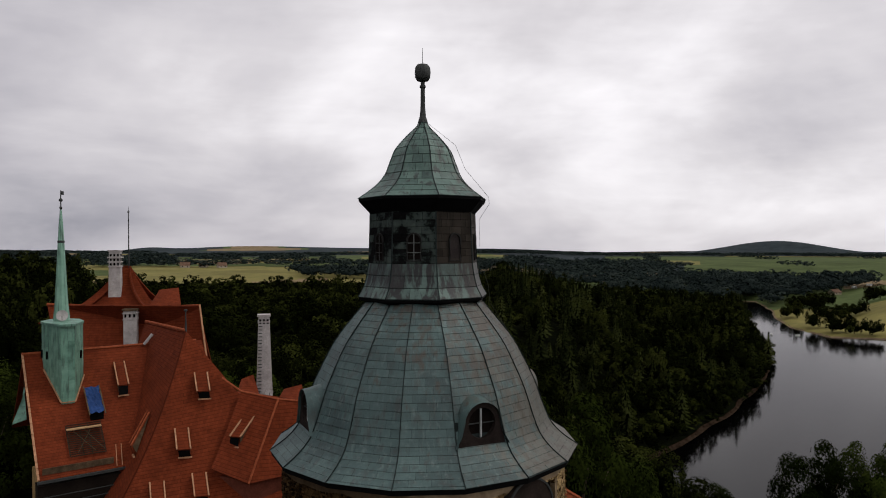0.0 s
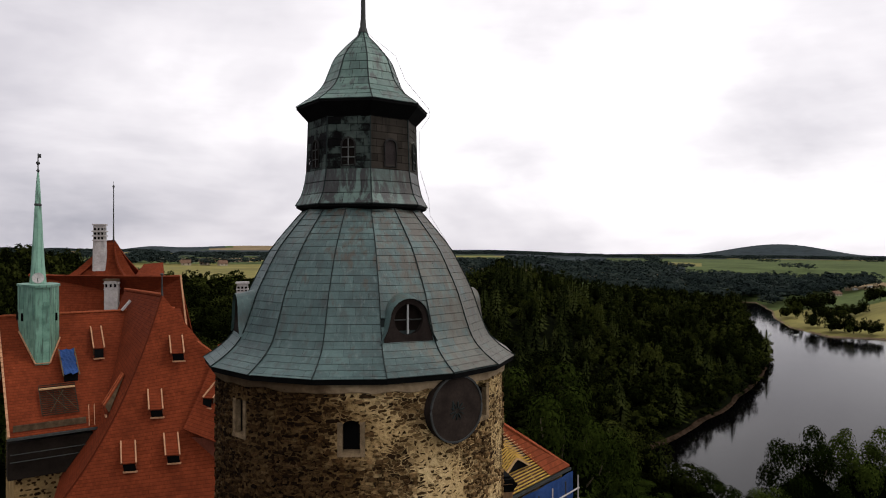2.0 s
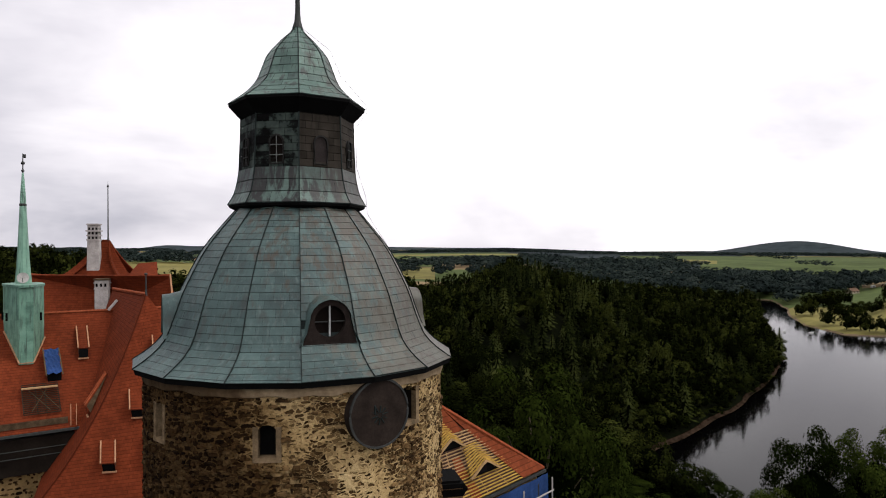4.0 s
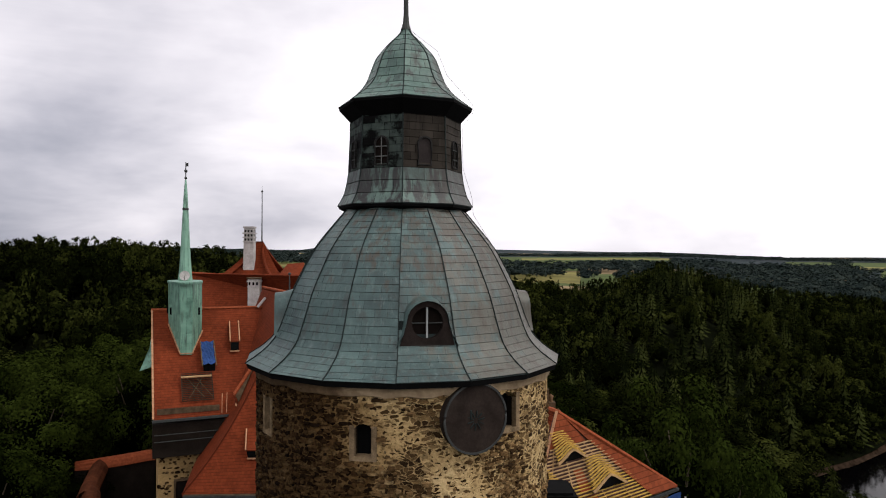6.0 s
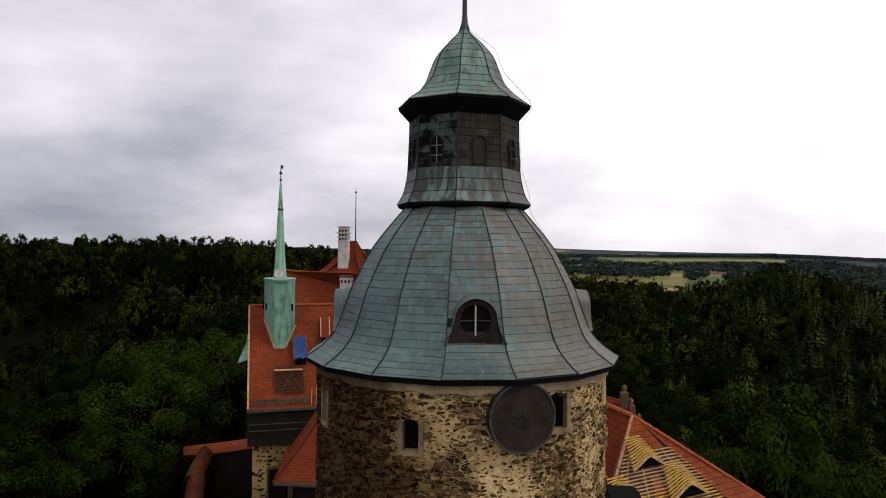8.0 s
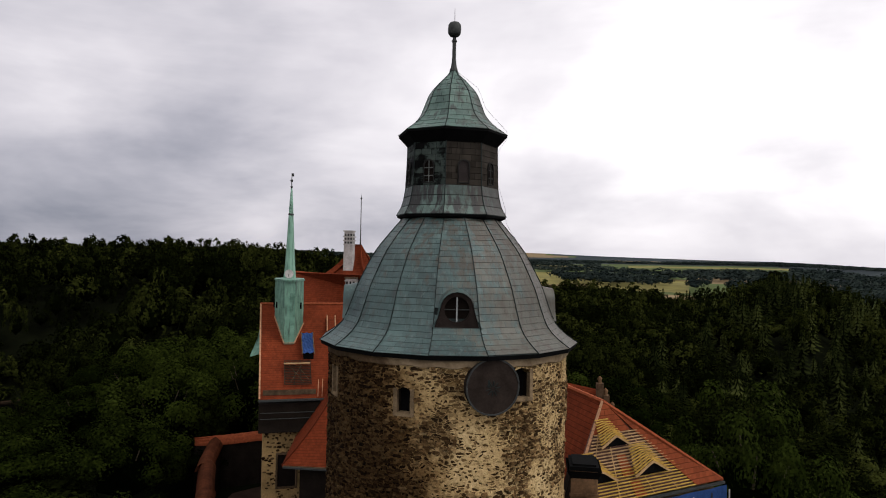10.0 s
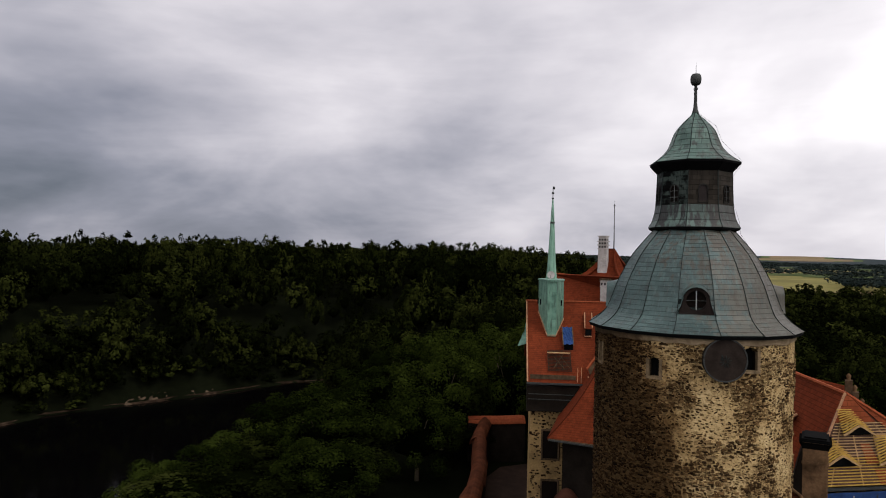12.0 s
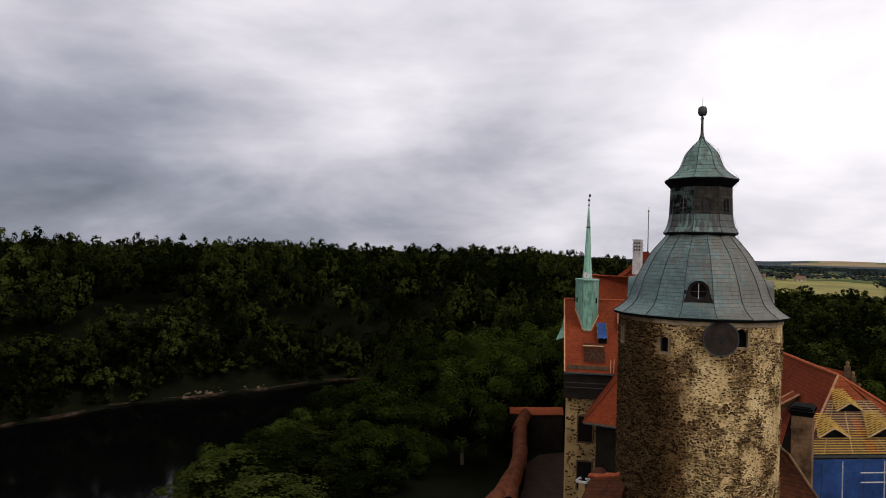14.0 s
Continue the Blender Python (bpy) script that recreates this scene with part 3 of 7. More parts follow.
def wooded(x, y, r, b, d):
    """Where woods stand, on the plan."""
    spur = (d > 3) & (x > 25) & (y > 1.33 * x - 45) & (b > 4) & (b < 45) & (r < np.where(b > 22, 620, 450)) & (y > 95)
    west = (d > 3) & (b < -14) & (b > -100) & (r < 560) & (r > 150)
    belt = (r > 150) & (r < 380) & (b >= -16) & (b <= 8)
    return spur | west | belt


f_wood = wooded(fx[:, 0], fx[:, 1], f_r, f_b, f_d)
strip = np.sin(fx[:, 0] / 190 + fx[:, 1] / 330) + np.sin(fx[:, 1] / 160 - fx[:, 0] / 420)
kinds = np.where(strip > 0.35, 1, 0)
kinds = np.where((strip < -1.1) & (f_r > 900), 2, kinds)


def field(kind, b0, b1, r0, r1, lean=0.0):
    """Sows a stretch of land between two bearings and two distances."""
    r_ = f_r + lean * (f_b - (b0 + b1) / 2)
    return np.where((f_b > b0) & (f_b < b1) & (r_ > r0) & (r_ < r1), kind, kinds)


for row in ((1, -26, 12, 470, 1060), (2, -24, -4, 560, 690, 9), (0, -9, 9, 470, 560, 6), (2, -8, 4, 590, 640, -12), (0, -26, -12, 860, 1010, 10), (2, 4, 12, 960, 1060),
            (0, -26, 12, 1130, 1330, 8), (2, -7, -2, 1250, 1420), (1, -2, 9, 1300, 1600, -10), (0, -30, 12, 1650, 2150), (5, -30, 34, 2150, 2500), (1, -11, -5, 2550, 3100), (0, -3, 6, 2600, 3000),
            (5, 19, 36, 1150, 2500), (0, 4, 19, 1330, 1750, -14), (1, 7, 19, 1750, 2050, -20), (0, 5, 18, 2050, 2300), (0, 27, 60, 1400, 2350), (1, 28, 34, 1500, 1700, 14), (0, 33, 60, 640, 1400), (2, 44, 60, 800, 930, 12)):
    kinds = field(*row)
kinds = np.where(f_wood | (f_r < 160), 3, kinds)
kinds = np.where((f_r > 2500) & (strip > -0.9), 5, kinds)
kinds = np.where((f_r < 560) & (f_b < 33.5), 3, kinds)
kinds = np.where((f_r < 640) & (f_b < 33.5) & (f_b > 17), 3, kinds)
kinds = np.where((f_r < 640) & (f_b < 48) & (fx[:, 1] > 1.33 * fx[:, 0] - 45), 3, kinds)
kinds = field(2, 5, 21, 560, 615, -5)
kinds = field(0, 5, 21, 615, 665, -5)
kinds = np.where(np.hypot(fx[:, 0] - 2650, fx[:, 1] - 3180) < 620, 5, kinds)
kinds = field(2, 35.2, 38.4, 3480, 3640, 20)
kinds = field(0, 41.5, 44, 3560, 3800)
land = bpy.data.meshes.new("ground")
land.from_pydata([tuple(v) for v in verts], [], faces)
for m in (M_MEADOW, M_CROP, M_STUBBLE, M_FOREST_FLOOR, M_SAND, M_HAZYHILL):
    land.materials.append(m)
land.polygons.foreach_set("material_index", kinds.astype(np.int32))
land.polygons.foreach_set("use_smooth", np.ones(len(faces), dtype=bool))
land.update()
tagged(new("ground", land), "rolling land with fields, woods and lake shores", "ground", "", "structure")

m_water, n, l, b = material("lake_water", (0.0008, 0.0007, 0.0008), 0.08)
b.inputs["IOR"].default_value = 1.30
b.inputs["Specular IOR Level"].default_value = 0.15
w1, w2 = noise_of(n, l, 0.9, 3.0, 0.6), noise_of(n, l, 0.02, 2.0, 0.5)
k = n.new("ShaderNodeMath"); k.operation = "MULTIPLY"
l.new(w1.outputs[0], k.inputs[0]); l.new(w2.outputs[0], k.inputs[1])
bumped(n, l, b, k.outputs[0], 0.16, 0.12)
bm = bmesh.new()
bm.faces.new([bm.verts.new((x, y, LAKE_Z)) for x, y in ((-700, -700), (1000, -700), (1000, 620), (-700, 620))])
solid("water", bm, m_water, "dark calm lake water round the wooded spurs", "lake", "", "structure")

# a narrow stony bank round the water
bm = bmesh.new()
g_ = random.Random(3)
shore_pts = []
for i in range(len(LAKE)):
    p, q = Vector(LAKE[i]), Vector(LAKE[(i + 1) % len(LAKE)])
    steps_ = max(1, int((q - p).length / 4))
    shore_pts += [p.lerp(q, j / steps_) for j in range(steps_)]
count_ = len(shore_pts)
lines_ = []
for i, p in enumerate(shore_pts):
    t_ = (shore_pts[(i + 1) % count_] - shore_pts[i - 1]).normalized()
    out = Vector((t_.y, -t_.x))
    if lake_distance(np.array([p.x + out.x * 2]), np.array([p.y + out.y * 2]))[0] < 0:
        out = -out
    wob = noise.noise(Vector((p.x * 0.06, p.y * 0.06, 0))) * 1.6
    wide = 0.1 + 0.5 * abs(noise.noise(Vector((p.x * 0.09, p.y * 0.09, 5)))) * 2 + g_.uniform(0, 0.35)
    row = []
    for off, z_ in ((-3.0, -0.5), (0.0, 0.12), (wide * 0.5, 0.25 + g_.uniform(0, 0.2)), (wide, 0.5 + g_.uniform(0, 0.4)), (wide + 0.3, 0.3)):
        c = p + out * (off + wob)
        row.append(bm.verts.new((c.x, c.y, LAKE_Z + z_)))
    lines_.append(row)
sandy = bmesh.new()
for i in range(count_):
    a_, b_ = lines_[i], lines_[(i + 1) % count_]
    c = a_[2].co
    far_bank = c.x > 290 and c.y > 180 and (c.x > 330 or c.y < 372)
    for j in range(4):
        q = [a_[j], a_[j + 1], b_[j + 1], b_[j]]
        if far_bank:
            sandy.faces.new([sandy.verts.new(v.co) for v in q])
        else:
            bm.faces.new(q)
solid("trim", bm, M_BANK, "narrow dark stony bank along the water", "bank", "", "structure")
solid("trim", sandy, M_SAND, "pale sandy beach of the far bank", "beach", "", "structure")

# bare rocky slope at the foot of the western woods
bm = bmesh.new()
rows_ = []
for i in range(34):
    t_ = i / 33
    c = Vector((-191.5, 113.0)).lerp(Vector((-178.5, 150.0)), t_)
    inland = Vector((-0.94, 0.33))
    tall = 2.2 * math.sin(math.pi * (0.08 + 0.84 * t_)) ** 0.7
    row = []
    for j in range(7):
        q = c + inland * (j * 0.95 - 0.6)
        z_ = LAKE_Z - 0.1 + tall * (j / 6) ** 0.8 + (noise.noise(Vector((q.x * 0.7, q.y * 0.7, j))) * 1.1 if 0 < j else 0)
        row.append(bm.verts.new((q.x, q.y, z_)))
    rows_.append(row)
for a_, b_ in zip(rows_, rows_[1:]):
    for j in range(6):
        bm.faces.new([a_[j], b_[j], b_[j + 1], a_[j + 1]])
bmesh.ops.recalc_face_normals(bm, faces=bm.faces)
solid("trim", bm, M_ROCKBANK, "bare pale rocky slope at the waterline", "bank", "", "structure")

# ---- woods ----
rng = np.random.default_rng(7)


CORE = 20                                                    # triangles in the core of a crown


def unit_rows(v):
    return v / np.linalg.norm(v, axis=-1, keepdims=True)


def ball_tris(cuts):
    """A unit ball as loose triangles."""
    bm_ = bmesh.new()
    bmesh.ops.create_icosphere(bm_, subdivisions=cuts, radius=1.0)
    tri = np.array([[v.co[:] for v in f.verts] for f in bm_.faces])
    bm_.free()
    return tri


def crown_tris(n, lumps, leaf, seed, low=-0.35, lump=1.0, core=True):
    """A crown of unit radius: boughs as rounded lumps on an uneven dome, each covered with leaves that face outwards, over a dense core."""
    g = np.random.default_rng(seed)
    k = np.arange(lumps) + 0.5                                # lumps spread evenly over the dome, then shaken
    z = 1 - (1 - low) * k / lumps
    turn = k * 2.39996 + g.uniform(0, 6.28)
    flat = np.sqrt(np.clip(1 - z * z, 0, 1))
    way = unit_rows(np.stack([flat * np.cos(turn), flat * np.sin(turn), z], -1) + g.normal(size=(lumps, 3)) * 0.16)
    far_ = g.uniform(0.50, 0.98, (lumps, 1))
    c = way * far_
    rad = g.uniform(0.20, 0.36, lumps) * lump * (18 / lumps) ** 0.35
    share = rad ** 2 / (rad ** 2).sum()
    which = g.choice(lumps, n, p=share)
    d = unit_rows(g.normal(size=(n, 3)) + way[which] * 0.9 + np.array([0, 0, 0.35]))
    p = c[which] + d * rad[which][:, None] * g.uniform(0.72, 1.18, (n, 1))
    nrm = unit_rows(d * 1.15 + np.array([0, 0, 0.18]) + g.normal(size=(n, 3)) * 0.26)     # leaves lie outwards on each bough
    t1 = unit_rows(np.cross(nrm, g.normal(size=(n, 3))))
    t2 = np.cross(nrm, t1)
    s = leaf * g.uniform(0.6, 1.35, n)[:, None]
    tri = np.stack([p + t1 * s, p - t1 * s * 0.5 + t2 * s * 0.85, p - t1 * s * 0.5 - t2 * s * 0.85], 1)
    if not core:
        return tri
    return np.concatenate([tri, ball_tris(1) * np.array([0.60, 0.60, 0.52])])


def spruce_tris(tiers, per, seed):
    """A unit-high spruce: drooping boughs in tiers that narrow to a tip, round a dense core."""
    g = np.random.default_rng(seed)
    out = []
    for i in range(tiers):
        z = 0.10 + 0.86 * i / tiers
        r = 0.215 * (1 - i / tiers) ** 0.72 + 0.012
        for k in range(per):
            a = 2 * math.pi * (k + g.uniform(-0.4, 0.4)) / per + i * 0.9
            rr = r * g.uniform(0.7, 1.25)
            half = 2.4 / per * g.uniform(0.7, 1.1)
            zt = z + g.uniform(-0.012, 0.012)
            tip = (rr * math.cos(a), rr * math.sin(a), zt - 0.030)
            left = (0.72 * rr * math.cos(a - half), 0.72 * rr * math.sin(a - half), zt - 0.012)
            right = (0.72 * rr * math.cos(a + half), 0.72 * rr * math.sin(a + half), zt - 0.012)
            top = (0.12 * rr * math.cos(a), 0.12 * rr * math.sin(a), zt + 0.040)
            out += [(top, left, tip), (top, tip, right)]
    for k in range(6):                                        # the core
        a, b_ = k * math.pi / 3, (k + 1) * math.pi / 3
        out.append(((0.085 * math.cos(a), 0.085 * math.sin(a), 0.06), (0.085 * math.cos(b_), 0.085 * math.sin(b_), 0.06), (0, 0, 0.97)))
    return np.array(out)


def planted(protos, spots, sizes, heights, lift):
    """All trees of a wood in one array of triangles, with each tree's tone."""
    out, tones = [], []
    tone = rng.uniform(0, 0.85, len(spots)) ** 1.4
    turn = rng.uniform(0, 2 * math.pi, len(spots))
    pick = rng.integers(0, len(protos), len(spots))
    for j, proto in enumerate(protos):
        ids = np.where(pick == j)[0]
        if not len(ids):
            continue
        c, s = np.cos(turn[ids])[:, None, None], np.sin(turn[ids])[:, None, None]
        x = (proto[None, :, :, 0] * c - proto[None, :, :, 1] * s) * sizes[ids][:, None, None]
        y = (proto[None, :, :, 0] * s + proto[None, :, :, 1] * c) * sizes[ids][:, None, None]
        z = proto[None, :, :, 2] * heights[ids][:, None, None] + lift[ids][:, None, None]
        t = np.stack([x + spots[ids, 0][:, None, None], y + spots[ids, 1][:, None, None], z], -1)
        out.append(t.reshape(-1, 3, 3))
        mine = np.repeat(tone[ids][:, None], len(proto), 1)
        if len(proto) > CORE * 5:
            mine[:, -CORE:] = -0.4                           # shade inside the crown, painted as the darkest tone
        tones.append(mine.ravel())
    return np.concatenate(out), np.concatenate(tones)


def scattered(x0, x1, y0, y1, step, keep):
    gx_, gy_ = np.meshgrid(np.arange(x0, x1, step), np.arange(y0, y1, step))
    x, y = gx_.ravel() + rng.uniform(-0.5, 0.5, gx_.size) * step, gy_.ravel() + rng.uniform(-0.5, 0.5, gx_.size) * step
    r, b = np.hypot(x, y + 20), np.degrees(np.arctan2(x, y + 20))
    ok = keep(x, y, r, b, lake_distance(x, y))
    return np.stack([x[ok], y[ok]], -1)


def wood(name, spots, height, width, protos, mat, label, lift=0.55, vary=(0.68, 1.22)):
    h = rng.uniform(*vary, len(spots)) * height
    w = rng.uniform(0.65, 1.4, len(spots)) * width
    k_ = np.clip(0.42 + lake_distance(spots[:, 0], spots[:, 1]) / 15, 0.42, 1)
    h, w = h * k_, w * (0.4 + 0.6 * k_)
    z = ground(spots[:, 0], spots[:, 1])
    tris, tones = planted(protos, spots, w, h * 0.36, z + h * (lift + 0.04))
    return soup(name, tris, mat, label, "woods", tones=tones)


near_crowns = [crown_tris(1700, 17, 0.052, 70 + s, lump=1.05) for s in range(6)]
mid_crowns = [crown_tris(560, 13, 0.088, s, lump=1.0) for s in range(7)]
back_crowns = [crown_tris(200, 9, 0.140, 20 + s, lump=0.95) for s in range(6)]
far_crowns = [crown_tris(60, 7, 0.24, 40 + s, core=False) for s in range(4)]
spruces = [spruce_tris(13, 8, s) for s in range(5)]


def banded(name, spots, height, width, mat, label):
    """A wood in three depths: the nearer trees carry more and smaller leaves."""
    r = np.hypot(spots[:, 0], spots[:, 1] + 20)
    for lo, hi, protos in ((0, 185, near_crowns), (185, 330, mid_crowns), (330, 9999, back_crowns)):
        ids = (r >= lo) & (r < hi)
        if ids.any():
            wood(name, spots[ids], height, width, protos, mat, label, 0.55, (0.5, 1.32))


spur = scattered(25, 420, 95, 620, 6.0, lambda x, y, r, b, d: (d > 0.4) & (x > 25) & (y > 1.33 * x - 45) & (b > 3) & (b < 45) & (r < np.where(b > 22, 620, 440)) & (y > 95) & (r > 125))
fir = rng.uniform(size=len(spur)) < np.clip(0.85 - np.abs(spur[:, 0] / np.maximum(spur[:, 1], 1) - 0.42) * 1.5, 0.15, 0.8)
banded("woods", spur[~fir], 13, 3.7, M_LEAF_FAR, "dense dark broadleaf woods on the lakeside spur")
hs = rng.uniform(0.65, 1.30, fir.sum()) * 12.5
tris_, tones_ = planted(spruces, spur[fir], hs, hs, ground(spur[fir, 0], spur[fir, 1]))
soup("spruce_woods", tris_, M_NEEDLE, "dense dark spruces on the lakeside spur", "woods", tones=tones_)

west = scattered(-560, -20, -260, 560, 8.6, lambda x, y, r, b, d: (d > 0.4) & (b < -14) & (b > -125) & (r < 560) & (r > 175) & (x < -60) & ~((d < 7) & (y > 112) & (y < 152)))
fir = rng.uniform(size=len(west)) < np.where((np.hypot(west[:, 0], west[:, 1] + 20) > 430) & (np.degrees(np.arctan2(west[:, 0] - 8, west[:, 1] + 40)) < -51), 0.85, 0.0)
banded("woods", west[~fir], 18.5, 5.0, M_LEAF_FAR, "dense dark broadleaf woods on the western shore")
hs = rng.uniform(0.8, 1.15, fir.sum()) * 19
tris_, tones_ = planted(spruces, west[fir], hs, hs, ground(west[fir, 0], west[fir, 1]))
soup("spruce_woods", tris_, M_NEEDLE, "dark spruces along the western skyline", "woods", tones=tones_)

shore = scattered(-300, 420, -300, 430, 4.3, lambda x, y, r, b, d: (d > -0.2) & (d < 15) & (r > 120) & ~((d < 7) & (x < -160) & (y > 112) & (y < 152)) & (((b < -14) & (x < -150)) | ((b > 8) & (b < 45) & (x > 60) & (x < 330) & (r < 480) & (y > 1.33 * x - 45))))
wood("woods", shore, 11.0, 3.2, back_crowns, M_LEAF_FAR, "dense bushes and low trees along the shores", 0.44)
belt = scattered(-150, 110, 90, 450, 8.8, lambda x, y, r, b, d: (b >= -16) & (b <= 10) & (r < 455) & (r > 120))
banded("woods", belt, 12.0, 4.9, M_LEAF_FAR, "dark trees between the castle and the fields")


def hedges(x, y, r, b, d):
    """Tree belts, copses and wooded dips between the far fields."""
    wave = 38 * np.sin(b * 0.9) + 22 * np.sin(b * 2.3 + 1)
    rag = np.sin(x / 37 + 2) * np.sin(y / 61)
    belt_1 = (np.abs(r + wave - 1095) < 34 + 16 * rag) & (b > -28) & (b < 13)
    belt_2 = (np.abs(r - wave - 1480) < 60) & (b > -30) & (b < 5) & (np.sin(b * 1.3 + 0.5) > -0.55)
    belt_3 = (np.abs(r + wave * 2 - 2050) < 110) & (b > -34) & (b < 5) & (np.sin(b * 1.9) > -0.75)
    copse = ((b > 1.5) & (b < 9.5) & (r > 700) & (r < 840)) | ((b > -12.5) & (b < -9.5) & (r > 1100) & (r < 1260)) | ((b > -20) & (b < -17) & (r > 500) & (r < 640))
    crest = (b > 7.5) & (b < 24) & (r > 700) & (r < 800) & ((b > 15) | (np.sin(b * 2.1) > 0.2))
    valley = ((b > 19) & (b < 31 + 3 * np.sin(r / 90)) & (r > 800) & (r < 1430) & (rag > -0.6)) | ((b > 10) & (b <= 19) & (r > 930) & (r < 1230 + 60 * np.sin(b)) & (rag > -0.4))
    bank_wood = (b > 27) & (b < 39 + 2 * np.sin(r / 40)) & (r > 690) & (r < 1080)
    lone = (b > 30) & (b < 60) & (r > 1080) & (r < 2400) & (np.sin(x / 47) * np.sin(y / 83 + 1) > 0.93)
    upland = (b > 10) & (b < 60) & (np.abs(r + wave - 2420) < 80)
    return (d > 8) & (belt_1 | belt_2 | belt_3 | copse | crest | valley | bank_wood | lone | upland)


far = scattered(-1700, 2300, 380, 2600, 15, hedges)
far_r = np.hypot(far[:, 0], far[:, 1] + 20)
wood("woods", far[far_r < 860], 14, 7.5, back_crowns, M_HAZYWOOD, "copses and tree belts among the nearer fields", 0.4)
wood("woods", far[far_r >= 860], 13, 9, far_crowns, M_HAZYWOOD, "tree belts and wooded dips between far fields", 0.38)
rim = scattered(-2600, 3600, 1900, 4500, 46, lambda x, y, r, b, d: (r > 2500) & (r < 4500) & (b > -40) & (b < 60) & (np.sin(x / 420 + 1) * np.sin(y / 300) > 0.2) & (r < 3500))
wood("woods", rim, 14, 26, far_crowns, M_HAZYWOOD, "far wooded hills on the skyline", 0.1)
# trees scattered along the far bank, and a wood beyond the inlet
bank = np.array([(348, 410), (356, 404), (364, 412), (408, 456), (420, 462), (432, 465), (441, 462), (447, 470), (332, 352), (388, 385), (396, 392),
                 (328, 317), (334, 314), (331, 322), (325, 296), (333, 300), (404, 430), (372, 372), (460, 430), (500, 470)], float)
bank = np.concatenate([bank + rng.uniform(-9, 9, bank.shape) for _ in range(3)] + [bank])
bank = bank[lake_distance(bank[:, 0], bank[:, 1]) > 3]
wood("woods", bank, 15, 4.2, mid_crowns, M_LEAF_FAR, "trees scattered along the far lake bank", 0.27)
grove = scattered(420, 680, 480, 760, 13, lambda x, y, r, b, d: (d > 3) & (y > 0.55 * x + 262) & (y < 2.2 * x - 340) & (y < 800 - 0.15 * x))
wood("woods", grove, 19, 9, back_crowns, M_HAZYWOOD, "dark wood beyond the lake inlet", 0.42)


# ---- the round tower ----
TOWER_R, EAVE_R, EAVE_Z = 4.30, 4.66, 26.55
FRONT = radians(-90)
tower = thing("tower", "round rubble-stone castle tower with a green copper dome", "tower")


def smooth_profile(points, steps):
    """Points along a Catmull-Rom curve through (radius, height) pairs."""
    p = [Vector(q) for q in points]
    p = [p[0] * 2 - p[1]] + p + [p[-1] * 2 - p[-2]]
    out = []
    for i in range(1, len(p) - 2):
        for s in range(steps):
            t = s / steps
            a, b, c, d = p[i - 1], p[i], p[i + 1], p[i + 2]
            out.append(tuple(0.5 * ((2 * b) + (c - a) * t + (2 * a - 5 * b + 4 * c - d) * t * t + (3 * b - a - 3 * c + d) * t ** 3)))
    out.append(tuple(p[-2]))
    return out


DOME = smooth_profile([(1.72, 30.95), (2.27, 30.30), (2.72, 29.72), (3.05, 29.12), (3.36, 28.48), (3.60, 27.80), (3.84, 27.24), (4.20, 26.86), (EAVE_R, EAVE_Z)], 6)
CAP = smooth_profile([(0.10, 36.44), (0.19, 36.27), (0.50, 35.97), (0.85, 35.56), (1.03, 35.14), (1.20, 34.74), (1.50, 34.40), (2.02, 34.02)], 5)
SKIRT = smooth_profile([(1.70, 32.05), (1.75, 31.72), (1.85, 31.35), (2.03, 31.03)], 4)


def at_height(profile, s):
    """The (radius, height) at the share s of the profile's length."""
    lens = [0.0]
    for a, b in zip(profile, profile[1:]):
        lens.append(lens[-1] + math.dist(a, b))
    want = s * lens[-1]
    for i in range(len(lens) - 1):
        if want <= lens[i + 1] + 1e-9:
            t = (want - lens[i]) / max(lens[i + 1] - lens[i], 1e-9)
            a, b = profile[i], profile[i + 1]
            return a[0] + (b[0] - a[0]) * t, a[1] + (b[1] - a[1]) * t
    return profile[-1]


def sheet_bm(profile, sides, k, s0, s1, u0, u1, proud, cut=None):
    """One metal sheet on side k of a many-sided roof, between the shares s of its slope and u of its width."""
    bm = bmesh.new()
    a, b = FRONT + 2 * math.pi * k / sides, FRONT + 2 * math.pi * (k + 1) / sides
    rows = []
    steps = 2
    for i in range(steps + 1):
        s = s0 + (s1 - s0) * i / steps
        r, z = at_height(profile, s)
        lift = proud + 0.006 * i / steps
        pa, pb = Vector((r * math.cos(a), r * math.sin(a), z)), Vector((r * math.cos(b), r * math.sin(b), z))
        out = Vector((math.cos((a + b) / 2), math.sin((a + b) / 2), 0.55)).normalized()
        rows.append([(pa.lerp(pb, u) + out * lift, pa.lerp(pb, u) + out * (lift - 0.03)) for u in (u0, u1)])
    top = [[bm.verts.new(c[0]) for c in row] for row in rows]
    low = [bm.verts.new(c[1]) for c in rows[-1]]
    for i in range(steps):
        bm.faces.new([top[i][0], top[i + 1][0], top[i + 1][1], top[i][1]])
    bm.faces.new([top[-1][0], low[0], low[1], top[-1][1]])
    return bm


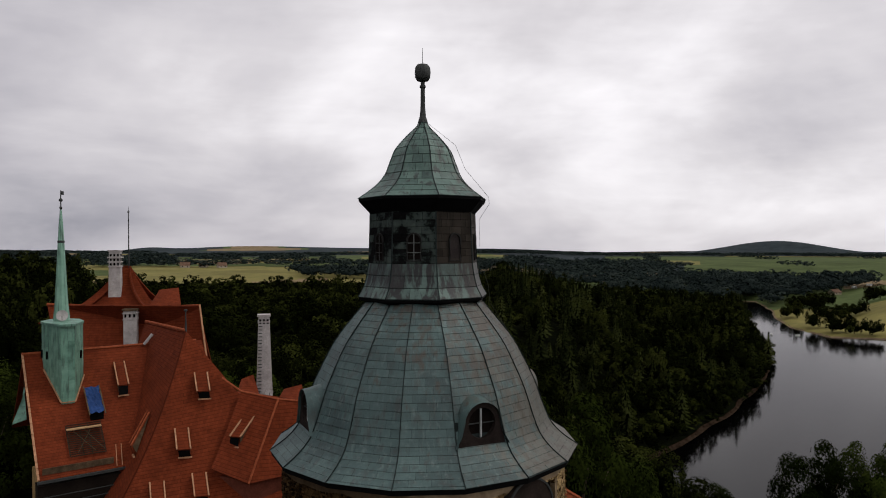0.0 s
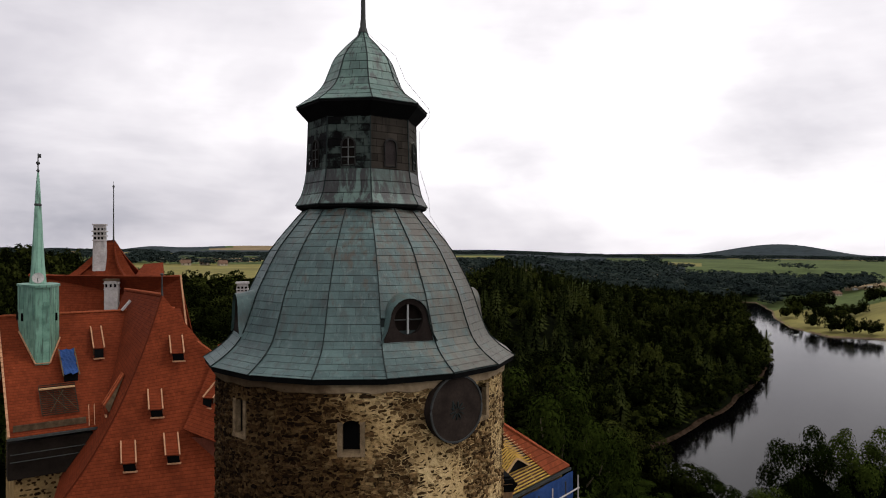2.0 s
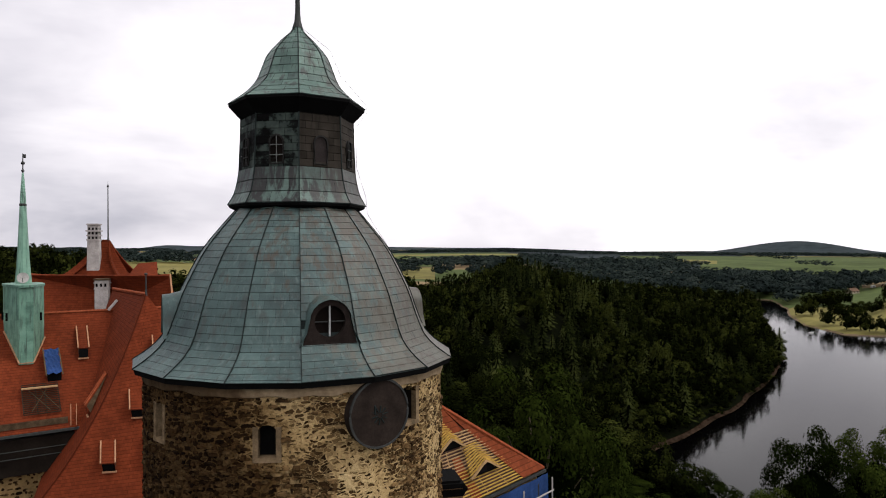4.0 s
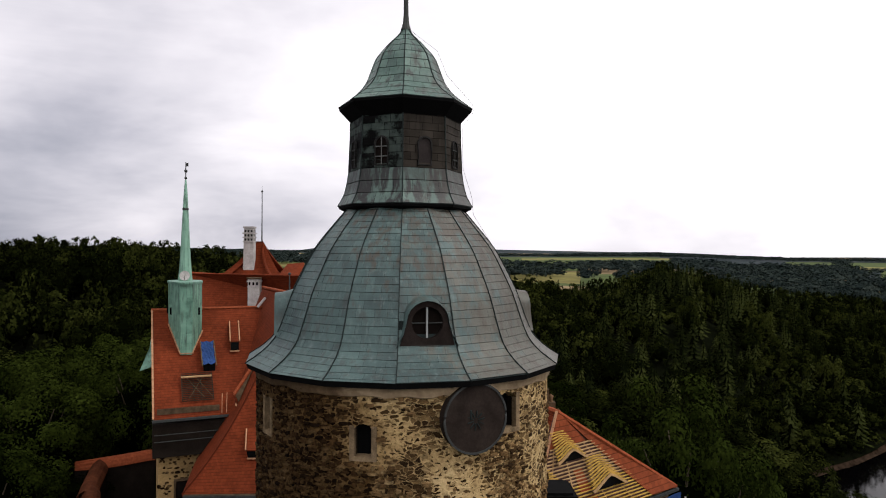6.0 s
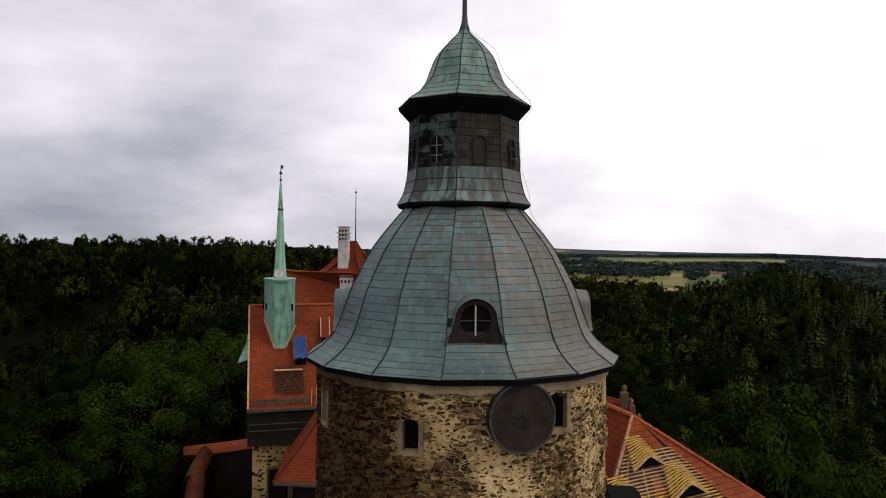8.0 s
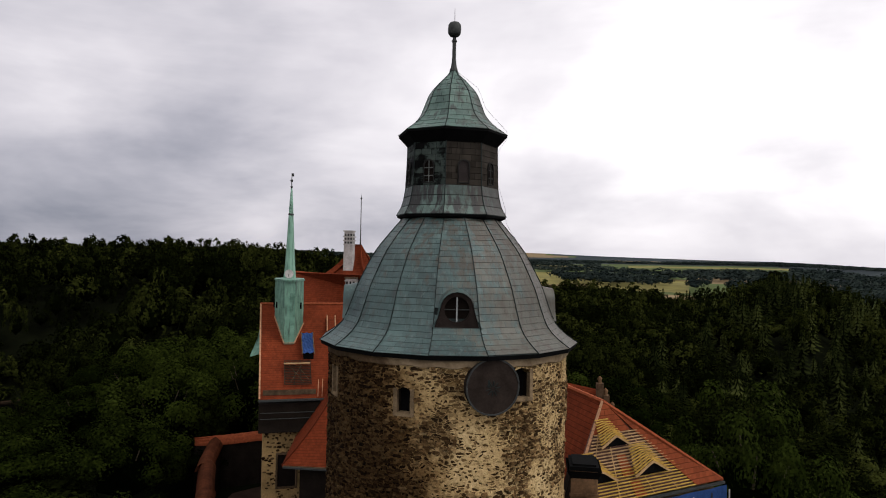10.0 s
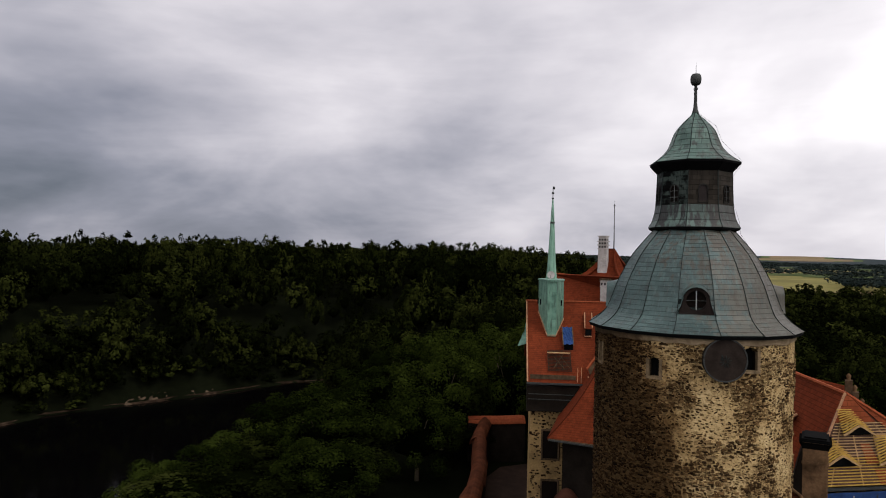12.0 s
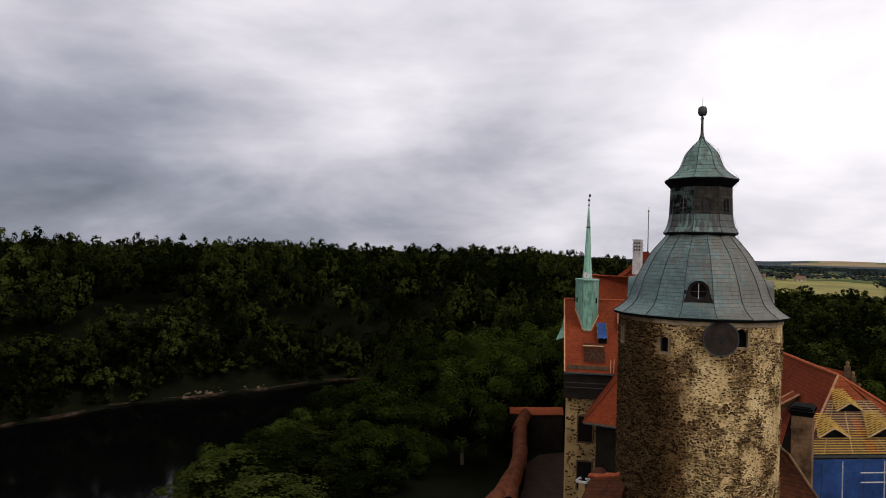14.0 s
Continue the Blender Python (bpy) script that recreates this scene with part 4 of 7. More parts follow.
def clad(owner, profile, sides, courses, mat, near, split, gap=0.006, proud=0.03, hole=None, joint=0.05, mats=None, stagger=False):
    """Sheets in courses on every side: the sides in near get one part a sheet, the rest are joined."""
    g = random.Random(len(profile) * 7 + sides)
    rest = bmesh.new()
    for k in range(sides):
        phase_ = g.uniform(0, 0.9) if stagger else 0.0
        for c in range(courses + (1 if stagger else 0)):
            s0, s1 = max(0.0, (c - phase_) / courses), (min(c + 1 - phase_, courses) - joint) / courses
            if s1 - s0 < 0.012:
                continue
            cuts = [0.0, 1.0] if split < 2 else [0.0] + [min(0.85, max(0.15, (i + (0.5 if c % 2 else 0.0) + g.uniform(-0.15, 0.15)) / split)) for i in range(1 if c % 2 == 0 else 0, split)] + [1.0]
            cuts = sorted(set(round(q, 3) for q in cuts))
            for u0, u1 in zip(cuts, cuts[1:]):
                if u1 - u0 < 0.08 or (hole and hole(k, (s0 + s1) / 2, (u0 + u1) / 2)):
                    continue
                w = gap / max(at_height(profile, s1)[0] * 2 * math.pi / sides, 0.2)
                bm = sheet_bm(profile, sides, k, s0, s1, u0 + w, u1 - w, proud + g.uniform(0, 0.007))
                if k in near:
                    part("copper_sheet", bm, (mats or {}).get(k, mat), owner)
                else:
                    tmp = mesh_of(bm, "tmp", None)
                    rest.from_mesh(tmp)
                    bpy.data.meshes.remove(tmp)
    part("sheet_cladding", rest, mat, owner, "", "stuff")


# masonry
wall_profile = [(TOWER_R + 0.25, -6), (TOWER_R + 0.1, 6), (TOWER_R, 14), (TOWER_R, EAVE_Z + 0.15)]
niches = [(-56, 25.35, 0.42, 0.95), (-11.0, 25.10, 0.50, 0.80), (40.5, 25.62, 0.72, 0.95)]

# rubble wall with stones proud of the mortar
def stain_and_shade(n, l):
    """Stains plus painted west-side shade, darker downwards, ragged-edged: a tint to multiply by."""
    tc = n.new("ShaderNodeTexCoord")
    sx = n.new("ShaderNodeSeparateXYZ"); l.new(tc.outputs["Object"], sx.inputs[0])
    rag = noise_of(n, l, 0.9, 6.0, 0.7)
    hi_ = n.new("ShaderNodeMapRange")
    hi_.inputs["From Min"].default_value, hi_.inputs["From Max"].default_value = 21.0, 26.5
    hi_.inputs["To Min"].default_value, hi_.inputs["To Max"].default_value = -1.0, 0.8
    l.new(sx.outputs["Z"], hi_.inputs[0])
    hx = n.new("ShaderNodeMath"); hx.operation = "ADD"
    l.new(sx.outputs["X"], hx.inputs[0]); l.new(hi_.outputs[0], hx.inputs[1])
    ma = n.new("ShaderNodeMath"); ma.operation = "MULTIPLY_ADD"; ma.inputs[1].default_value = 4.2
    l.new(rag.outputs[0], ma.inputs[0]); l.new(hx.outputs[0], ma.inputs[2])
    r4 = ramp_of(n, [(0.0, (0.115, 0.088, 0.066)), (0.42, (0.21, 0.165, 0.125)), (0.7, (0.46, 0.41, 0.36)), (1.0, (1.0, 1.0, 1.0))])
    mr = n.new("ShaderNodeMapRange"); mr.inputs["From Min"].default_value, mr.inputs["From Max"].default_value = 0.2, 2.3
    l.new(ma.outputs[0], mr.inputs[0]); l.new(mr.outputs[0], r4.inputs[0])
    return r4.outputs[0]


m_mortar, n, l, b = material("pale_lime_mortar", (0.40, 0.33, 0.22), 0.95)
# small stones in a ragged net of mortar
tc = n.new("ShaderNodeTexCoord")
warp = noise_of(n, l, 3.2, 4.0, 0.6)
wm = n.new("ShaderNodeVectorMath"); wm.operation = "MULTIPLY_ADD"
wm.inputs[1].default_value = (0.30, 0.30, 0.30)
l.new(warp.outputs["Color"], wm.inputs[0]); l.new(tc.outputs["Object"], wm.inputs[2])
mp = n.new("ShaderNodeMapping"); mp.inputs["Scale"].default_value = (4.6, 4.6, 10.5)
l.new(wm.outputs[0], mp.inputs[0])
edge, cell = n.new("ShaderNodeTexVoronoi"), n.new("ShaderNodeTexVoronoi")
edge.feature = "DISTANCE_TO_EDGE"
for v_ in (edge, cell):
    v_.inputs["Scale"].default_value = 1.0
    l.new(mp.outputs[0], v_.inputs["Vector"])
tone = ramp_of(n, [(0.0, (0.020, 0.011, 0.005)), (0.45, (0.072, 0.040, 0.016)), (0.8, (0.175, 0.108, 0.045)), (1.0, (0.28, 0.19, 0.090))])
bw = n.new("ShaderNodeSeparateColor"); l.new(cell.outputs["Color"], bw.inputs[0]); l.new(bw.outputs[0], tone.inputs[0])
t, grit = noise_of(n, l, 0.55, 6.0, 0.62), noise_of(n, l, 7.0, 8.0, 0.72)
lime = ramp_of(n, [(0.32, (0.31, 0.205, 0.090)), (0.48, (0.49, 0.345, 0.165)), (0.66, (0.62, 0.465, 0.245))])
l.new(t.outputs[0], lime.inputs[0])
rg = ramp_of(n, [(0.34, (0.30, 0.25, 0.20)), (0.46, (0.85, 0.83, 0.80)), (0.62, (1.12, 1.12, 1.12))])
l.new(grit.outputs[0], rg.inputs[0])
lime2 = mixed(n, l, lime.outputs[0], rg.outputs[0], 0.85, "MULTIPLY")
# bare patches show stones; plaster covers the others
bare = noise_of(n, l, 0.85, 5.0, 0.65)
bb = n.new("ShaderNodeMapRange")
bb.inputs["From Min"].default_value, bb.inputs["From Max"].default_value = 0.38, 0.58
bb.inputs["To Min"].default_value, bb.inputs["To Max"].default_value = 0.02, 0.24
l.new(bare.outputs[0], bb.inputs[0])
gap_n = n.new("ShaderNodeMath"); gap_n.operation = "SUBTRACT"
l.new(edge.outputs["Distance"], gap_n.inputs[0]); l.new(bb.outputs[0], gap_n.inputs[1])
show = n.new("ShaderNodeMapRange")
show.inputs["From Min"].default_value, show.inputs["From Max"].default_value = -0.02, 0.05
l.new(gap_n.outputs[0], show.inputs[0])
first = mixed(n, l, lime2, tone.outputs[0], show.outputs[0])
tint = stain_and_shade(n, l)
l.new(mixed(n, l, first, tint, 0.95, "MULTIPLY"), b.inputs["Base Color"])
hh_ = n.new("ShaderNodeMath"); hh_.operation = "MULTIPLY_ADD"; hh_.inputs[1].default_value = -0.7
l.new(show.outputs[0], hh_.inputs[0]); l.new(grit.outputs[0], hh_.inputs[2])
bumped(n, l, b, hh_.outputs[0], 1.0, 0.09)
M_MORTAR = m_mortar
m_stone, n, l, b = material("brown_rubble", (0.16, 0.11, 0.065), 0.9)
info, isl = n.new("ShaderNodeObjectInfo"), n.new("ShaderNodeNewGeometry")
add = n.new("ShaderNodeMath"); add.operation = "ADD"
l.new(info.outputs["Random"], add.inputs[0]); l.new(isl.outputs["Random Per Island"], add.inputs[1])
fr = n.new("ShaderNodeMath"); fr.operation = "FRACT"; l.new(add.outputs[0], fr.inputs[0])
r = ramp_of(n, [(0.0, (0.026, 0.015, 0.007)), (0.30, (0.072, 0.042, 0.018)), (0.60, (0.142, 0.085, 0.037)), (0.85, (0.22, 0.143, 0.066)), (1.0, (0.28, 0.20, 0.10))])
l.new(fr.outputs[0], r.inputs[0])
g3 = noise_of(n, l, 6.0, 7.0, 0.7)
r3 = ramp_of(n, [(0.34, (0.25, 0.25, 0.25)), (0.62, (1.35, 1.3, 1.25))]); l.new(g3.outputs[0], r3.inputs[0])
l.new(mixed(n, l, mixed(n, l, r.outputs[0], r3.outputs[0], 0.9, "MULTIPLY"), stain_and_shade(n, l), 0.8, "MULTIPLY"), b.inputs["Base Color"])
bumped(n, l, b, g3.outputs[0], 1.0, 0.06)
M_STONE = m_stone


def wall_r(z):
    for (r0, z0), (r1, z1) in zip(wall_profile, wall_profile[1:]):
        if z <= z1:
            return r0 + (r1 - r0) * (z - z0) / (z1 - z0)
    return TOWER_R


def niche_at(a, z, margin=0.0):
    for deg, zc, w, h in niches:
        if abs((a - (FRONT + radians(deg))) * TOWER_R) < w / 2 + margin and abs(z - zc) < h / 2 + margin:
            return True
    return False


# the shell leaves the niches open: a grid of quads with real reveals behind
shell = bmesh.new()
zs = sorted(set([-6, 0, 6, 10, 14, 18, 22, EAVE_Z + 0.15] + [q for _, zc, _, h in niches for q in (zc - h / 2, zc + h / 2)]))
az = sorted(set([FRONT + math.pi * 2 * k / 96 for k in range(-48, 48)] + [FRONT + radians(d) + s * w / 2 / TOWER_R for d, _, w, _ in niches for s in (-1, 1)]))
gridv = [[shell.verts.new((wall_r(z) * math.cos(a), wall_r(z) * math.sin(a), z)) for a in az] for z in zs]
for i in range(len(zs) - 1):
    for j in range(len(az)):
        j2 = (j + 1) % len(az)
        mid = (az[j] + (az[j2] if j2 else az[0] + 2 * math.pi)) / 2
        if not niche_at(mid, (zs[i] + zs[i + 1]) / 2, -0.001):
            shell.faces.new([gridv[i][j], gridv[i][j2], gridv[i + 1][j2], gridv[i + 1][j]])
part("mortar_wall", shell, M_MORTAR, tower, "lime-mortared rubble wall with dark stains and a shade-darkened west side")
for deg, zc, w, h in niches:
    m = Matrix.Rotation(FRONT + radians(deg) + math.pi / 2, 4, "Z")
    y0, y1 = -TOWER_R - 0.015, -TOWER_R + 0.75
    for q in (-1, 1):
        part("window_jamb", box(q * (w / 2 + 0.03) - 0.065, q * (w / 2 + 0.03) + 0.065, y0, y0 + 0.16, zc - h / 2 - 0.02, zc + h / 2 - 0.05, m=m), M_JAMB, tower)
        # reveal darkened by colour, as the shade within the niche
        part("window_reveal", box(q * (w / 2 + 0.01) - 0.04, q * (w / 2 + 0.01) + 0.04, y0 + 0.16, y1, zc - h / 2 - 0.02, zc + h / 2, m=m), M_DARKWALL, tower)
    part("window_sill", box(-w / 2 - 0.095, w / 2 + 0.095, y0 - 0.01, y0 + 0.3, zc - h / 2 - 0.11, zc - h / 2, m=m), M_JAMB, tower)
    head = bmesh.new()
    arc = [(w / 2 * math.cos(math.pi * q / 8), zc + h / 2 - w * 0.42 + w * 0.42 * math.sin(math.pi * q / 8)) for q in range(9)]
    fa = [head.verts.new(m @ Vector((x, y0 + 0.01, z))) for x, z in arc + [(-w / 2 - 0.05, zc + h / 2 + 0.04), (w / 2 + 0.05, zc + h / 2 + 0.04)]]
    fb = [head.verts.new(m @ Vector((x, y1, z))) for x, z in arc]
    head.faces.new(fa)
    for q in range(8):
        head.faces.new([fa[q], fa[q + 1], fb[q + 1], fb[q]])
    part("window_head", head, M_MORTAR, tower)
    # near-black block stands for the shade inside the niche
    part("window_recess", box(-w / 2, w / 2, y0 + 0.34, y1, zc - h / 2 - 0.09, zc + h / 2, m=m), M_NEARBLACK, tower)


def stone_shape(bm, a, z, w, h, proud, g):
    """One rough stone set in the wall: a tapered, many-cornered block."""
    corners = 7
    base, top = [], []
    for q in range(corners):
        t = 2 * math.pi * q / corners + g.uniform(-0.3, 0.3)
        k = g.uniform(0.72, 1.16)
        du, dz = w / 2 * math.copysign(abs(math.cos(t)) ** 0.6, math.cos(t)) * k, h / 2 * math.copysign(abs(math.sin(t)) ** 0.6, math.sin(t)) * k
        for ring, f, o in ((base, 1.0, -0.02), (top, 0.80, proud * g.uniform(0.7, 1.2))):
            rr = wall_r(z + dz * f) + o
            ang = a + du * f / TOWER_R
            ring.append(bm.verts.new((rr * math.cos(ang), rr * math.sin(ang), z + dz * f)))
    for q in range(corners):
        bm.faces.new([base[q], base[(q + 1) % corners], top[(q + 1) % corners], top[q]])
    bm.faces.new(top)


g = random.Random(11)
stones_rest, singles = bmesh.new(), 0
cand = []
z = 13.0
while z < EAVE_Z - 0.08:
    hgt = g.uniform(0.06, 0.145)
    a = FRONT - radians(118)
    while a < FRONT + radians(118):
        w = g.uniform(0.12, 0.36) * (0.55 if g.random() < 0.45 else 1.0)
        mid = a + w / 2 / TOWER_R
        # bare stone mostly; plaster survives in patches, more of it on the eastern side
        side = (mid - FRONT) / radians(90)
        cover = noise.noise(Vector((mid * 3.1, z * 0.55, 3.0))) * 0.9 + noise.noise(Vector((mid * 9, z * 1.7, 8.0))) * 0.5
        deg = math.degrees(mid - FRONT)
        patch_ = 1.5 * math.exp(-((deg - 9) / 11) ** 2 - ((z - 25.0) / 1.5) ** 2)
        keep = cover + patch_ < 0.30 - 0.72 * max(-0.6, min(side, 0.62))
        if keep and not niche_at(mid, z, 0.2):
            cand.append((mid, z + hgt / 2 + g.uniform(-0.06, 0.06), w * g.uniform(0.8, 1.06), hgt * g.uniform(0.75, 1.15), g.uniform(0.015, 0.07)))
        a += w / TOWER_R
    z += hgt * 0.97
for item in cand:
    if 24.3 < item[1] and abs(item[0] - FRONT) < radians(64) and singles < 300:
        bm = bmesh.new()
        stone_shape(bm, *item, g)
        part("stone", bm, M_STONE, tower)
        singles += 1
    else:
        stone_shape(stones_rest, *item, g)
part("rubble_facing", stones_rest, M_STONE, tower, "", "stuff")

# a band of old plaster below the eave
m_band, n, l, b = material("stained_plaster", (0.24, 0.175, 0.11), 0.95)
g4 = noise_of(n, l, 2.4, 7.0, 0.65)
r5 = ramp_of(n, [(0.3, (0.13, 0.090, 0.055)), (0.5, (0.24, 0.175, 0.108)), (0.7, (0.34, 0.26, 0.165))])
l.new(g4.outputs[0], r5.inputs[0])
l.new(mixed(n, l, r5.outputs[0], stain_and_shade(n, l), 0.85, "MULTIPLY"), b.inputs["Base Color"])
bumped(n, l, b, g4.outputs[0], 0.6, 0.04)
band = bmesh.new()
rows_ = []
for q in range(97):
    a = FRONT + math.pi * 2 * q / 96
    low_ = 26.18 + 0.16 * noise.noise(Vector((math.cos(a) * 5, math.sin(a) * 5, 2.0))) + 0.05 * noise.noise(Vector((math.cos(a) * 23, math.sin(a) * 23, 4.0)))
    rows_.append([band.verts.new((rr * math.cos(a), rr * math.sin(a), z_)) for rr, z_ in ((TOWER_R + 0.005, low_ - 0.03), (TOWER_R + 0.075, low_), (TOWER_R + 0.085, 26.34), (TOWER_R + 0.07, 26.60))])
for ra, rb in zip(rows_, rows_[1:]):
    for q in range(3):
        band.faces.new([ra[q], rb[q], rb[q + 1], ra[q + 1]])
part("plaster_band", band, m_band, tower, "ragged band of stained plaster below the eave")

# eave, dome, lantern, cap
part("eave_soffit", lathe([(TOWER_R - 0.1, EAVE_Z - 0.10), (EAVE_R - 0.03, EAVE_Z - 0.035), (EAVE_R - 0.01, EAVE_Z + 0.0), (EAVE_R - 0.3, EAVE_Z + 0.15)], 16, FRONT), M_NEARBLACK, tower)
# black ring: the shadow gap below the eave, put into colour
part("fascia", lathe([(EAVE_R + 0.01, EAVE_Z + 0.01), (EAVE_R - 0.03, EAVE_Z - 0.13), (EAVE_R - 0.4, EAVE_Z - 0.16)], 16, FRONT), M_NEARBLACK, tower, "black fascia ring with the eave's shadow in its colour")
dome = part("dome", lathe(DOME, 16, FRONT), M_SEAM, tower, "bell-shaped copper dome with standing seams")
WINDOW_SIDES = (0, 4, 8, 12)


def dormer_hole(k, s, u):
    return k in WINDOW_SIDES and 0.60 < s < 0.75 and 0.15 < u < 0.85


clad(dome, DOME, 16, 24, M_COPPER, (14, 15, 0, 1, 2), 3, gap=0.003, hole=dormer_hole, joint=0.04, stagger=True)
seams = 0
for k in range(16):
    a = FRONT + 2 * math.pi * k / 16
    bm = bmesh.new()
    pts = [Vector((r * math.cos(a), r * math.sin(a), z)) for r, z in DOME[::3] + [DOME[-1]]]
    out = Vector((math.cos(a), math.sin(a), 0.5)).normalized()
    part("seam", add_swept(bm, [p + out * 0.04 for p in pts], 0.022, 0.045), M_SEAM, dome)


M_BOARD = plain("rusty_board", (0.020, 0.015, 0.013), 0.9, 0.0, 0.4, 4.0)


def round_dormer(k):
    """A hooded round window in the dome: flared copper hood, frame, bars, dark pane."""
    m = Matrix.Rotation(FRONT + 2 * math.pi * (k + 0.5) / 16 + math.pi / 2, 4, "Z")
    zc, rad, yf = 27.93, 0.40, -3.74
    hood = bmesh.new()
    rows = []
    outline = [(-0.80, -0.62), (-0.62, -0.30), (-0.54, 0.0)] + [(0.54 * math.cos(t), 0.54 * math.sin(t)) for t in [math.pi - math.pi * q / 10 for q in range(1, 10)]] + [(0.54, 0.0), (0.62, -0.30), (0.80, -0.62)]
    for y, grow, lift in ((yf - 0.10, 1.0, 0.0), (yf + 0.10, 1.02, 0.01), (yf + 0.45, 1.05, 0.08), (yf + 0.95, 1.12, 0.22)):
        rows.append([hood.verts.new(m @ Vector((x * grow, y + max(0, -zz) * 0.0, zc + zz * grow + lift * (1 if zz > -0.3 else 0.2)))) for x, zz in outline])
    for a, b in zip(rows, rows[1:]):
        for i in range(len(a) - 1):
            f = hood.faces.new([a[i], b[i], b[i + 1], a[i + 1]])
            f.smooth = True
    d = part("dome_dormer", hood, M_COPPER, tower, "hooded round dormer with a white cross bar")
    face = bmesh.new()       # dark front board with a round hole
    inner = [(rad * math.cos(t), rad * math.sin(t) - 0.02) for t in [math.pi * 2 * q / 28 for q in range(28)]]
    outer = []
    for x, zz in inner:
        t = math.atan2(zz, x)
        best = None
        for (x0, z0), (x1, z1) in zip(outline, outline[1:] + outline[:1]):
            den = math.cos(t) * (z1 - z0) - math.sin(t) * (x1 - x0)
            if abs(den) > 1e-9:
                s = (x0 * (z1 - z0) - z0 * (x1 - x0)) / den
                u = (x0 * math.sin(t) - z0 * math.cos(t)) / den
                if s > 0 and -1e-6 <= u <= 1 + 1e-6 and (best is None or s < best):
                    best = s
        s = (best or 0.5) - 0.015
        outer.append((s * math.cos(t), s * math.sin(t)))
    vi = [face.verts.new(m @ Vector((x, yf - 0.02, zc + zz))) for x, zz in inner]
    vo = [face.verts.new(m @ Vector((x, yf - 0.02, zc + zz))) for x, zz in outer]
    vb = [face.verts.new(m @ Vector((x, yf + 0.16, zc + zz))) for x, zz in inner]
    for i in range(28):
        j = (i + 1) % 28
        face.faces.new([vi[i], vo[i], vo[j], vi[j]])
        face.faces.new([vi[i], vi[j], vb[j], vb[i]])
    part("front_board", face, M_BOARD, d)
    pane = bmesh.new()
    pane.faces.new([pane.verts.new(m @ Vector((x, yf + 0.14, zc + zz))) for x, zz in inner])
    part("pane", pane, M_GLASSDARK, d)
    part("bar", box(-0.02, 0.02, yf + 0.03, yf + 0.08, zc - rad, zc + rad - 0.02, m=m), M_WHITEBAR, d, "white upright bar")
    part("bar", box(-rad, rad, yf + 0.04, yf + 0.075, zc - 0.04, zc - 0.015, m=m), M_IRON, d)
    return d


for k in WINDOW_SIDES:
    round_dormer(k)

# bare clock face beneath the eave
CLOCK_AZ, CLOCK_Z, CLOCK_RAD = radians(25.5), 25.60, 0.86
cm = Matrix.Rotation(CLOCK_AZ, 4, "Z")
dial = bmesh.new()
for y0, y1, r0, r1 in ((-TOWER_R + 0.4, -TOWER_R - 0.20, CLOCK_RAD, CLOCK_RAD),):
    ra = [dial.verts.new(cm @ Vector((r0 * math.cos(t), y0, CLOCK_Z + r0 * math.sin(t)))) for t in [2 * math.pi * q / 40 for q in range(40)]]
    rb = [dial.verts.new(cm @ Vector((r1 * math.cos(t), y1, CLOCK_Z + r1 * math.sin(t)))) for t in [2 * math.pi * q / 40 for q in range(40)]]
    for i in range(40):
        dial.faces.new([ra[i], ra[(i + 1) % 40], rb[(i + 1) % 40], rb[i]])
    dial.faces.new(rb[::-1])
bmesh.ops.recalc_face_normals(dial, faces=dial.faces)
M_DIAL = plain("blackened_dial", (0.022, 0.016, 0.013), 0.65, 0.1, 0.45, 1.6, 0.3)
clock = solid("clock_face", dial, M_DIAL, "blackened round clock face with worn centre marks on the tower", "clock")
part("rim", swept([cm @ Vector((CLOCK_RAD * math.cos(t0), -TOWER_R - 0.2, CLOCK_Z + CLOCK_RAD * math.sin(t0))) for t0 in [2 * math.pi * q / 40 for q in range(40)]], 0.05, closed=True), M_IRON, clock)
star = bmesh.new()
for q in range(10):
    t = math.pi * q / 5 + 0.2
    add_beam(star, cm @ Vector((0.07 * math.cos(t), -TOWER_R - 0.215, CLOCK_Z - 0.05 + 0.07 * math.sin(t))), cm @ Vector((0.24 * math.cos(t), -TOWER_R - 0.215, CLOCK_Z - 0.05 + 0.24 * math.sin(t))), 0.035, 0.02)
part("centre_mark", star, M_SEAM, clock, "worn star-shaped mark")
part("mark", box(-0.16, -0.12, -TOWER_R - 0.22, -TOWER_R - 0.2, CLOCK_Z - 0.02, CLOCK_Z + 0.22, m=cm), M_SEAM, clock)

# lantern
BODY = [(1.64, 33.98), (1.66, 33.0), (1.70, 32.05)]
lantern = part("lantern", lathe([(1.58, 33.98), (1.62, 32.05)], 8, FRONT), M_NEARBLACK, tower, "eight-sided lantern with weathered dark metal sheets")
part("lantern_floor", lathe([(0.02, 31.3), (1.9, 31.2), (1.95, 31.05), (1.70, 30.9)], 8, FRONT), M_NEARBLACK, lantern)


LBODY = smooth_profile(BODY, 4)
clad(lantern, LBODY, 8, 9, M_LANTERN, (6, 7, 0, 1), 3, proud=0.02, mats={0: M_BROWNSHEET, 1: M_BROWNSHEET, 2: M_BROWNSHEET})
skirt = part("skirt", lathe(SKIRT, 8, FRONT), M_SEAM, tower, "flared copper skirt below the lantern")
clad(skirt, SKIRT, 8, 3, M_SKIRT, (6, 7, 0, 1), 2, proud=0.02)
part("skirt_soffit", lathe([(2.03, 31.03), (2.01, 30.96), (1.66, 30.80)], 8, FRONT), M_NEARBLACK, skirt)
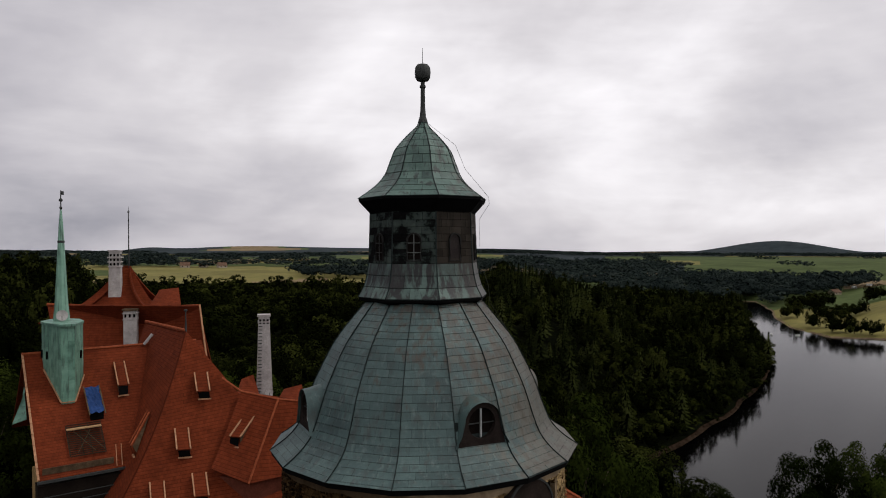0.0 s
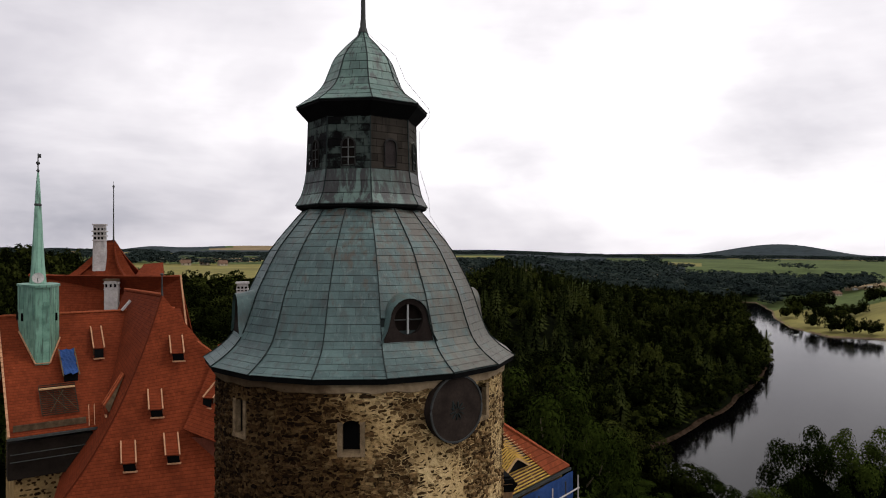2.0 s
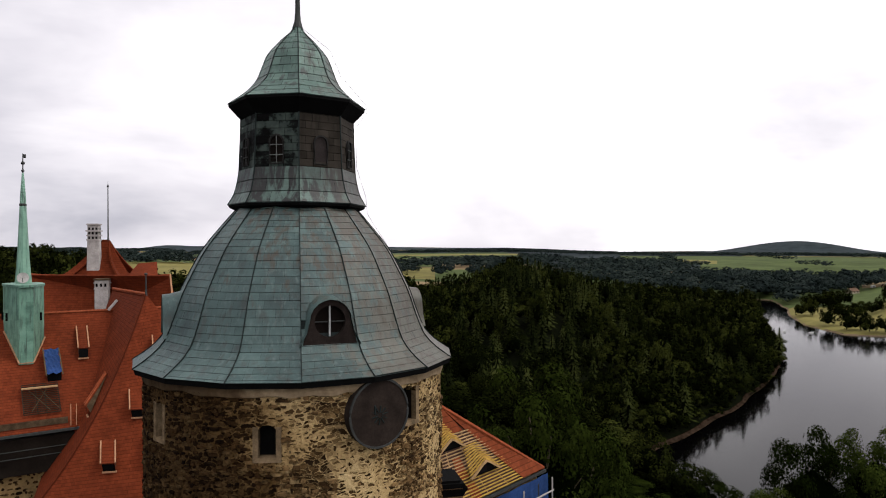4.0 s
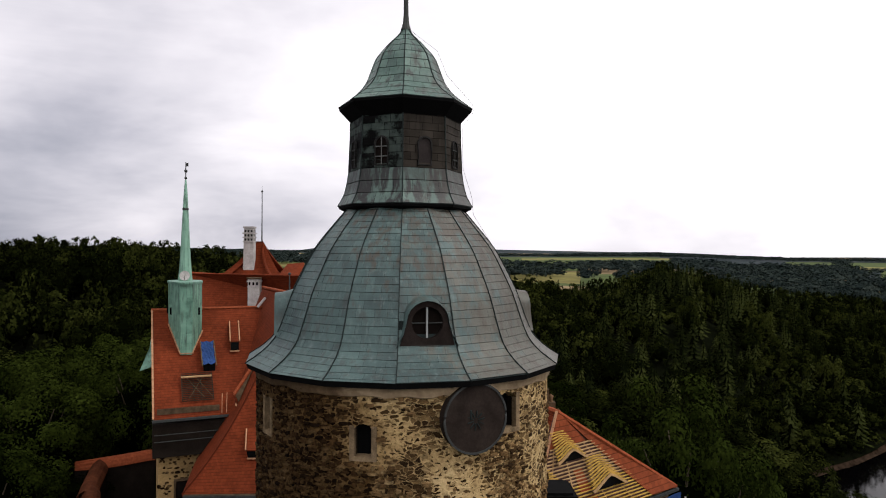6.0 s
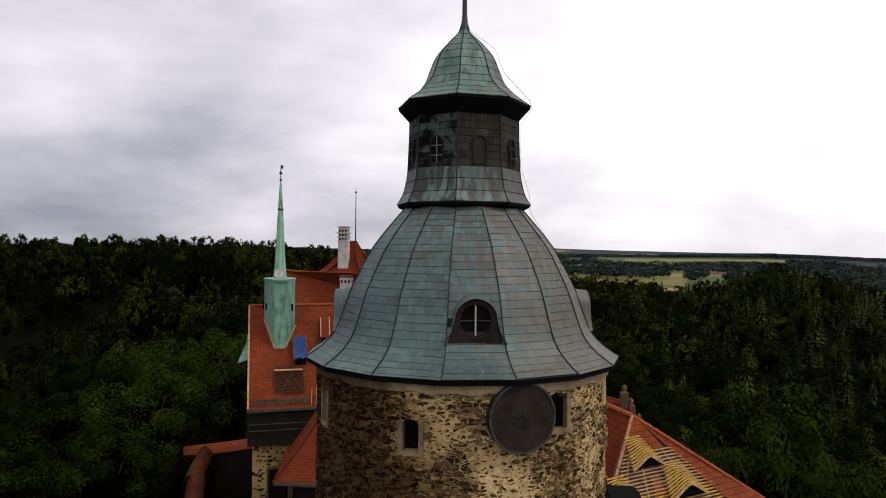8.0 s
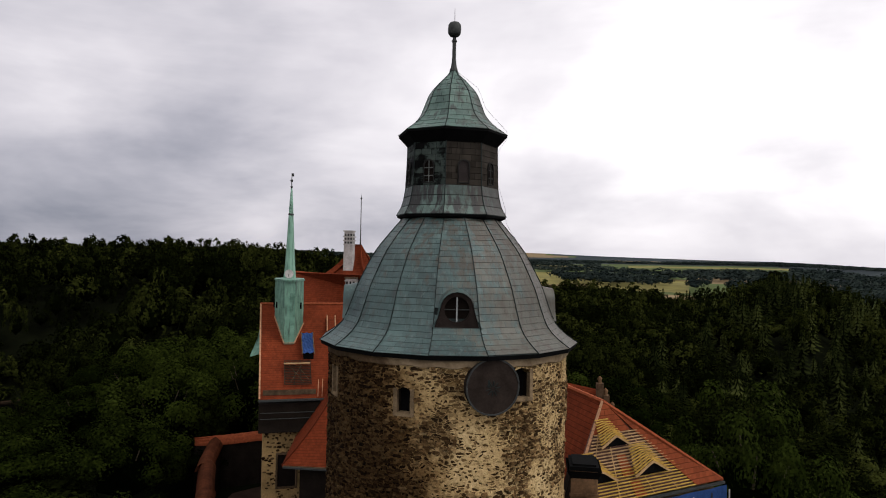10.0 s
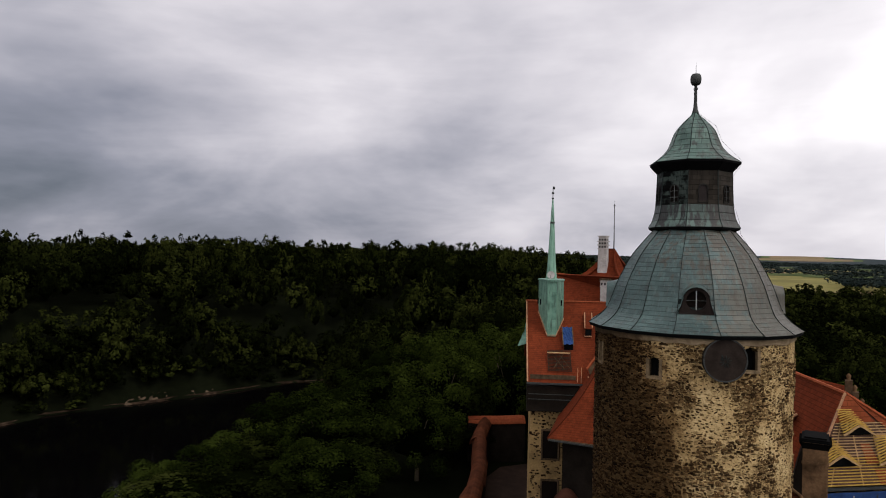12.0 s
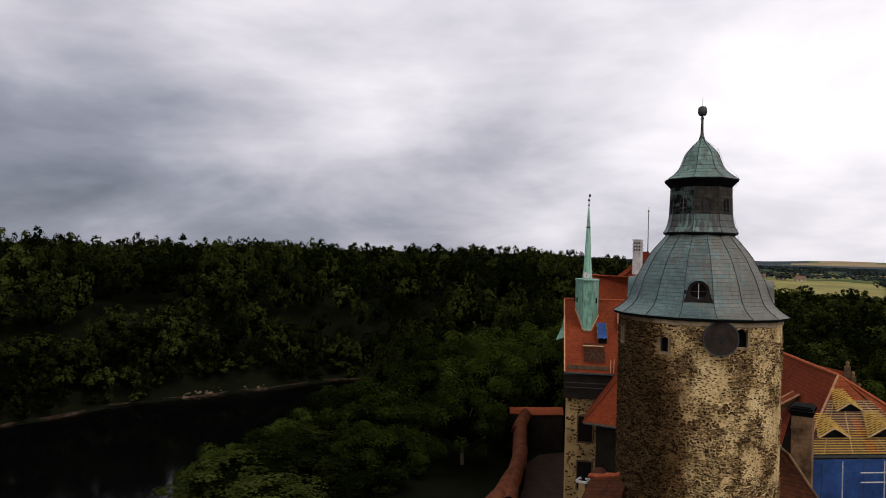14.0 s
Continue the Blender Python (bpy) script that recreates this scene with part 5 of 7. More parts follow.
cap = part("cap", lathe(CAP, 8, FRONT), M_SEAM, tower, "small bell-shaped copper cap")
clad(cap, CAP, 8, 11, M_CAP, (6, 7, 0, 1), 2, proud=0.02)
part("cap_soffit", lathe([(2.02, 34.02), (2.02, 33.95), (1.60, 33.50)], 8, FRONT), M_NEARBLACK, cap)
for prof, owner in ((CAP, cap), (BODY, lantern), (SKIRT, skirt)):
    for k in range(8):
        a = FRONT + 2 * math.pi * k / 8
        bm = bmesh.new()
        pts = [Vector((r * math.cos(a), r * math.sin(a), z)) for r, z in prof]
        out = Vector((math.cos(a), math.sin(a), 0.3)).normalized()
        part("corner_seam", add_swept(bm, [p + out * 0.02 for p in pts], 0.035), M_SEAM, owner)


M_FRAME = plain("dark_frame", (0.022, 0.021, 0.020), 0.7, 0.1, 0.4, 8.0)
M_SHUTTER = plain("grey_shutter", (0.026, 0.021, 0.020), 0.65, 0.0, 0.2, 3.0)
M_PALEIRON = plain("pale_glazing_bar", (0.12, 0.125, 0.12), 0.6, 0.0, 0.25, 6.0)


def lantern_window(k, zc=32.55, w=0.40, h=0.80):
    """An arched window on one side of the lantern, with frame and glazing bars."""
    m = Matrix.Rotation(FRONT + 2 * math.pi * (k + 0.5) / 8 + math.pi / 2, 4, "Z")
    y = -1.66 * math.cos(math.pi / 8) - 0.075
    arch = [(-w / 2, -h / 2), (-w / 2, h / 2 - w / 2)] + [(w / 2 * math.cos(t), h / 2 - w / 2 + w / 2 * math.sin(t)) for t in [math.pi - math.pi * q / 8 for q in range(1, 8)]] + [(w / 2, h / 2 - w / 2), (w / 2, -h / 2)]
    pane = bmesh.new()
    pane.faces.new([pane.verts.new(m @ Vector((x, y + 0.02, zc + z))) for x, z in arch])
    frame_bm = bmesh.new()
    add_swept(frame_bm, [m @ Vector((x, y, zc + z)) for x, z in arch], 0.05, 0.05, closed=True)
    win = part("lantern_window", frame_bm, M_FRAME, tower)
    part("pane", pane, M_GLASSDARK if k in (7, 6, 5) else M_SHUTTER if k == 0 else M_GLASSDARK, win)
    bars = bmesh.new()
    add_beam(bars, m @ Vector((0, y, zc - h / 2)), m @ Vector((0, y, zc + h / 2)), 0.025)
    for zz in (-0.16, 0.12):
        add_beam(bars, m @ Vector((-w / 2, y, zc + zz)), m @ Vector((w / 2, y, zc + zz)), 0.025)
    if k != 0:
        part("glazing_bars", bars, M_PALEIRON if k == 7 else M_IRON, win)


for k in range(8):
    lantern_window(k)

# rod and ball
part("finial_rod", lathe([(0.16, 36.42), (0.10, 36.62), (0.075, 36.9), (0.065, 37.75)], 10), M_IRON, tower)
part("finial_collar", lathe([(0.06, 37.48), (0.10, 37.52), (0.10, 37.56), (0.06, 37.6)], 10), M_IRON, tower)
part("finial_ball", lathe([(0.05, 37.68), (0.17, 37.72), (0.235, 37.82), (0.25, 37.98), (0.235, 38.13), (0.17, 38.22), (0.03, 38.26)], 20, smooth=True), M_IRON, tower, "dark metal finial ball")
part("lightning_rod", lathe([(0.012, 38.2), (0.006, 38.75)], 6), M_IRON, tower)
wire = bmesh.new()
wpts = [(0.12, -0.1, 36.4), (0.95, -0.35, 35.7), (1.25, -0.4, 34.95), (2.02, -0.3, 34.12), (2.06, -0.3, 33.9), (1.72, -0.3, 33.4), (1.74, -0.3, 32.2), (2.02, -0.3, 31.3), (2.06, -0.3, 30.8), (2.62, -0.4, 29.9), (3.2, -0.4, 28.95)]
part("lightning_wire", add_swept(wire, wpts, 0.009), M_IRON, tower)


# ---- the castle's west wing, its roofs and chimneys ----
WT = Vector((-23.0, 38.2, 24.45))                        # upper end of the west verge
WU, WV = Vector((0.922, 0.387, 0)), Vector((0.387, -0.922, -0.816))   # along the ridge; down the slope, per plan metre


def wing(a, d, lift=0.0):
    """A point of the wing's front slope: a along the ridge, d down the slope in plan metres."""
    n = WU.cross(WV).normalized()
    n = n if n.z > 0 else -n
    return WT + WU * a + WV * d + n * lift


west_wing = thing("castle_wing", "castle wing with a steep red tiled roof and eaves darkened like shade", "castle wing")
part("roof", roof_face(wing(0, 0), wing(13.5, 0), wing(13.5, 8.95), wing(0, 8.95), 0.12), M_TILE, west_wing, "steep red clay tile roof")
back = Vector((-0.387, 0.922, -0.816))
part("roof", roof_face(wing(13.5, 0), wing(0, 0), wing(0, 0) + back * 8.9, wing(13.5, 0) + back * 8.9, 0.1), M_TILE, west_wing)
part("ridge", ridge_run([wing(-0.1, 0, 0.05), wing(13.0, 0, 0.05)]), M_RIDGE, west_wing)
for i in range(24):
    part("verge_tile", beam(wing(-0.06, 8.95 * i / 24, 0.03), wing(-0.06, 8.95 * (i + 0.94) / 24, 0.04), 0.14, 0.10), M_VERGE, west_wing)
e0, e1 = wing(0.3, 8.3), wing(13.5, 8.3)
b0, b1 = e0 + Vector((-0.387, 0.922, 0)) * 6.0, e1 + Vector((-0.387, 0.922, 0)) * 14.5
ridge_mid = (wing(0.3, 0) + wing(0.3, 0)) / 2
part("wall", prism([(e0.x, e0.y), (e1.x, e1.y), (b1.x, b1.y), (b0.x, b0.y)], -3, 16.4), M_PLASTER, west_wing, "cream rendered rubble wall")
gab = bmesh.new()
gp = [wing(0.3, 8.4, -0.2), wing(0.3, 0.0, -0.2), wing(0.3, 0) + back * 2.5 + Vector((0, 0, -0.2))]
gab.faces.new([gab.verts.new(p) for p in gp] )
part("gable", gab, M_PLASTER, west_wing)
# eaves: boarding coloured dark for the overhang's shade, gutter and soffit
part("eaves_board", prism([(p.x, p.y) for p in (wing(-0.1, 8.9), wing(6.2, 8.9), wing(6.2, 7.6), wing(-0.1, 7.6))], 14.3, 16.75), M_DARKWALL, west_wing, "boarded eaves with shade in their dark colour")
part("gutter", beam(wing(-0.15, 9.08, 0.02), wing(5.3, 9.08, 0.02), 0.18, 0.16), M_IRON, west_wing)
part("guard_board", beam(wing(0.2, 8.55, 0.22), wing(4.6, 8.55, 0.22), 0.07, 0.42), M_BRICK, west_wing, "brown snow-guard board")
for dz in (-1.0, -1.5):
    part("rail", beam(wing(0.0, 9.1) + Vector((0, 0, dz)), wing(5.6, 9.1) + Vector((0, 0, dz)), 0.05), M_IRON, west_wing)
for a in (4.75, 5.1):
    part("post", beam(wing(a, 8.9, 0.1), wing(a + 0.12, 7.7, 0.5), 0.045), M_VERGE, west_wing, "pale leaning post")


def stone_patches(owner, count, seed, spot):
    """Dark stones that show where render has fallen off a wall."""
    g_ = random.Random(seed)
    for _ in range(count):
        p, along = spot(g_)
        bm_ = bmesh.new()
        w, h = g_.uniform(0.06, 0.20), g_.uniform(0.05, 0.12)
        m_ = Matrix.Translation(p) @ along
        ring = [bm_.verts.new(m_ @ Vector((w * math.cos(q) * g_.uniform(0.8, 1.1), -0.03, h * math.sin(q) * g_.uniform(0.8, 1.1)))) for q in [math.pi * 2 * k_ / 7 for k_ in range(7)]]
        ring2 = [bm_.verts.new(v_.co + m_.to_3x3() @ Vector((0, 0.08, 0))) for v_ in ring]
        for k_ in range(7):
            bm_.faces.new([ring[k_], ring[(k_ + 1) % 7], ring2[(k_ + 1) % 7], ring2[k_]])
        bm_.faces.new(ring)
        part("stone", bm_, M_STONE, owner)


wing_turn = Matrix.Rotation(math.atan2(0.387, 0.922), 4, "Z")


def wing_front(a, z, out=0.0):
    p = e0 + WU * (a - 0.3)
    return Vector((p.x, p.y, z)) + Vector((0.387, -0.922, 0)) * out


stone_patches(west_wing, 240, 5, lambda g_: (wing_front(0.35 + 3.4 * g_.random() ** 1.2, 14.2 - 13 * g_.random() ** 1.5, 0.0), wing_turn))
for a, z0, z1 in ((2.3, 9.6, 12.3), (2.3, 4.5, 7.4)):
    win = part("window", prism([(p.x, p.y) for p in (wing_front(a - 0.75, 0, 0.06), wing_front(a + 0.75, 0, 0.06), wing_front(a + 0.75, 0, -0.1), wing_front(a - 0.75, 0, -0.1))], z0, z1), M_GLASSDARK, west_wing, "dark window opening")
    bm = bmesh.new()
    for s in (-0.82, 0.82):
        add_beam(bm, wing_front(a + s, z0 - 0.1, 0.07), wing_front(a + s, z1 + 0.1, 0.07), 0.14)
    add_beam(bm, wing_front(a - 0.9, z1 + 0.08, 0.07), wing_front(a + 0.9, z1 + 0.08, 0.07), 0.16)
    add_beam(bm, wing_front(a - 0.9, z0 - 0.08, 0.09), wing_front(a + 0.9, z0 - 0.08, 0.09), 0.16)
    part("window_frame", bm, M_BRICK, win)


def shed_dormer(owner, top, bottom, width, along, mat=None, edge=None):
    """A narrow dormer: a flat tiled lid with pale edges over a dark opening and a pale sill."""
    top, bottom, along = Vector(top), Vector(bottom), Vector(along).normalized()
    drop = bottom - top
    n_ = along.cross(drop).normalized()
    n_ = n_ if n_.z > 0 else -n_
    lid0, lid1 = top + n_ * 0.06, bottom - drop * 0.20 + n_ * 0.50
    h = along * width / 2
    d_ = part("dormer", roof_face(lid0 - h, lid0 + h, lid1 + h, lid1 - h, 0.0, 0.08, 3, 2), mat or M_TILE, owner)
    for s in (-1, 1):
        part("edge_board", beam(lid0 + h * s * 1.05 + n_ * 0.04, lid1 + h * s * 1.05 + n_ * 0.04, 0.09, 0.1), edge or M_VERGE, d_, "" if edge else "pale edge board")
        cheek = bmesh.new()
        o = h * s * 0.92
        vs = [cheek.verts.new(p + o) for p in (lid0 - n_ * 0.05, lid1 - n_ * 0.05, lid1 - n_ * 0.50 + drop * 0.1)]
        cheek.faces.new(vs)
        part("cheek", cheek, M_BRICK, d_)
    face_ = bmesh.new()
    p = lid1 + drop * 0.03
    face_.faces.new([face_.verts.new(q) for q in (p - h * 0.9, p + h * 0.9, bottom + h * 0.9 + n_ * 0.05, bottom - h * 0.9 + n_ * 0.05)])
    part("opening", face_, M_NEARBLACK, d_)
    part("sill", beam(bottom - h * 1.05 + n_ * 0.08, bottom + h * 1.05 + n_ * 0.08, 0.12, 0.1), M_VERGE, d_, "pale sill")
    return d_


shed_dormer(west_wing, wing(6.5, 1.35), wing(6.25, 4.05), 0.72, WU)

# blue tarpaulin over an opening, and the lattice of a dormer being built
tarp = thing("tarpaulin", "creased blue tarpaulin tied over a roof opening", "tarpaulin")
bm = bmesh.new()
rows_ = []
for i in range(9):
    rows_.append([])
    for j in range(7):
        a, d = 3.62 + 0.98 * j / 6 + 0.04 * math.sin(i * 2.1), 3.25 + 2.1 * i / 8 + 0.05 * math.sin(j * 1.9)
        rows_[-1].append(bm.verts.new(wing(a, d, 0.30 + 0.25 * i / 8 + 0.045 * math.sin(i * 1.7 + j * 2.3))))
for i in range(8):
    for j in range(6):
        bm.faces.new([rows_[i][j], rows_[i + 1][j], rows_[i + 1][j + 1], rows_[i][j + 1]])
part("sheet", bm, M_TARP, tarp)
for a in (3.58, 4.64):
    part("batten", beam(wing(a, 3.2, 0.32), wing(a, 5.5, 0.58), 0.07), M_TIMBER, tarp)
part("cheek", prism([(p.x, p.y) for p in (wing(3.7, 5.4), wing(4.6, 5.4), wing(4.6, 4.9), wing(3.7, 4.9))], wing(4, 5.4).z - 0.2, wing(4, 5.4).z + 0.5), M_NEARBLACK, tarp)
lattice = thing("roof_scaffold", "weathered timber lattice on the tiled roof", "scaffold")
for i in range(16):
    d = 5.75 + 2.1 * i / 15
    part("slat", beam(wing(2.0, d, 0.14), wing(4.3, d, 0.16), 0.06), M_SLAT, lattice)
part("platform", beam(wing(1.95, 6.25, 0.5), wing(4.2, 6.25, 0.5), 0.3, 0.08), M_BATTEN_PALE, lattice, "pale plank platform")
for a, c in ((2.4, 3.6), (3.5, 2.5), (3.1, 4.2)):
    part("brace", beam(wing(a, 6.3, 0.35), wing(c, 7.7, 0.22), 0.03), M_TIMBER, lattice)
for a in (2.0, 2.85, 3.4, 4.25):
    part("upright", beam(wing(a, 5.8, 0.12), wing(a, 7.8, 0.12), 0.06), M_SLAT, lattice)

# copper turret with its spire, riding on the wing's ridge
TX, TY = -20.45, 38.75
turret = thing("spire_turret", "bright green copper roof turret with a slender spire", "turret", at=(TX, TY, 20))
TOP = 26.8
plan_ad = [(1.25, 0.2), (1.25, 1.25), (2.02, 3.93), (2.92, 3.93), (3.80, 1.95), (3.80, 0.2), (3.1, -0.9), (1.95, -0.9)]
plan_xy = [wing(a_, d_) for a_, d_ in plan_ad]
part("body", prism([(p.x, p.y) for p in plan_xy], 20.8, TOP), M_VERDIGRIS, turret)
for k in range(5):
    pa, pb = plan_xy[k], plan_xy[k + 1]
    pa, pb = Vector((pa.x, pa.y, 0)), Vector((pb.x, pb.y, 0))
    out = Vector(((pb - pa).y, -(pb - pa).x, 0)).normalized()
    strips = max(1, round((pb - pa).length / 0.42))
    for j in range(strips):
        g_ = random.Random(k * 31 + j)
        z1 = TOP - 0.02
        while z1 > 20.6:
            z0 = z1 - g_.uniform(0.7, 1.5)
            bm = bmesh.new()
            q0, q1 = pa.lerp(pb, (j + 0.035) / strips), pa.lerp(pb, (j + 0.965) / strips)
            o = out * g_.uniform(0.015, 0.03)
            vs = [bm.verts.new(q + o + Vector((0, 0, zz))) for q, zz in ((q0, z0 + 0.015), (q1, z0 + 0.015), (q1, z1), (q0, z1))]
            ws = [bm.verts.new(v.co - out * 0.05) for v in vs]
            bm.faces.new(vs)
            for i in range(4):
                bm.faces.new([vs[i], ws[i], ws[(i + 1) % 4], vs[(i + 1) % 4]])
            bmesh.ops.recalc_face_normals(bm, faces=bm.faces)
            part("copper_sheet", bm, M_VERDIGRIS, turret)
            z1 = z0
for (a0_, d0_), (a1_, d1_) in zip(plan_ad[1:4], plan_ad[2:5]):
    part("flashing", beam(wing(a0_ + (a0_ - 2.4) * 0.05, d0_ + 0.1, 0.06), wing(a1_ + (a1_ - 2.4) * 0.05, d1_ + 0.1, 0.06), 0.09, 0.06), M_VERGE, turret, "pale mortar flashing")
tph, tsides, TR = FRONT + 0.3, 10, 1.6
part("cornice", prism([(TX + (p.x - TX) * 1.07, TY + (p.y - TY) * 1.07) for p in plan_xy], TOP, TOP + 0.17), M_VERDIGRIS, turret)
part("spire", lathe([(0.60, 26.9), (0.48, 28.2), (0.38, 30.0), (0.27, 32.3), (0.16, 34.4), (0.07, 35.6)], 8, tph, centre=(TX, TY)), M_VERDIGRIS, turret, "slender green copper spire")
part("band", lathe([(0.235, 33.0), (0.26, 33.06), (0.26, 33.14), (0.22, 33.2)], 8, tph, centre=(TX, TY)), M_IRON, turret)
part("vane_rod", lathe([(0.05, 35.5), (0.035, 37.1)], 8, centre=(TX, TY)), M_IRON, turret)
for zc, rr in ((35.75, 0.12), (36.35, 0.15)):
    part("vane_ball", lathe([(0.02, zc - rr), (rr * 0.8, zc - rr * 0.6), (rr, zc), (rr * 0.8, zc + rr * 0.6), (0.02, zc + rr)], 12, centre=(TX, TY), smooth=True), M_IRON, turret)
part("vane", box(TX - 0.03, TX + 0.22, TY - 0.015, TY + 0.015, 36.75, 37.05), M_IRON, turret)
for k, u in ((0, 0.5), (1, 0.25), (3, 0.6)):
    pa, pb = plan_xy[k], plan_xy[k + 1]
    p = pa.lerp(pb, u)
    out = Vector(((pb - pa).y, -(pb - pa).x, 0)).normalized()
    part("slit", beam((p.x + out.x * 0.03, p.y + out.y * 0.03, 24.2), (p.x + out.x * 0.03, p.y + out.y * 0.03, 24.8), 0.26, 0.06), M_NEARBLACK, turret)


def dish(centre, facing, r):
    """A shallow white dish on a short arm."""
    d_ = thing("satellite_dish", "white round satellite dish", "dish", at=centre)
    q = Vector(facing).to_track_quat("Z", "Y").to_matrix().to_4x4()
    m_ = Matrix.Translation(centre) @ q
    bm_ = bmesh.new()
    rings_ = []
    for rr, zz in ((0.02 * r, -0.2 * r), (0.5 * r, -0.14 * r), (0.85 * r, -0.04 * r), (r, 0.02 * r), (r * 0.97, -0.05 * r), (0.5 * r, -0.22 * r)):
        rings_.append([bm_.verts.new(m_ @ Vector((rr * math.cos(2 * math.pi * k_ / 20), rr * math.sin(2 * math.pi * k_ / 20), zz))) for k_ in range(20)])
    for ra, rb in zip(rings_, rings_[1:]):
        for k_ in range(20):
            bm_.faces.new([ra[k_], ra[(k_ + 1) % 20], rb[(k_ + 1) % 20], rb[k_]])
    part("bowl", bm_, M_CHIMNEY, d_)
    part("arm", beam(m_ @ Vector((0, -r * 0.8, -0.1 * r)), m_ @ Vector((0, -0.2 * r, 0.7 * r)), 0.04), M_IRON, d_)
    part("bracket", beam(m_ @ Vector((0, 0, -0.2 * r)), m_ @ Vector((0, -0.5 * r, -0.9 * r)), 0.06), M_IRON, d_)
    return d_


dish((TX + 0.30, TY - 1.0, 27.42), (0.2, -1, 0.25), 0.42)
# small green side roof beyond the verge
part("side_roof", roof_face(wing(-0.1, 1.5, -0.5), wing(-0.1, 2.4, -0.7), wing(-1.0, 3.9, -1.9), wing(-0.1, 3.9, -1.5), 0, 0.1, 2, 2), M_VERDIGRIS, turret, "green copper side roof")

# second roof behind the wing, with the main ridge
mid_wing = thing("castle_wing", "castle wing with a long red tiled ridge behind", "castle wing")
RB = [Vector((-25.9, 54.6, 27.1)), Vector((-16.3, 53.2, 26.6)), Vector((-11.2, 48.6, 27.1))]
part("roof", roof_face(RB[0], RB[1], (-13.6, 45.6, 17), (-22.0, 46.2, 17), 0.15), M_TILE, mid_wing)
part("roof", roof_face(RB[1], RB[2], (-9.5, 44.0, 17), (-13.6, 45.6, 17), 0.15), M_TILE, mid_wing)
part("roof", roof_face(RB[2], RB[0], (-19.5, 63, 17), (-9.6, 54.5, 17), 0.15), M_TILE, mid_wing)
part("ridge", ridge_run(RB), M_RIDGE, mid_wing)
part("verge", beam(RB[2] + Vector((0.06, 0, 0.05)), (-9.5, 44.0, 17.1), 0.14, 0.12), M_VERGE, mid_wing)
part("wall", prism([(-22, 47), (-9.2, 44.5), (-9.8, 54), (-19, 61)], -3, 17.3), M_PLASTER, mid_wing, "cream rendered wall")

# tall pointed roof with the white chimney and its flagpole
point = thing("castle_tower_roof", "tall pointed red tiled roof with swept eaves", "roof")
A0, A1 = Vector((-20.9, 64.0, 30.6)), Vector((-20.0, 64.0, 30.6))
BASE = [(-27.6, 57.6, 25.0), (-14.9, 57.6, 25.0), (-14.9, 71, 25.0), (-27.6, 71, 25.0)]
part("roof", roof_face(A0, A1, BASE[1], BASE[0], 1.45, 0.16, 10, 4), M_TILE, point)
part("roof", roof_face(A1, A1, BASE[2], BASE[1], 1.45, 0.16, 10, 4), M_TILE, point)
part("roof", roof_face(A1, A0, BASE[3], BASE[2], 1.45, 0.16, 10, 4), M_TILE, point)
part("roof", roof_face(A0, A0, BASE[0], BASE[3], 1.45, 0.16, 10, 4), M_TILE, point)
part("wall", prism([(-26.3, 58.3), (-15.7, 58.3), (-15.7, 70.3), (-26.3, 70.3)], -3, 25.5), M_PLASTER, point)
part("flagpole", lathe([(0.10, 29.8), (0.06, 33), (0.05, 36.6)], 8, centre=(-20.15, 64)), M_IRON, point)
part("pole_knob", lathe([(0.02, 36.5), (0.14, 36.65), (0.02, 36.9), (0.01, 37.3)], 10, centre=(-20.15, 64)), M_IRON, point)
part("side_gable", roof_face((-16.6, 62, 27.9), (-14.6, 62, 28.1), (-14.0, 58.8, 26.4), (-17.2, 58.8, 26.4), 0, 0.15, 3, 2), M_TILE, point)


def chimney(x0, x1, y0, y1, z0, z1, label, bands=(), vents=True, taper=0.0, mat=None, cap_mat=None, over=0.1):
    """A rendered chimney stack with collars, smoke slots and a capping slab."""
    c = thing("chimney", label, "chimney", "chimneys of the castle", at=((x0 + x1) / 2, (y0 + y1) / 2, z0))
    bm_ = bmesh.new()
    lo = [bm_.verts.new(p) for p in ((x0 - taper, y0, z0), (x1 + taper, y0, z0), (x1 + taper, y1, z0), (x0 - taper, y1, z0))]
    hi = [bm_.verts.new(p) for p in ((x0, y0, z1), (x1, y0, z1), (x1, y1, z1), (x0, y1, z1))]
    for i in range(4):
        bm_.faces.new([lo[i], lo[(i + 1) % 4], hi[(i + 1) % 4], hi[i]])
    bm_.faces.new(hi); bm_.faces.new(lo[::-1])
    bmesh.ops.bevel(bm_, geom=bm_.edges[:], offset=0.02, segments=1, affect="EDGES")
    part("shaft", bm_, mat or M_CHIMNEY, c)
    for z_, o, h_ in bands:
        part("collar", box(x0 - o, x1 + o, y0 - o, y1 + o, z_, z_ + h_), mat or M_CHIMNEY, c)
    part("cap", box(x0 - over, x1 + over, y0 - over, y1 + over, z1 + 0.002, z1 + 0.16), cap_mat or M_BRICK, c)
    if vents:
        k_ = 3
        for i in range(k_):
            xc = x0 + (x1 - x0) * (i + 0.5) / k_
            part("smoke_slot", box(xc - 0.09, xc + 0.09, y0 - 0.012, y0 + 0.05, z1 - 0.62, z1 - 0.22), M_NEARBLACK, c)
    return c


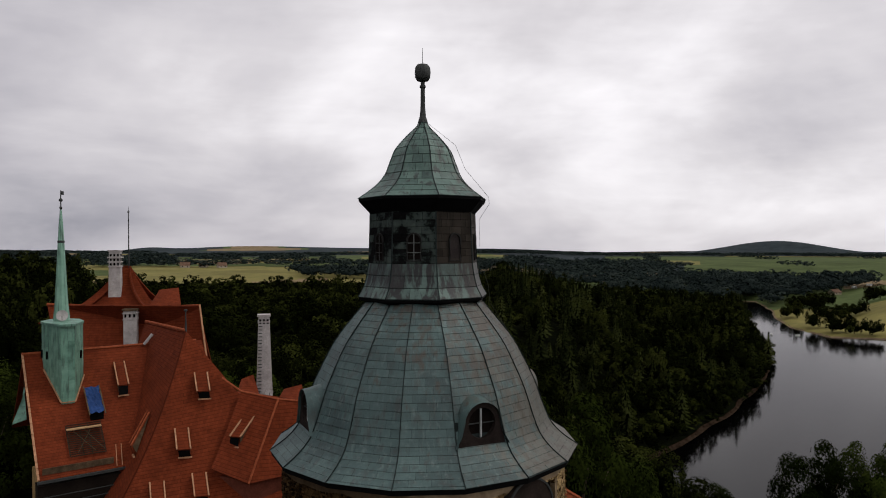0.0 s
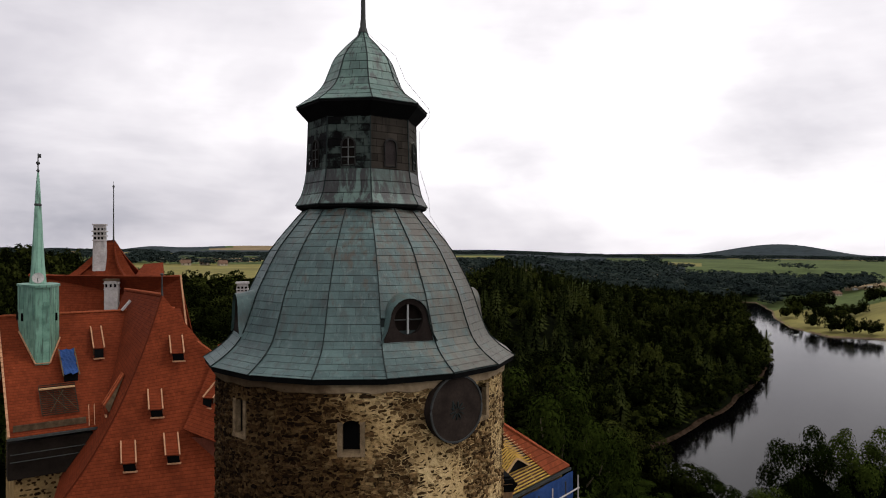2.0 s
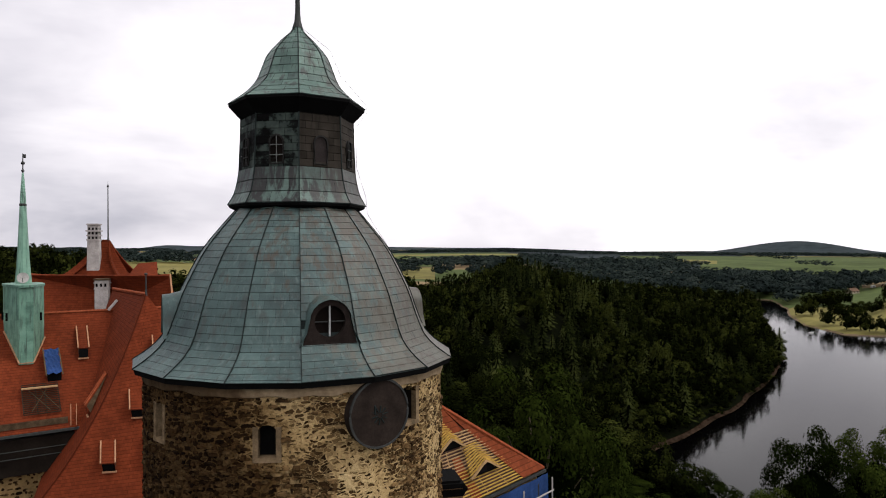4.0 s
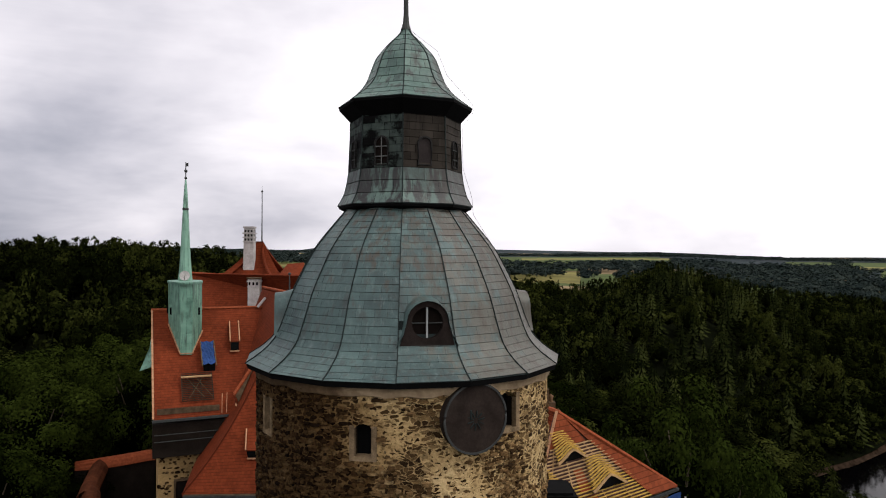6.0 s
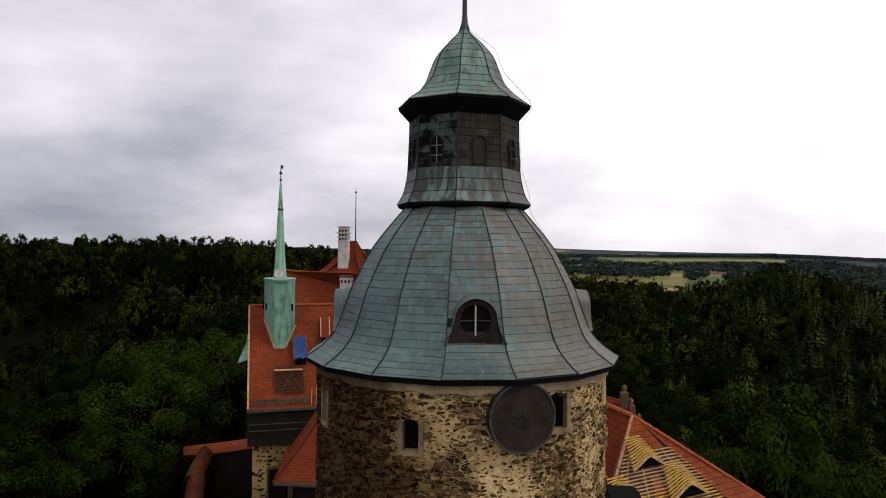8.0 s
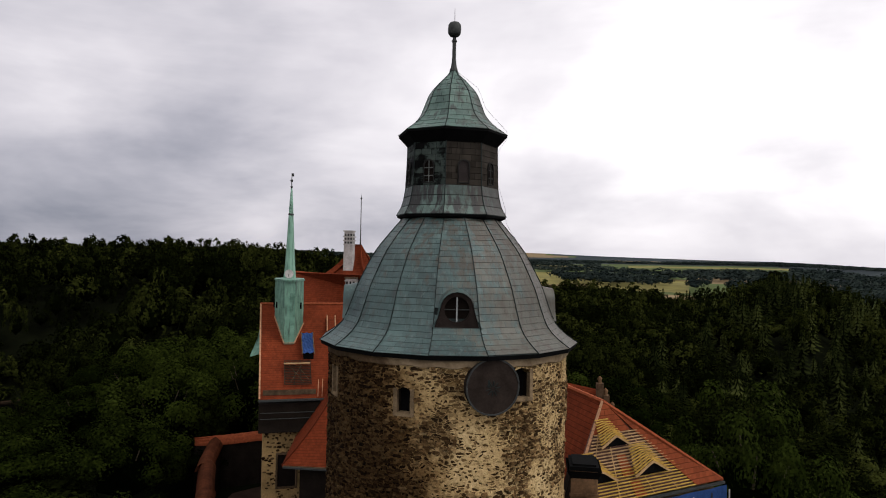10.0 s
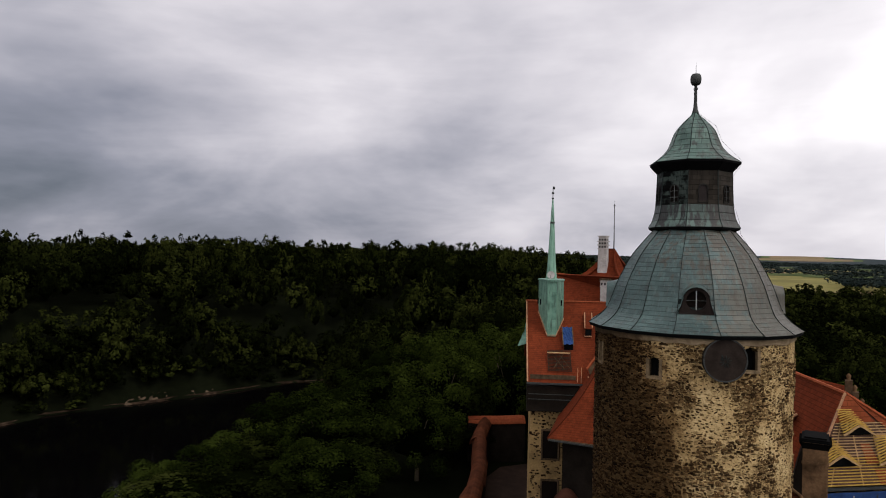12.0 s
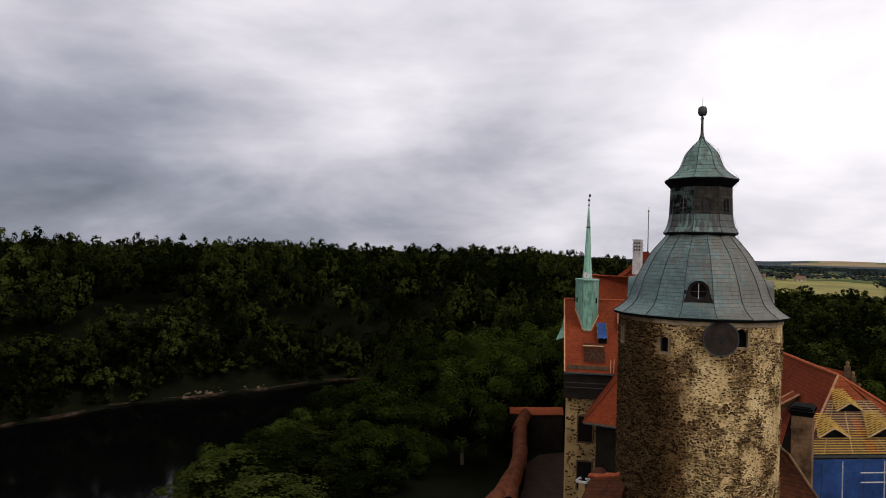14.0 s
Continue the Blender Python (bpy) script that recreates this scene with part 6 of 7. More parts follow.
chimney(-18.15, -17.0, 50.1, 51.2, 18, 26.6, "white rendered chimney with smoke slots and a tiled cap", ((25.75, 0.05, 0.1), (26.3, 0.07, 0.12)))
far_ch = chimney(-21.85, -20.75, 62.2, 63.3, 26, 32.2, "tall white chimney with stepped collars and smoke slots", ((30.48, 0.10, 0.14), (30.98, 0.13, 0.14), (31.48, 0.16, 0.14)), False, 0.12, None, M_CHIMNEY)
for z_ in (30.66, 31.16, 31.66):
    for q in range(3):
        xc = -21.85 + 1.1 * (q + 0.5) / 3
        part("smoke_slot", box(xc - 0.10, xc + 0.10, 62.17, 62.24, z_, z_ + 0.26), M_NEARBLACK, far_ch)
    for q in range(2):
        yc = 62.2 + 1.1 * (q + 0.5) / 2
        part("smoke_slot", box(-20.80, -20.72, yc - 0.12, yc + 0.12, z_, z_ + 0.26), M_NEARBLACK, far_ch)
ladder_ch = chimney(-5.60, -4.70, 39.6, 40.5, 17, 26.7, "tall white chimney with climbing irons up its side", ((26.2, 0.06, 0.1),), True, 0.33, None, M_CHIMNEY)
for i in range(26):
    s = 1 - i / 30
    part("climbing_iron", box(-5.55 - 0.30 * s * 0.8, -5.25 - 0.2 * s, 39.53, 39.6, 18.6 + 0.29 * i, 18.66 + 0.29 * i), M_IRON, ladder_ch)
dish((-4.75, 39.1, 20.35), (0.1, -1, 0.3), 0.33)

# the great hipped roof
hall = thing("castle_hall", "castle hall under a great swept red tiled hip roof", "castle hall")
F0 = Vector((-11.05, 36.45, 26.1))
FB = Vector((-15.3, 44.8, 26.1))
HL, HR = Vector((-16.3, 26.7, 12.9)), Vector((1.6, 27.6, 12.9))
KNEE = Vector((-6.7, 33.1, 21.6))
steps_ = [q / 16 for q in range(17)]
HM = Vector((-13.15, 30.6, 18.3))                        # the hip swings outwards below this point
hip = [(F0 * (1 - s) ** 2 + (HM * 2 - (F0 + HL) / 2) * 2 * s * (1 - s) + HL * s * s) for s in steps_]
right_edge = [F0.lerp(HR, s) - Vector((0, -0.3, 0.45)) * (4 * s * (1 - s)) for s in steps_]
part("roof", roof_between(hip, right_edge, 0.18, 10), M_TILE, hall, "great south slope of red tiles")
BACKEDGE = [FB.lerp(Vector((-17.8, 37.6, 15.0)), s) for s in steps_]
part("roof", roof_between(BACKEDGE, hip, 0.18, 10), M_TILE, hall)
part("roof", roof_face(F0, FB, (-5, 46, 15), (-3.5, 36, 15), 0.2, 0.18, 10, 6), M_TILE, hall)
part("ridge", ridge_run([FB, F0]), M_RIDGE, hall)
part("ridge", ridge_run([p + Vector((0, 0, 0.0)) for p in hip], 0.06), M_TILE, hall)
# the wall's dark colour holds the shade under the overhang
part("wall", prism([(-15.2, 27.7), (-2, 27.9), (-4, 40), (-16.5, 38)], -3, 13.2), M_DARKWALL, hall, "rendered wall coloured dark for the shade below the eaves")
part("eaves_board", beam((-16.2, 26.75, 12.75), (-2, 26.95, 12.75), 0.16, 0.2), M_BRICK, hall)
part("gutter", beam((-16.2, 26.62, 12.72), (-2, 26.82, 12.72), 0.13), M_IRON, hall)
part("finial", lathe([(0.10, 25.95), (0.07, 26.4), (0.04, 27.6)], 8, centre=(F0.x, F0.y)), M_IRON, hall)
part("finial_knob", lathe([(0.02, 27.55), (0.13, 27.62), (0.14, 27.7), (0.02, 27.78)], 10, centre=(F0.x, F0.y)), M_IRON, hall)


def hall_slope(x, z):
    """A point on the great south slope."""
    s = (26.1 - z) / 13.2
    return Vector((x, 36.45 - 9.65 * s, z))


for x, z in ((-9.55, 23.1), (-10.65, 19.6), (-12.0, 16.6), (-9.3, 16.9)):
    shed_dormer(hall, hall_slope(x - 0.2, z) + Vector((0, 0, 0.0)), hall_slope(x + 0.18, z - 1.75) + Vector((0, 0, 0)), 0.86, (1, 0, 0))
side_top, side_low = hip[6].lerp(BACKEDGE[6], 0.22), hip[9].lerp(BACKEDGE[9], 0.16)
shed_dormer(hall, side_top, side_low, 0.7, (-0.3, 1, 0), None, M_RIDGE)
part("skylight", beam((-14.9, 41.3, 24.5), (-14.3, 41.7, 25.3), 0.12, 0.2), M_CHIMNEY, hall, "open white skylight sash")

# lower bay roof between the hall and the tower
bay = thing("castle_bay", "lower castle bay with a red tiled polygonal roof", "castle bay")
E0, E1, E2 = Vector((-6.8, 33.2, 21.75)), Vector((-4.1, 31.6, 21.35)), Vector((-0.6, 31.2, 20.9))
C0, C1, C2 = Vector((-8.7, 29.6, 17.2)), Vector((-6.15, 28.3, 16.35)), Vector((-1.6, 29.6, 16.6))
part("roof", roof_face(E0, E1, C1, C0, 0.1, 0.16, 8, 4), M_TILE, bay)
part("roof", roof_face(E1, E2, C2, C1, 0.1, 0.16, 8, 4), M_TILE, bay)
part("ridge", ridge_run([E0 - Vector((1.4, -0.9, -0.9)), E0, E1, E2], 0.09), M_RIDGE, bay)
part("ridge", ridge_run([E1, C1], 0.09), M_RIDGE, bay)
part("roof", roof_face(E2, E0, (-7, 38, 17), (-1, 38, 17), 0, 0.16, 4, 3), M_TILE, bay)
part("wall", prism([(-8.5, 30.1), (-6.1, 28.8), (-1.8, 30.0), (-1.5, 37), (-8, 37)], -3, 16.5), M_REDWALL, bay, "shaded red rendered wall")
shed_dormer(bay, (-5.9, 32.1, 20.4), (-7.2, 30.5, 18.3), 0.8, (-0.85, 0.5, 0.0))
part("small_gable", roof_face((-6.9, 37, 22.0), (-6.0, 37, 22.3), (-5.4, 34.5, 20.9), (-7.2, 34.5, 21.3), 0, 0.1, 2, 2), M_TILE, bay)
part("small_gable", roof_face((-3.6, 36, 21.2), (-2.2, 36, 21.5), (-2.0, 33.5, 20.6), (-4.3, 33.5, 20.6), 0, 0.1, 2, 2), M_TILE, bay)


# ---- the east house: roof being relaid ----
east = thing("east_house", "house with a tiled roof half stripped to battens", "house")
H = Vector((6.65, 11.2, 22.2))
RBK = Vector((1.4, 22.0, 22.4))
P = Vector((13.55, 15.0, 17.45))
S = Vector((4.9, 8.3, 17.45))
HB = Vector((-3.0, 19.5, 11.0))
part("roof", roof_face(RBK, H, (3.2, 6.6, 13.0), (-2.6, 19.2, 13.0), 0.1, 0.16), M_TILE, east, "red tiled slope facing the tower")
part("underlay", roof_face(H, H, P, S, 0.12, 0.14, 10, 6), M_UNDERLAY, east, "bare roof underlay")
part("roof", roof_face(RBK, H, P, (10.5, 25, 17.4), 0.1, 0.16), M_TILE, east)
part("ridge", ridge_run([RBK, H, P]), M_RIDGE, east)
for i in range(14):
    part("hip_tile", beam(H.lerp(S, i / 14) + Vector((-0.03, -0.12, 0.06)), H.lerp(S, (i + 0.93) / 14) + Vector((-0.03, -0.12, 0.06)), 0.10, 0.10), M_VERGE, east)
fn = (P - H).cross(S - H).normalized()
fn = fn if fn.z > 0 else -fn


def slope(u, d, lift=0.0):
    """A point on the batten slope: d from the top (0) to the eaves (1), u from the west hip (0) to the east hip (1)."""
    return H.lerp(S, d).lerp(H.lerp(P, d), u) + fn * (lift - 0.12 * 4 * d * (1 - d))


# tiles already laid along the east hip and in two strips
part("new_tiles", roof_face(slope(0.72, 0.02, 0.10), slope(1.0, 0.02, 0.10), slope(1.0, 1.0, 0.16), slope(0.80, 1.0, 0.16), 0.1, 0.06, 10, 3), M_TILE_NEW, east, "freshly laid orange tiles")
part("new_tiles", roof_face(slope(0.0, 0.02, 0.10), slope(0.74, 0.02, 0.10), slope(0.74, 0.32, 0.12), slope(0.0, 0.32, 0.12), 0.0, 0.05, 3, 2), M_TILE_NEW, east)
part("new_tiles", roof_face(slope(0.36, 0.55, 0.10), slope(0.45, 0.55, 0.10), slope(0.45, 0.78, 0.12), slope(0.36, 0.78, 0.12), 0.0, 0.05, 3, 2), M_TILE_NEW, east)
part("new_tiles", roof_face(slope(0.40, 0.82, 0.10), slope(0.47, 0.82, 0.10), slope(0.47, 1.0, 0.12), slope(0.40, 1.0, 0.12), 0.0, 0.05, 3, 2), M_TILE_NEW, east)
for i in range(22):
    d = 0.33 + 0.66 * i / 21
    part("batten", beam(slope(0.03, d, 0.12), slope(0.84, d, 0.12), 0.07, 0.045), M_BATTEN_PALE if i < 12 else M_BATTEN, east)
for u in (0.12, 0.30, 0.52, 0.68):
    part("counter_batten", beam(slope(u, 0.34, 0.08), slope(u, 1.0, 0.08), 0.05, 0.03), M_BATTEN_PALE, east)


def eyebrow(u, d, w, h, deep):
    """An eyebrow dormer in bare battens: bars that bow over a low dark opening."""
    along = (P - S).normalized()
    up = (H - (S + P) / 2).normalized()
    base = slope(u, d, 0.10)

    def bow(x):
        return 0.55 * (1 - abs(x)) + 0.45 * (0.5 + 0.5 * math.cos(math.pi * x))

    face_ = bmesh.new()
    arc = []
    for q in range(11):
        x = -1 + 0.2 * q
        arc.append(base + along * (x * w / 2) + Vector((0, 0, 1)) * (h * bow(x)) + fn * 0.25)
    lowpts = [base + along * ((-1 + 0.2 * q) * w / 2) + fn * 0.12 for q in range(11)]
    face_.faces.new([face_.verts.new(p) for p in lowpts + arc[::-1]])
    lid = part("eyebrow_dormer", swept(arc, 0.09, 0.09), M_BATTEN_PALE, east, "eyebrow dormer framed in yellow battens")
    part("opening", face_, M_NEARBLACK, lid)
    for i in range(11):
        s = i / 10
        bar = bmesh.new()
        line = []
        for q in range(11):
            x = -1 + 0.2 * q
            hh = h * bow(x) * (1 - s) + 0.02
            ww = w / 2 * (1 - 0.55 * s)
            line.append(base + along * (x * ww) + up * (deep * s) + Vector((0, 0, 1)) * hh + fn * (0.26 - 0.12 * s))
        part("batten", add_swept(bar, line, 0.065, 0.045), M_BATTEN, lid)


eyebrow(0.34, 0.46, 2.0, 0.50, 1.5)
eyebrow(0.57, 0.79, 2.5, 0.60, 1.7)
eyebrow(0.16, 0.79, 2.2, 0.55, 1.6)
shed_dormer(east, (4.05, 14.0, 20.25), (2.75, 13.6, 18.75), 1.0, RBK - H)
# tarpaulined wall below the eaves
wall_dir = (P - S).normalized()
part("wall", prism([(S.x + 0.5, S.y + 0.5), (P.x - 0.4, P.y - 0.1), (9.5, 24.5), (-2, 18.5), (3.0, 7.6)], -3, 17.0), M_PLASTER, east, "rendered house wall")
sheet = thing("tarpaulin", "blue tarpaulin hung over the house wall below the eaves", "tarpaulin")
bm = bmesh.new()
rows_ = []
for i in range(10):
    rows_.append([])
    for j in range(25):
        p = S.lerp(P, j / 24) + Vector((0.25, -0.15, -0.25))
        p.z -= 5.2 * i / 9
        rows_[-1].append(bm.verts.new(p + Vector((0.55, -0.8, 0)) * (0.035 * math.sin(j * 1.3 + i * 0.15) + 0.01 * math.sin(i * 1.2 + j))))
for i in range(9):
    for j in range(24):
        bm.faces.new([rows_[i][j], rows_[i + 1][j], rows_[i + 1][j + 1], rows_[i][j + 1]])
part("sheet", bm, M_TARP, sheet)
scaf = thing("scaffold", "pale scaffold poles and rails in front of the tarpaulin", "scaffold")
for j in range(8):
    p = S.lerp(P, 0.06 + 0.9 * j / 7) + Vector((0.5, -0.75, -0.2))
    part("pole", beam(p, p - Vector((0, 0, 8)), 0.06), M_CHIMNEY if j % 2 else M_IRON, scaf)
for dz in (0.9, 1.5, 3.2):
    part("rail", beam(S.lerp(P, 0.3) + Vector((0.5, -0.8, -dz)), S.lerp(P, 0.97) + Vector((0.5, -0.8, -dz)), 0.06), M_CHIMNEY, scaf)
part("gutter", beam(S + Vector((0, -0.1, -0.12)), P + Vector((0.1, -0.1, -0.12)), 0.14), M_IRON, east)
# stepped gable with stone knobs behind the ridge
gable = thing("stepped_gable", "dark stepped gable with small stone knobs", "gable")
for i, (x, zt) in enumerate(((7.0, 22.1), (7.35, 21.4), (7.75, 20.6), (8.15, 19.9))):
    part("step", box(x - 0.2, x + 0.22, 16.8, 17.3, 15, zt), M_BRICK, gable)
    part("knob", lathe([(0.14, zt), (0.1, zt + 0.12), (0.16, zt + 0.28), (0.03, zt + 0.42)], 10, centre=(x, 17.05), smooth=True), M_OLDBRICK, gable)
part("roof", roof_face((4.5, 18.5, 21.9), (7.4, 17.2, 21.6), (7.4, 14.5, 18.5), (4.5, 15.5, 18.5), 0, 0.15, 4, 3), M_TILE, gable)

# brick chimney by the tower
stack = chimney(4.65, 5.70, 2.2, 3.7, 14.5, 21.30, "sooty brick chimney with a black capping slab", ((20.3, 0.03, 0.12),), False, 0.0, M_OLDBRICK, M_NEARBLACK, 0.04)
bm = bmesh.new()
wedge = [(4.66, 21.2), (4.66, 14.5), (3.1, 14.5)]
va = [bm.verts.new((x, 2.2, z)) for x, z in wedge]; vb = [bm.verts.new((x, 3.7, z)) for x, z in wedge]
for i in range(3):
    bm.faces.new([va[i], va[(i + 1) % 3], vb[(i + 1) % 3], vb[i]])
bm.faces.new(va); bm.faces.new(vb[::-1])
part("buttress", bm, M_DARKWALL, stack)
bm = bmesh.new()
rings = [[bm.verts.new((x, y, z)) for x, y in ((4.65 - o, 2.2 - o), (5.70 + o, 2.2 - o), (5.70 + o, 3.7 + o), (4.65 - o, 3.7 + o))] for o, z in ((0.01, 21.0), (0.05, 21.12), (0.15, 21.31))]
for lo_, hi_ in zip(rings, rings[1:]):
    for i in range(4):
        bm.faces.new([lo_[i], lo_[(i + 1) % 4], hi_[(i + 1) % 4], hi_[i]])
part("flared_cap", bm, M_NEARBLACK, stack, "black flared chimney head")
part("flue_rim", box(4.72, 5.63, 2.27, 3.63, 21.462, 21.54), M_NEARBLACK, stack)

# low roofs at the tower's foot
lean = thing("lean_to", "low lean-to with old brown tiles against the tower", "lean-to")
part("roof", roof_face((2.6, 2.8, 19.7), (4.6, 1.6, 18.9), (8.2, -1.2, 14.6), (3.6, -2.6, 14.6), 0.05, 0.14, 6, 4), M_TILE_OLD, lean, "old brown tiled slope")
part("ridge", ridge_run([(2.9, 2.9, 19.75), (4.6, 1.7, 18.95), (8.2, -1.1, 14.7)], 0.08), M_OLDBRICK, lean, "weathered mortared ridge")
part("wall", prism([(3.8, -2.4), (7.9, -1.1), (6, 3), (3.5, 3)], -3, 14.7), M_DARKWALL, lean)
porch = thing("porch_roof", "small old tiled roof with orange ridge tiles by the tower", "porch")
part("roof", roof_face((-5.4, -1.8, 16.7), (-3.0, -2.6, 17.5), (-3.2, -5.2, 15.0), (-5.8, -4.4, 14.6), 0, 0.14, 4, 3), M_TILE_OLD, porch)
g = random.Random(77)
for i in range(7):
    p0, p1 = Vector((-5.5, -1.8, 16.75)), Vector((-2.9, -2.6, 17.55))
    lift_ = Vector((0, 0, g.uniform(-0.04, 0.05)))
    part("ridge_tile", ridge_run([p0.lerp(p1, i / 7) + lift_, p0.lerp(p1, (i + 0.96) / 7) + lift_], 0.12 + g.uniform(0, 0.05)), M_RIDGE, porch)
part("wall", prism([(-5.4, -2), (-3.4, -2.8), (-3.6, -4.6), (-5.6, -4)], -3, 14.8), M_DARKWALL, porch)
# a pale pier with a white tray on its head beside the porch
pier = thing("wall_pier", "slim stained stone pier with a white metal tray on top", "pier")
part("shaft", prism([(-6.15, -1.85), (-5.75, -1.85), (-5.7, -1.45), (-6.1, -1.45)], -3, 16.3), M_PLASTER, pier)
for x0, x1, y0, y1 in ((-6.28, -6.21, -2.0, -1.3), (-5.67, -5.60, -2.0, -1.3), (-6.21, -5.67, -2.0, -1.93), (-6.21, -5.67, -1.37, -1.3)):
    part("tray_rim", box(x0, x1, y0, y1, 16.3, 16.44), M_CHIMNEY, pier, "white metal rim")
part("tray_floor", box(-6.20, -5.68, -1.92, -1.38, 16.3, 16.34), M_NEARBLACK, pier)
part("fitting", lathe([(0.08, 16.34), (0.14, 16.6), (0.07, 16.85), (0.10, 17.0), (0.02, 17.15)], 10, centre=(-5.95, -1.6), smooth=True), M_NEARBLACK, pier, "dark fitting standing in the tray")

# yard and its walls
bm = bmesh.new()
bm.faces.new([bm.verts.new((x, y, 0.35)) for x, y in ((-28, 60), (-32.6, 54), (-32.4, 48), (-30.2, 41), (-27.2, 33), (-24.4, 24), (-21.2, 15), (-18.4, 7), (-4, -4), (-8, 20), (-16, 30), (-20, 40), (-24, 56))])
solid("pavement", bm, M_YARD, "paved castle yard between the walls", "yard", "", "structure")
curtain = thing("curtain_wall", "curved castle wall with an orange tiled coping", "wall")
pts = [Vector(p) for p in ((-31.5, 59.7, 0), (-36.0, 56.4, 0), (-34.4, 51.0, 0), (-31.0, 44.0, 0), (-28.4, 36.0, 0), (-27.0, 28.9, 0), (-26.4, 23.6, 0), (-26.0, 16.4, 0))]
tops = [5.7, 5.7, 4.9, 4.0, 3.1, 2.5, 2.0, 1.3]
def curve_at(i, t):
    """A smooth line through the wall's corners, with the height of its top."""
    ks = (0, 0, 1, 1) if i == 0 else (max(i - 1, 1), i, i + 1, min(i + 2, len(pts) - 1))
    q = [Vector((*pts[k_].xy, tops[k_])) for k_ in ks]
    return 0.5 * (2 * q[1] + (q[2] - q[0]) * t + (2 * q[0] - 5 * q[1] + 4 * q[2] - q[3]) * t * t + (3 * q[1] - 3 * q[0] - q[2] + q[3]) * t * t * t)


line = [curve_at(i, k_ / 6) for i in range(len(pts) - 1) for k_ in range(6)] + [curve_at(len(pts) - 2, 1.0)]
g = random.Random(41)
shake = [(g.uniform(-0.04, 0.04), g.uniform(-0.05, 0.05)) for _ in line]
sides = []
for j, p in enumerate(line):
    d_ = (line[min(j + 1, len(line) - 1)] - line[max(j - 1, 0)]).xy.normalized()
    sides.append(Vector((-d_.y, d_.x, 0)))
section = ((-0.95, -0.25), (-0.9, 0.0), (-0.65, 0.42), (-0.3, 0.68), (0.0, 0.75), (0.3, 0.68), (0.65, 0.42), (0.9, 0.0), (0.95, -0.25))
for i in range(len(pts) - 1):
    body_, cop_ = bmesh.new(), bmesh.new()
    rows_b, rows_c = [], []
    for j in range(i * 6, i * 6 + 7):
        p, sd = line[j], sides[j]
        rows_b.append([body_.verts.new((p.x + sd.x * o, p.y + sd.y * o, z)) for o, z in ((-0.7, -6), (-0.7, p.z), (0.7, p.z), (0.7, -6))])
        rows_c.append([cop_.verts.new((p.x + sd.x * (o + shake[j][0]), p.y + sd.y * (o + shake[j][0]), p.z + z + shake[j][1])) for o, z in section])
    for rows_, bm_ in ((rows_b, body_), (rows_c, cop_)):
        for ra, rb in zip(rows_, rows_[1:]):
            for k_ in range(len(ra) - 1):
                bm_.faces.new([ra[k_], ra[k_ + 1], rb[k_ + 1], rb[k_]])
    part("wall", body_, M_DARKWALL, curtain)
    part("coping", cop_, M_RIDGE if i < 1 else M_COPING, curtain, "orange tiled coping" if i < 1 else "brown-red rounded coping")
part("pier", box(-28.6, -27.6, 59.6, 60.8, -3, 7.4), M_RIDGE, curtain)

# yard side of the hall: oriel, dark openings and clutter below the eaves
oriel = thing("oriel", "rounded brown rendered oriel below the hall eaves", "oriel")
part("body", lathe([(1.7, -2), (1.7, 5.4), (1.55, 6.6), (1.05, 7.6), (0.5, 8.2), (0.1, 8.4)], 18, 0.2, centre=(-14.6, 27.4), smooth=True), M_ORIEL, oriel)
for z0 in (1.5, 4.6):
    part("opening", box(-13.2, -11.9, 27.55, 27.75, z0, z0 + 2.2), M_NEARBLACK, oriel)
    part("sill", box(-13.4, -11.7, 27.45, 27.7, z0 - 0.2, z0 - 0.03), M_PLASTER, oriel)
for z0, z1 in ((3.2, 3.35), (1.6, 1.72)):
    part("balcony_slab", box(-12.6, -9.6, 26.2, 27.6, z0, z1), M_TIMBER, oriel)

# ---- trees round the castle ----
def limb(bm_, a, b_, r0, r1):
    a, b_ = Vector(a), Vector(b_)
    q = (b_ - a).to_track_quat("Z", "Y").to_matrix().to_4x4()
    m_ = Matrix.Translation(a) @ q
    ra = [bm_.verts.new(m_ @ Vector((r0 * math.cos(k_ * math.pi / 3.5), r0 * math.sin(k_ * math.pi / 3.5), 0))) for k_ in range(7)]
    rb = [bm_.verts.new(m_ @ Vector((r1 * math.cos(k_ * math.pi / 3.5), r1 * math.sin(k_ * math.pi / 3.5), (b_ - a).length))) for k_ in range(7)]
    for k_ in range(7):
        bm_.faces.new([ra[k_], ra[(k_ + 1) % 7], rb[(k_ + 1) % 7], rb[k_]])


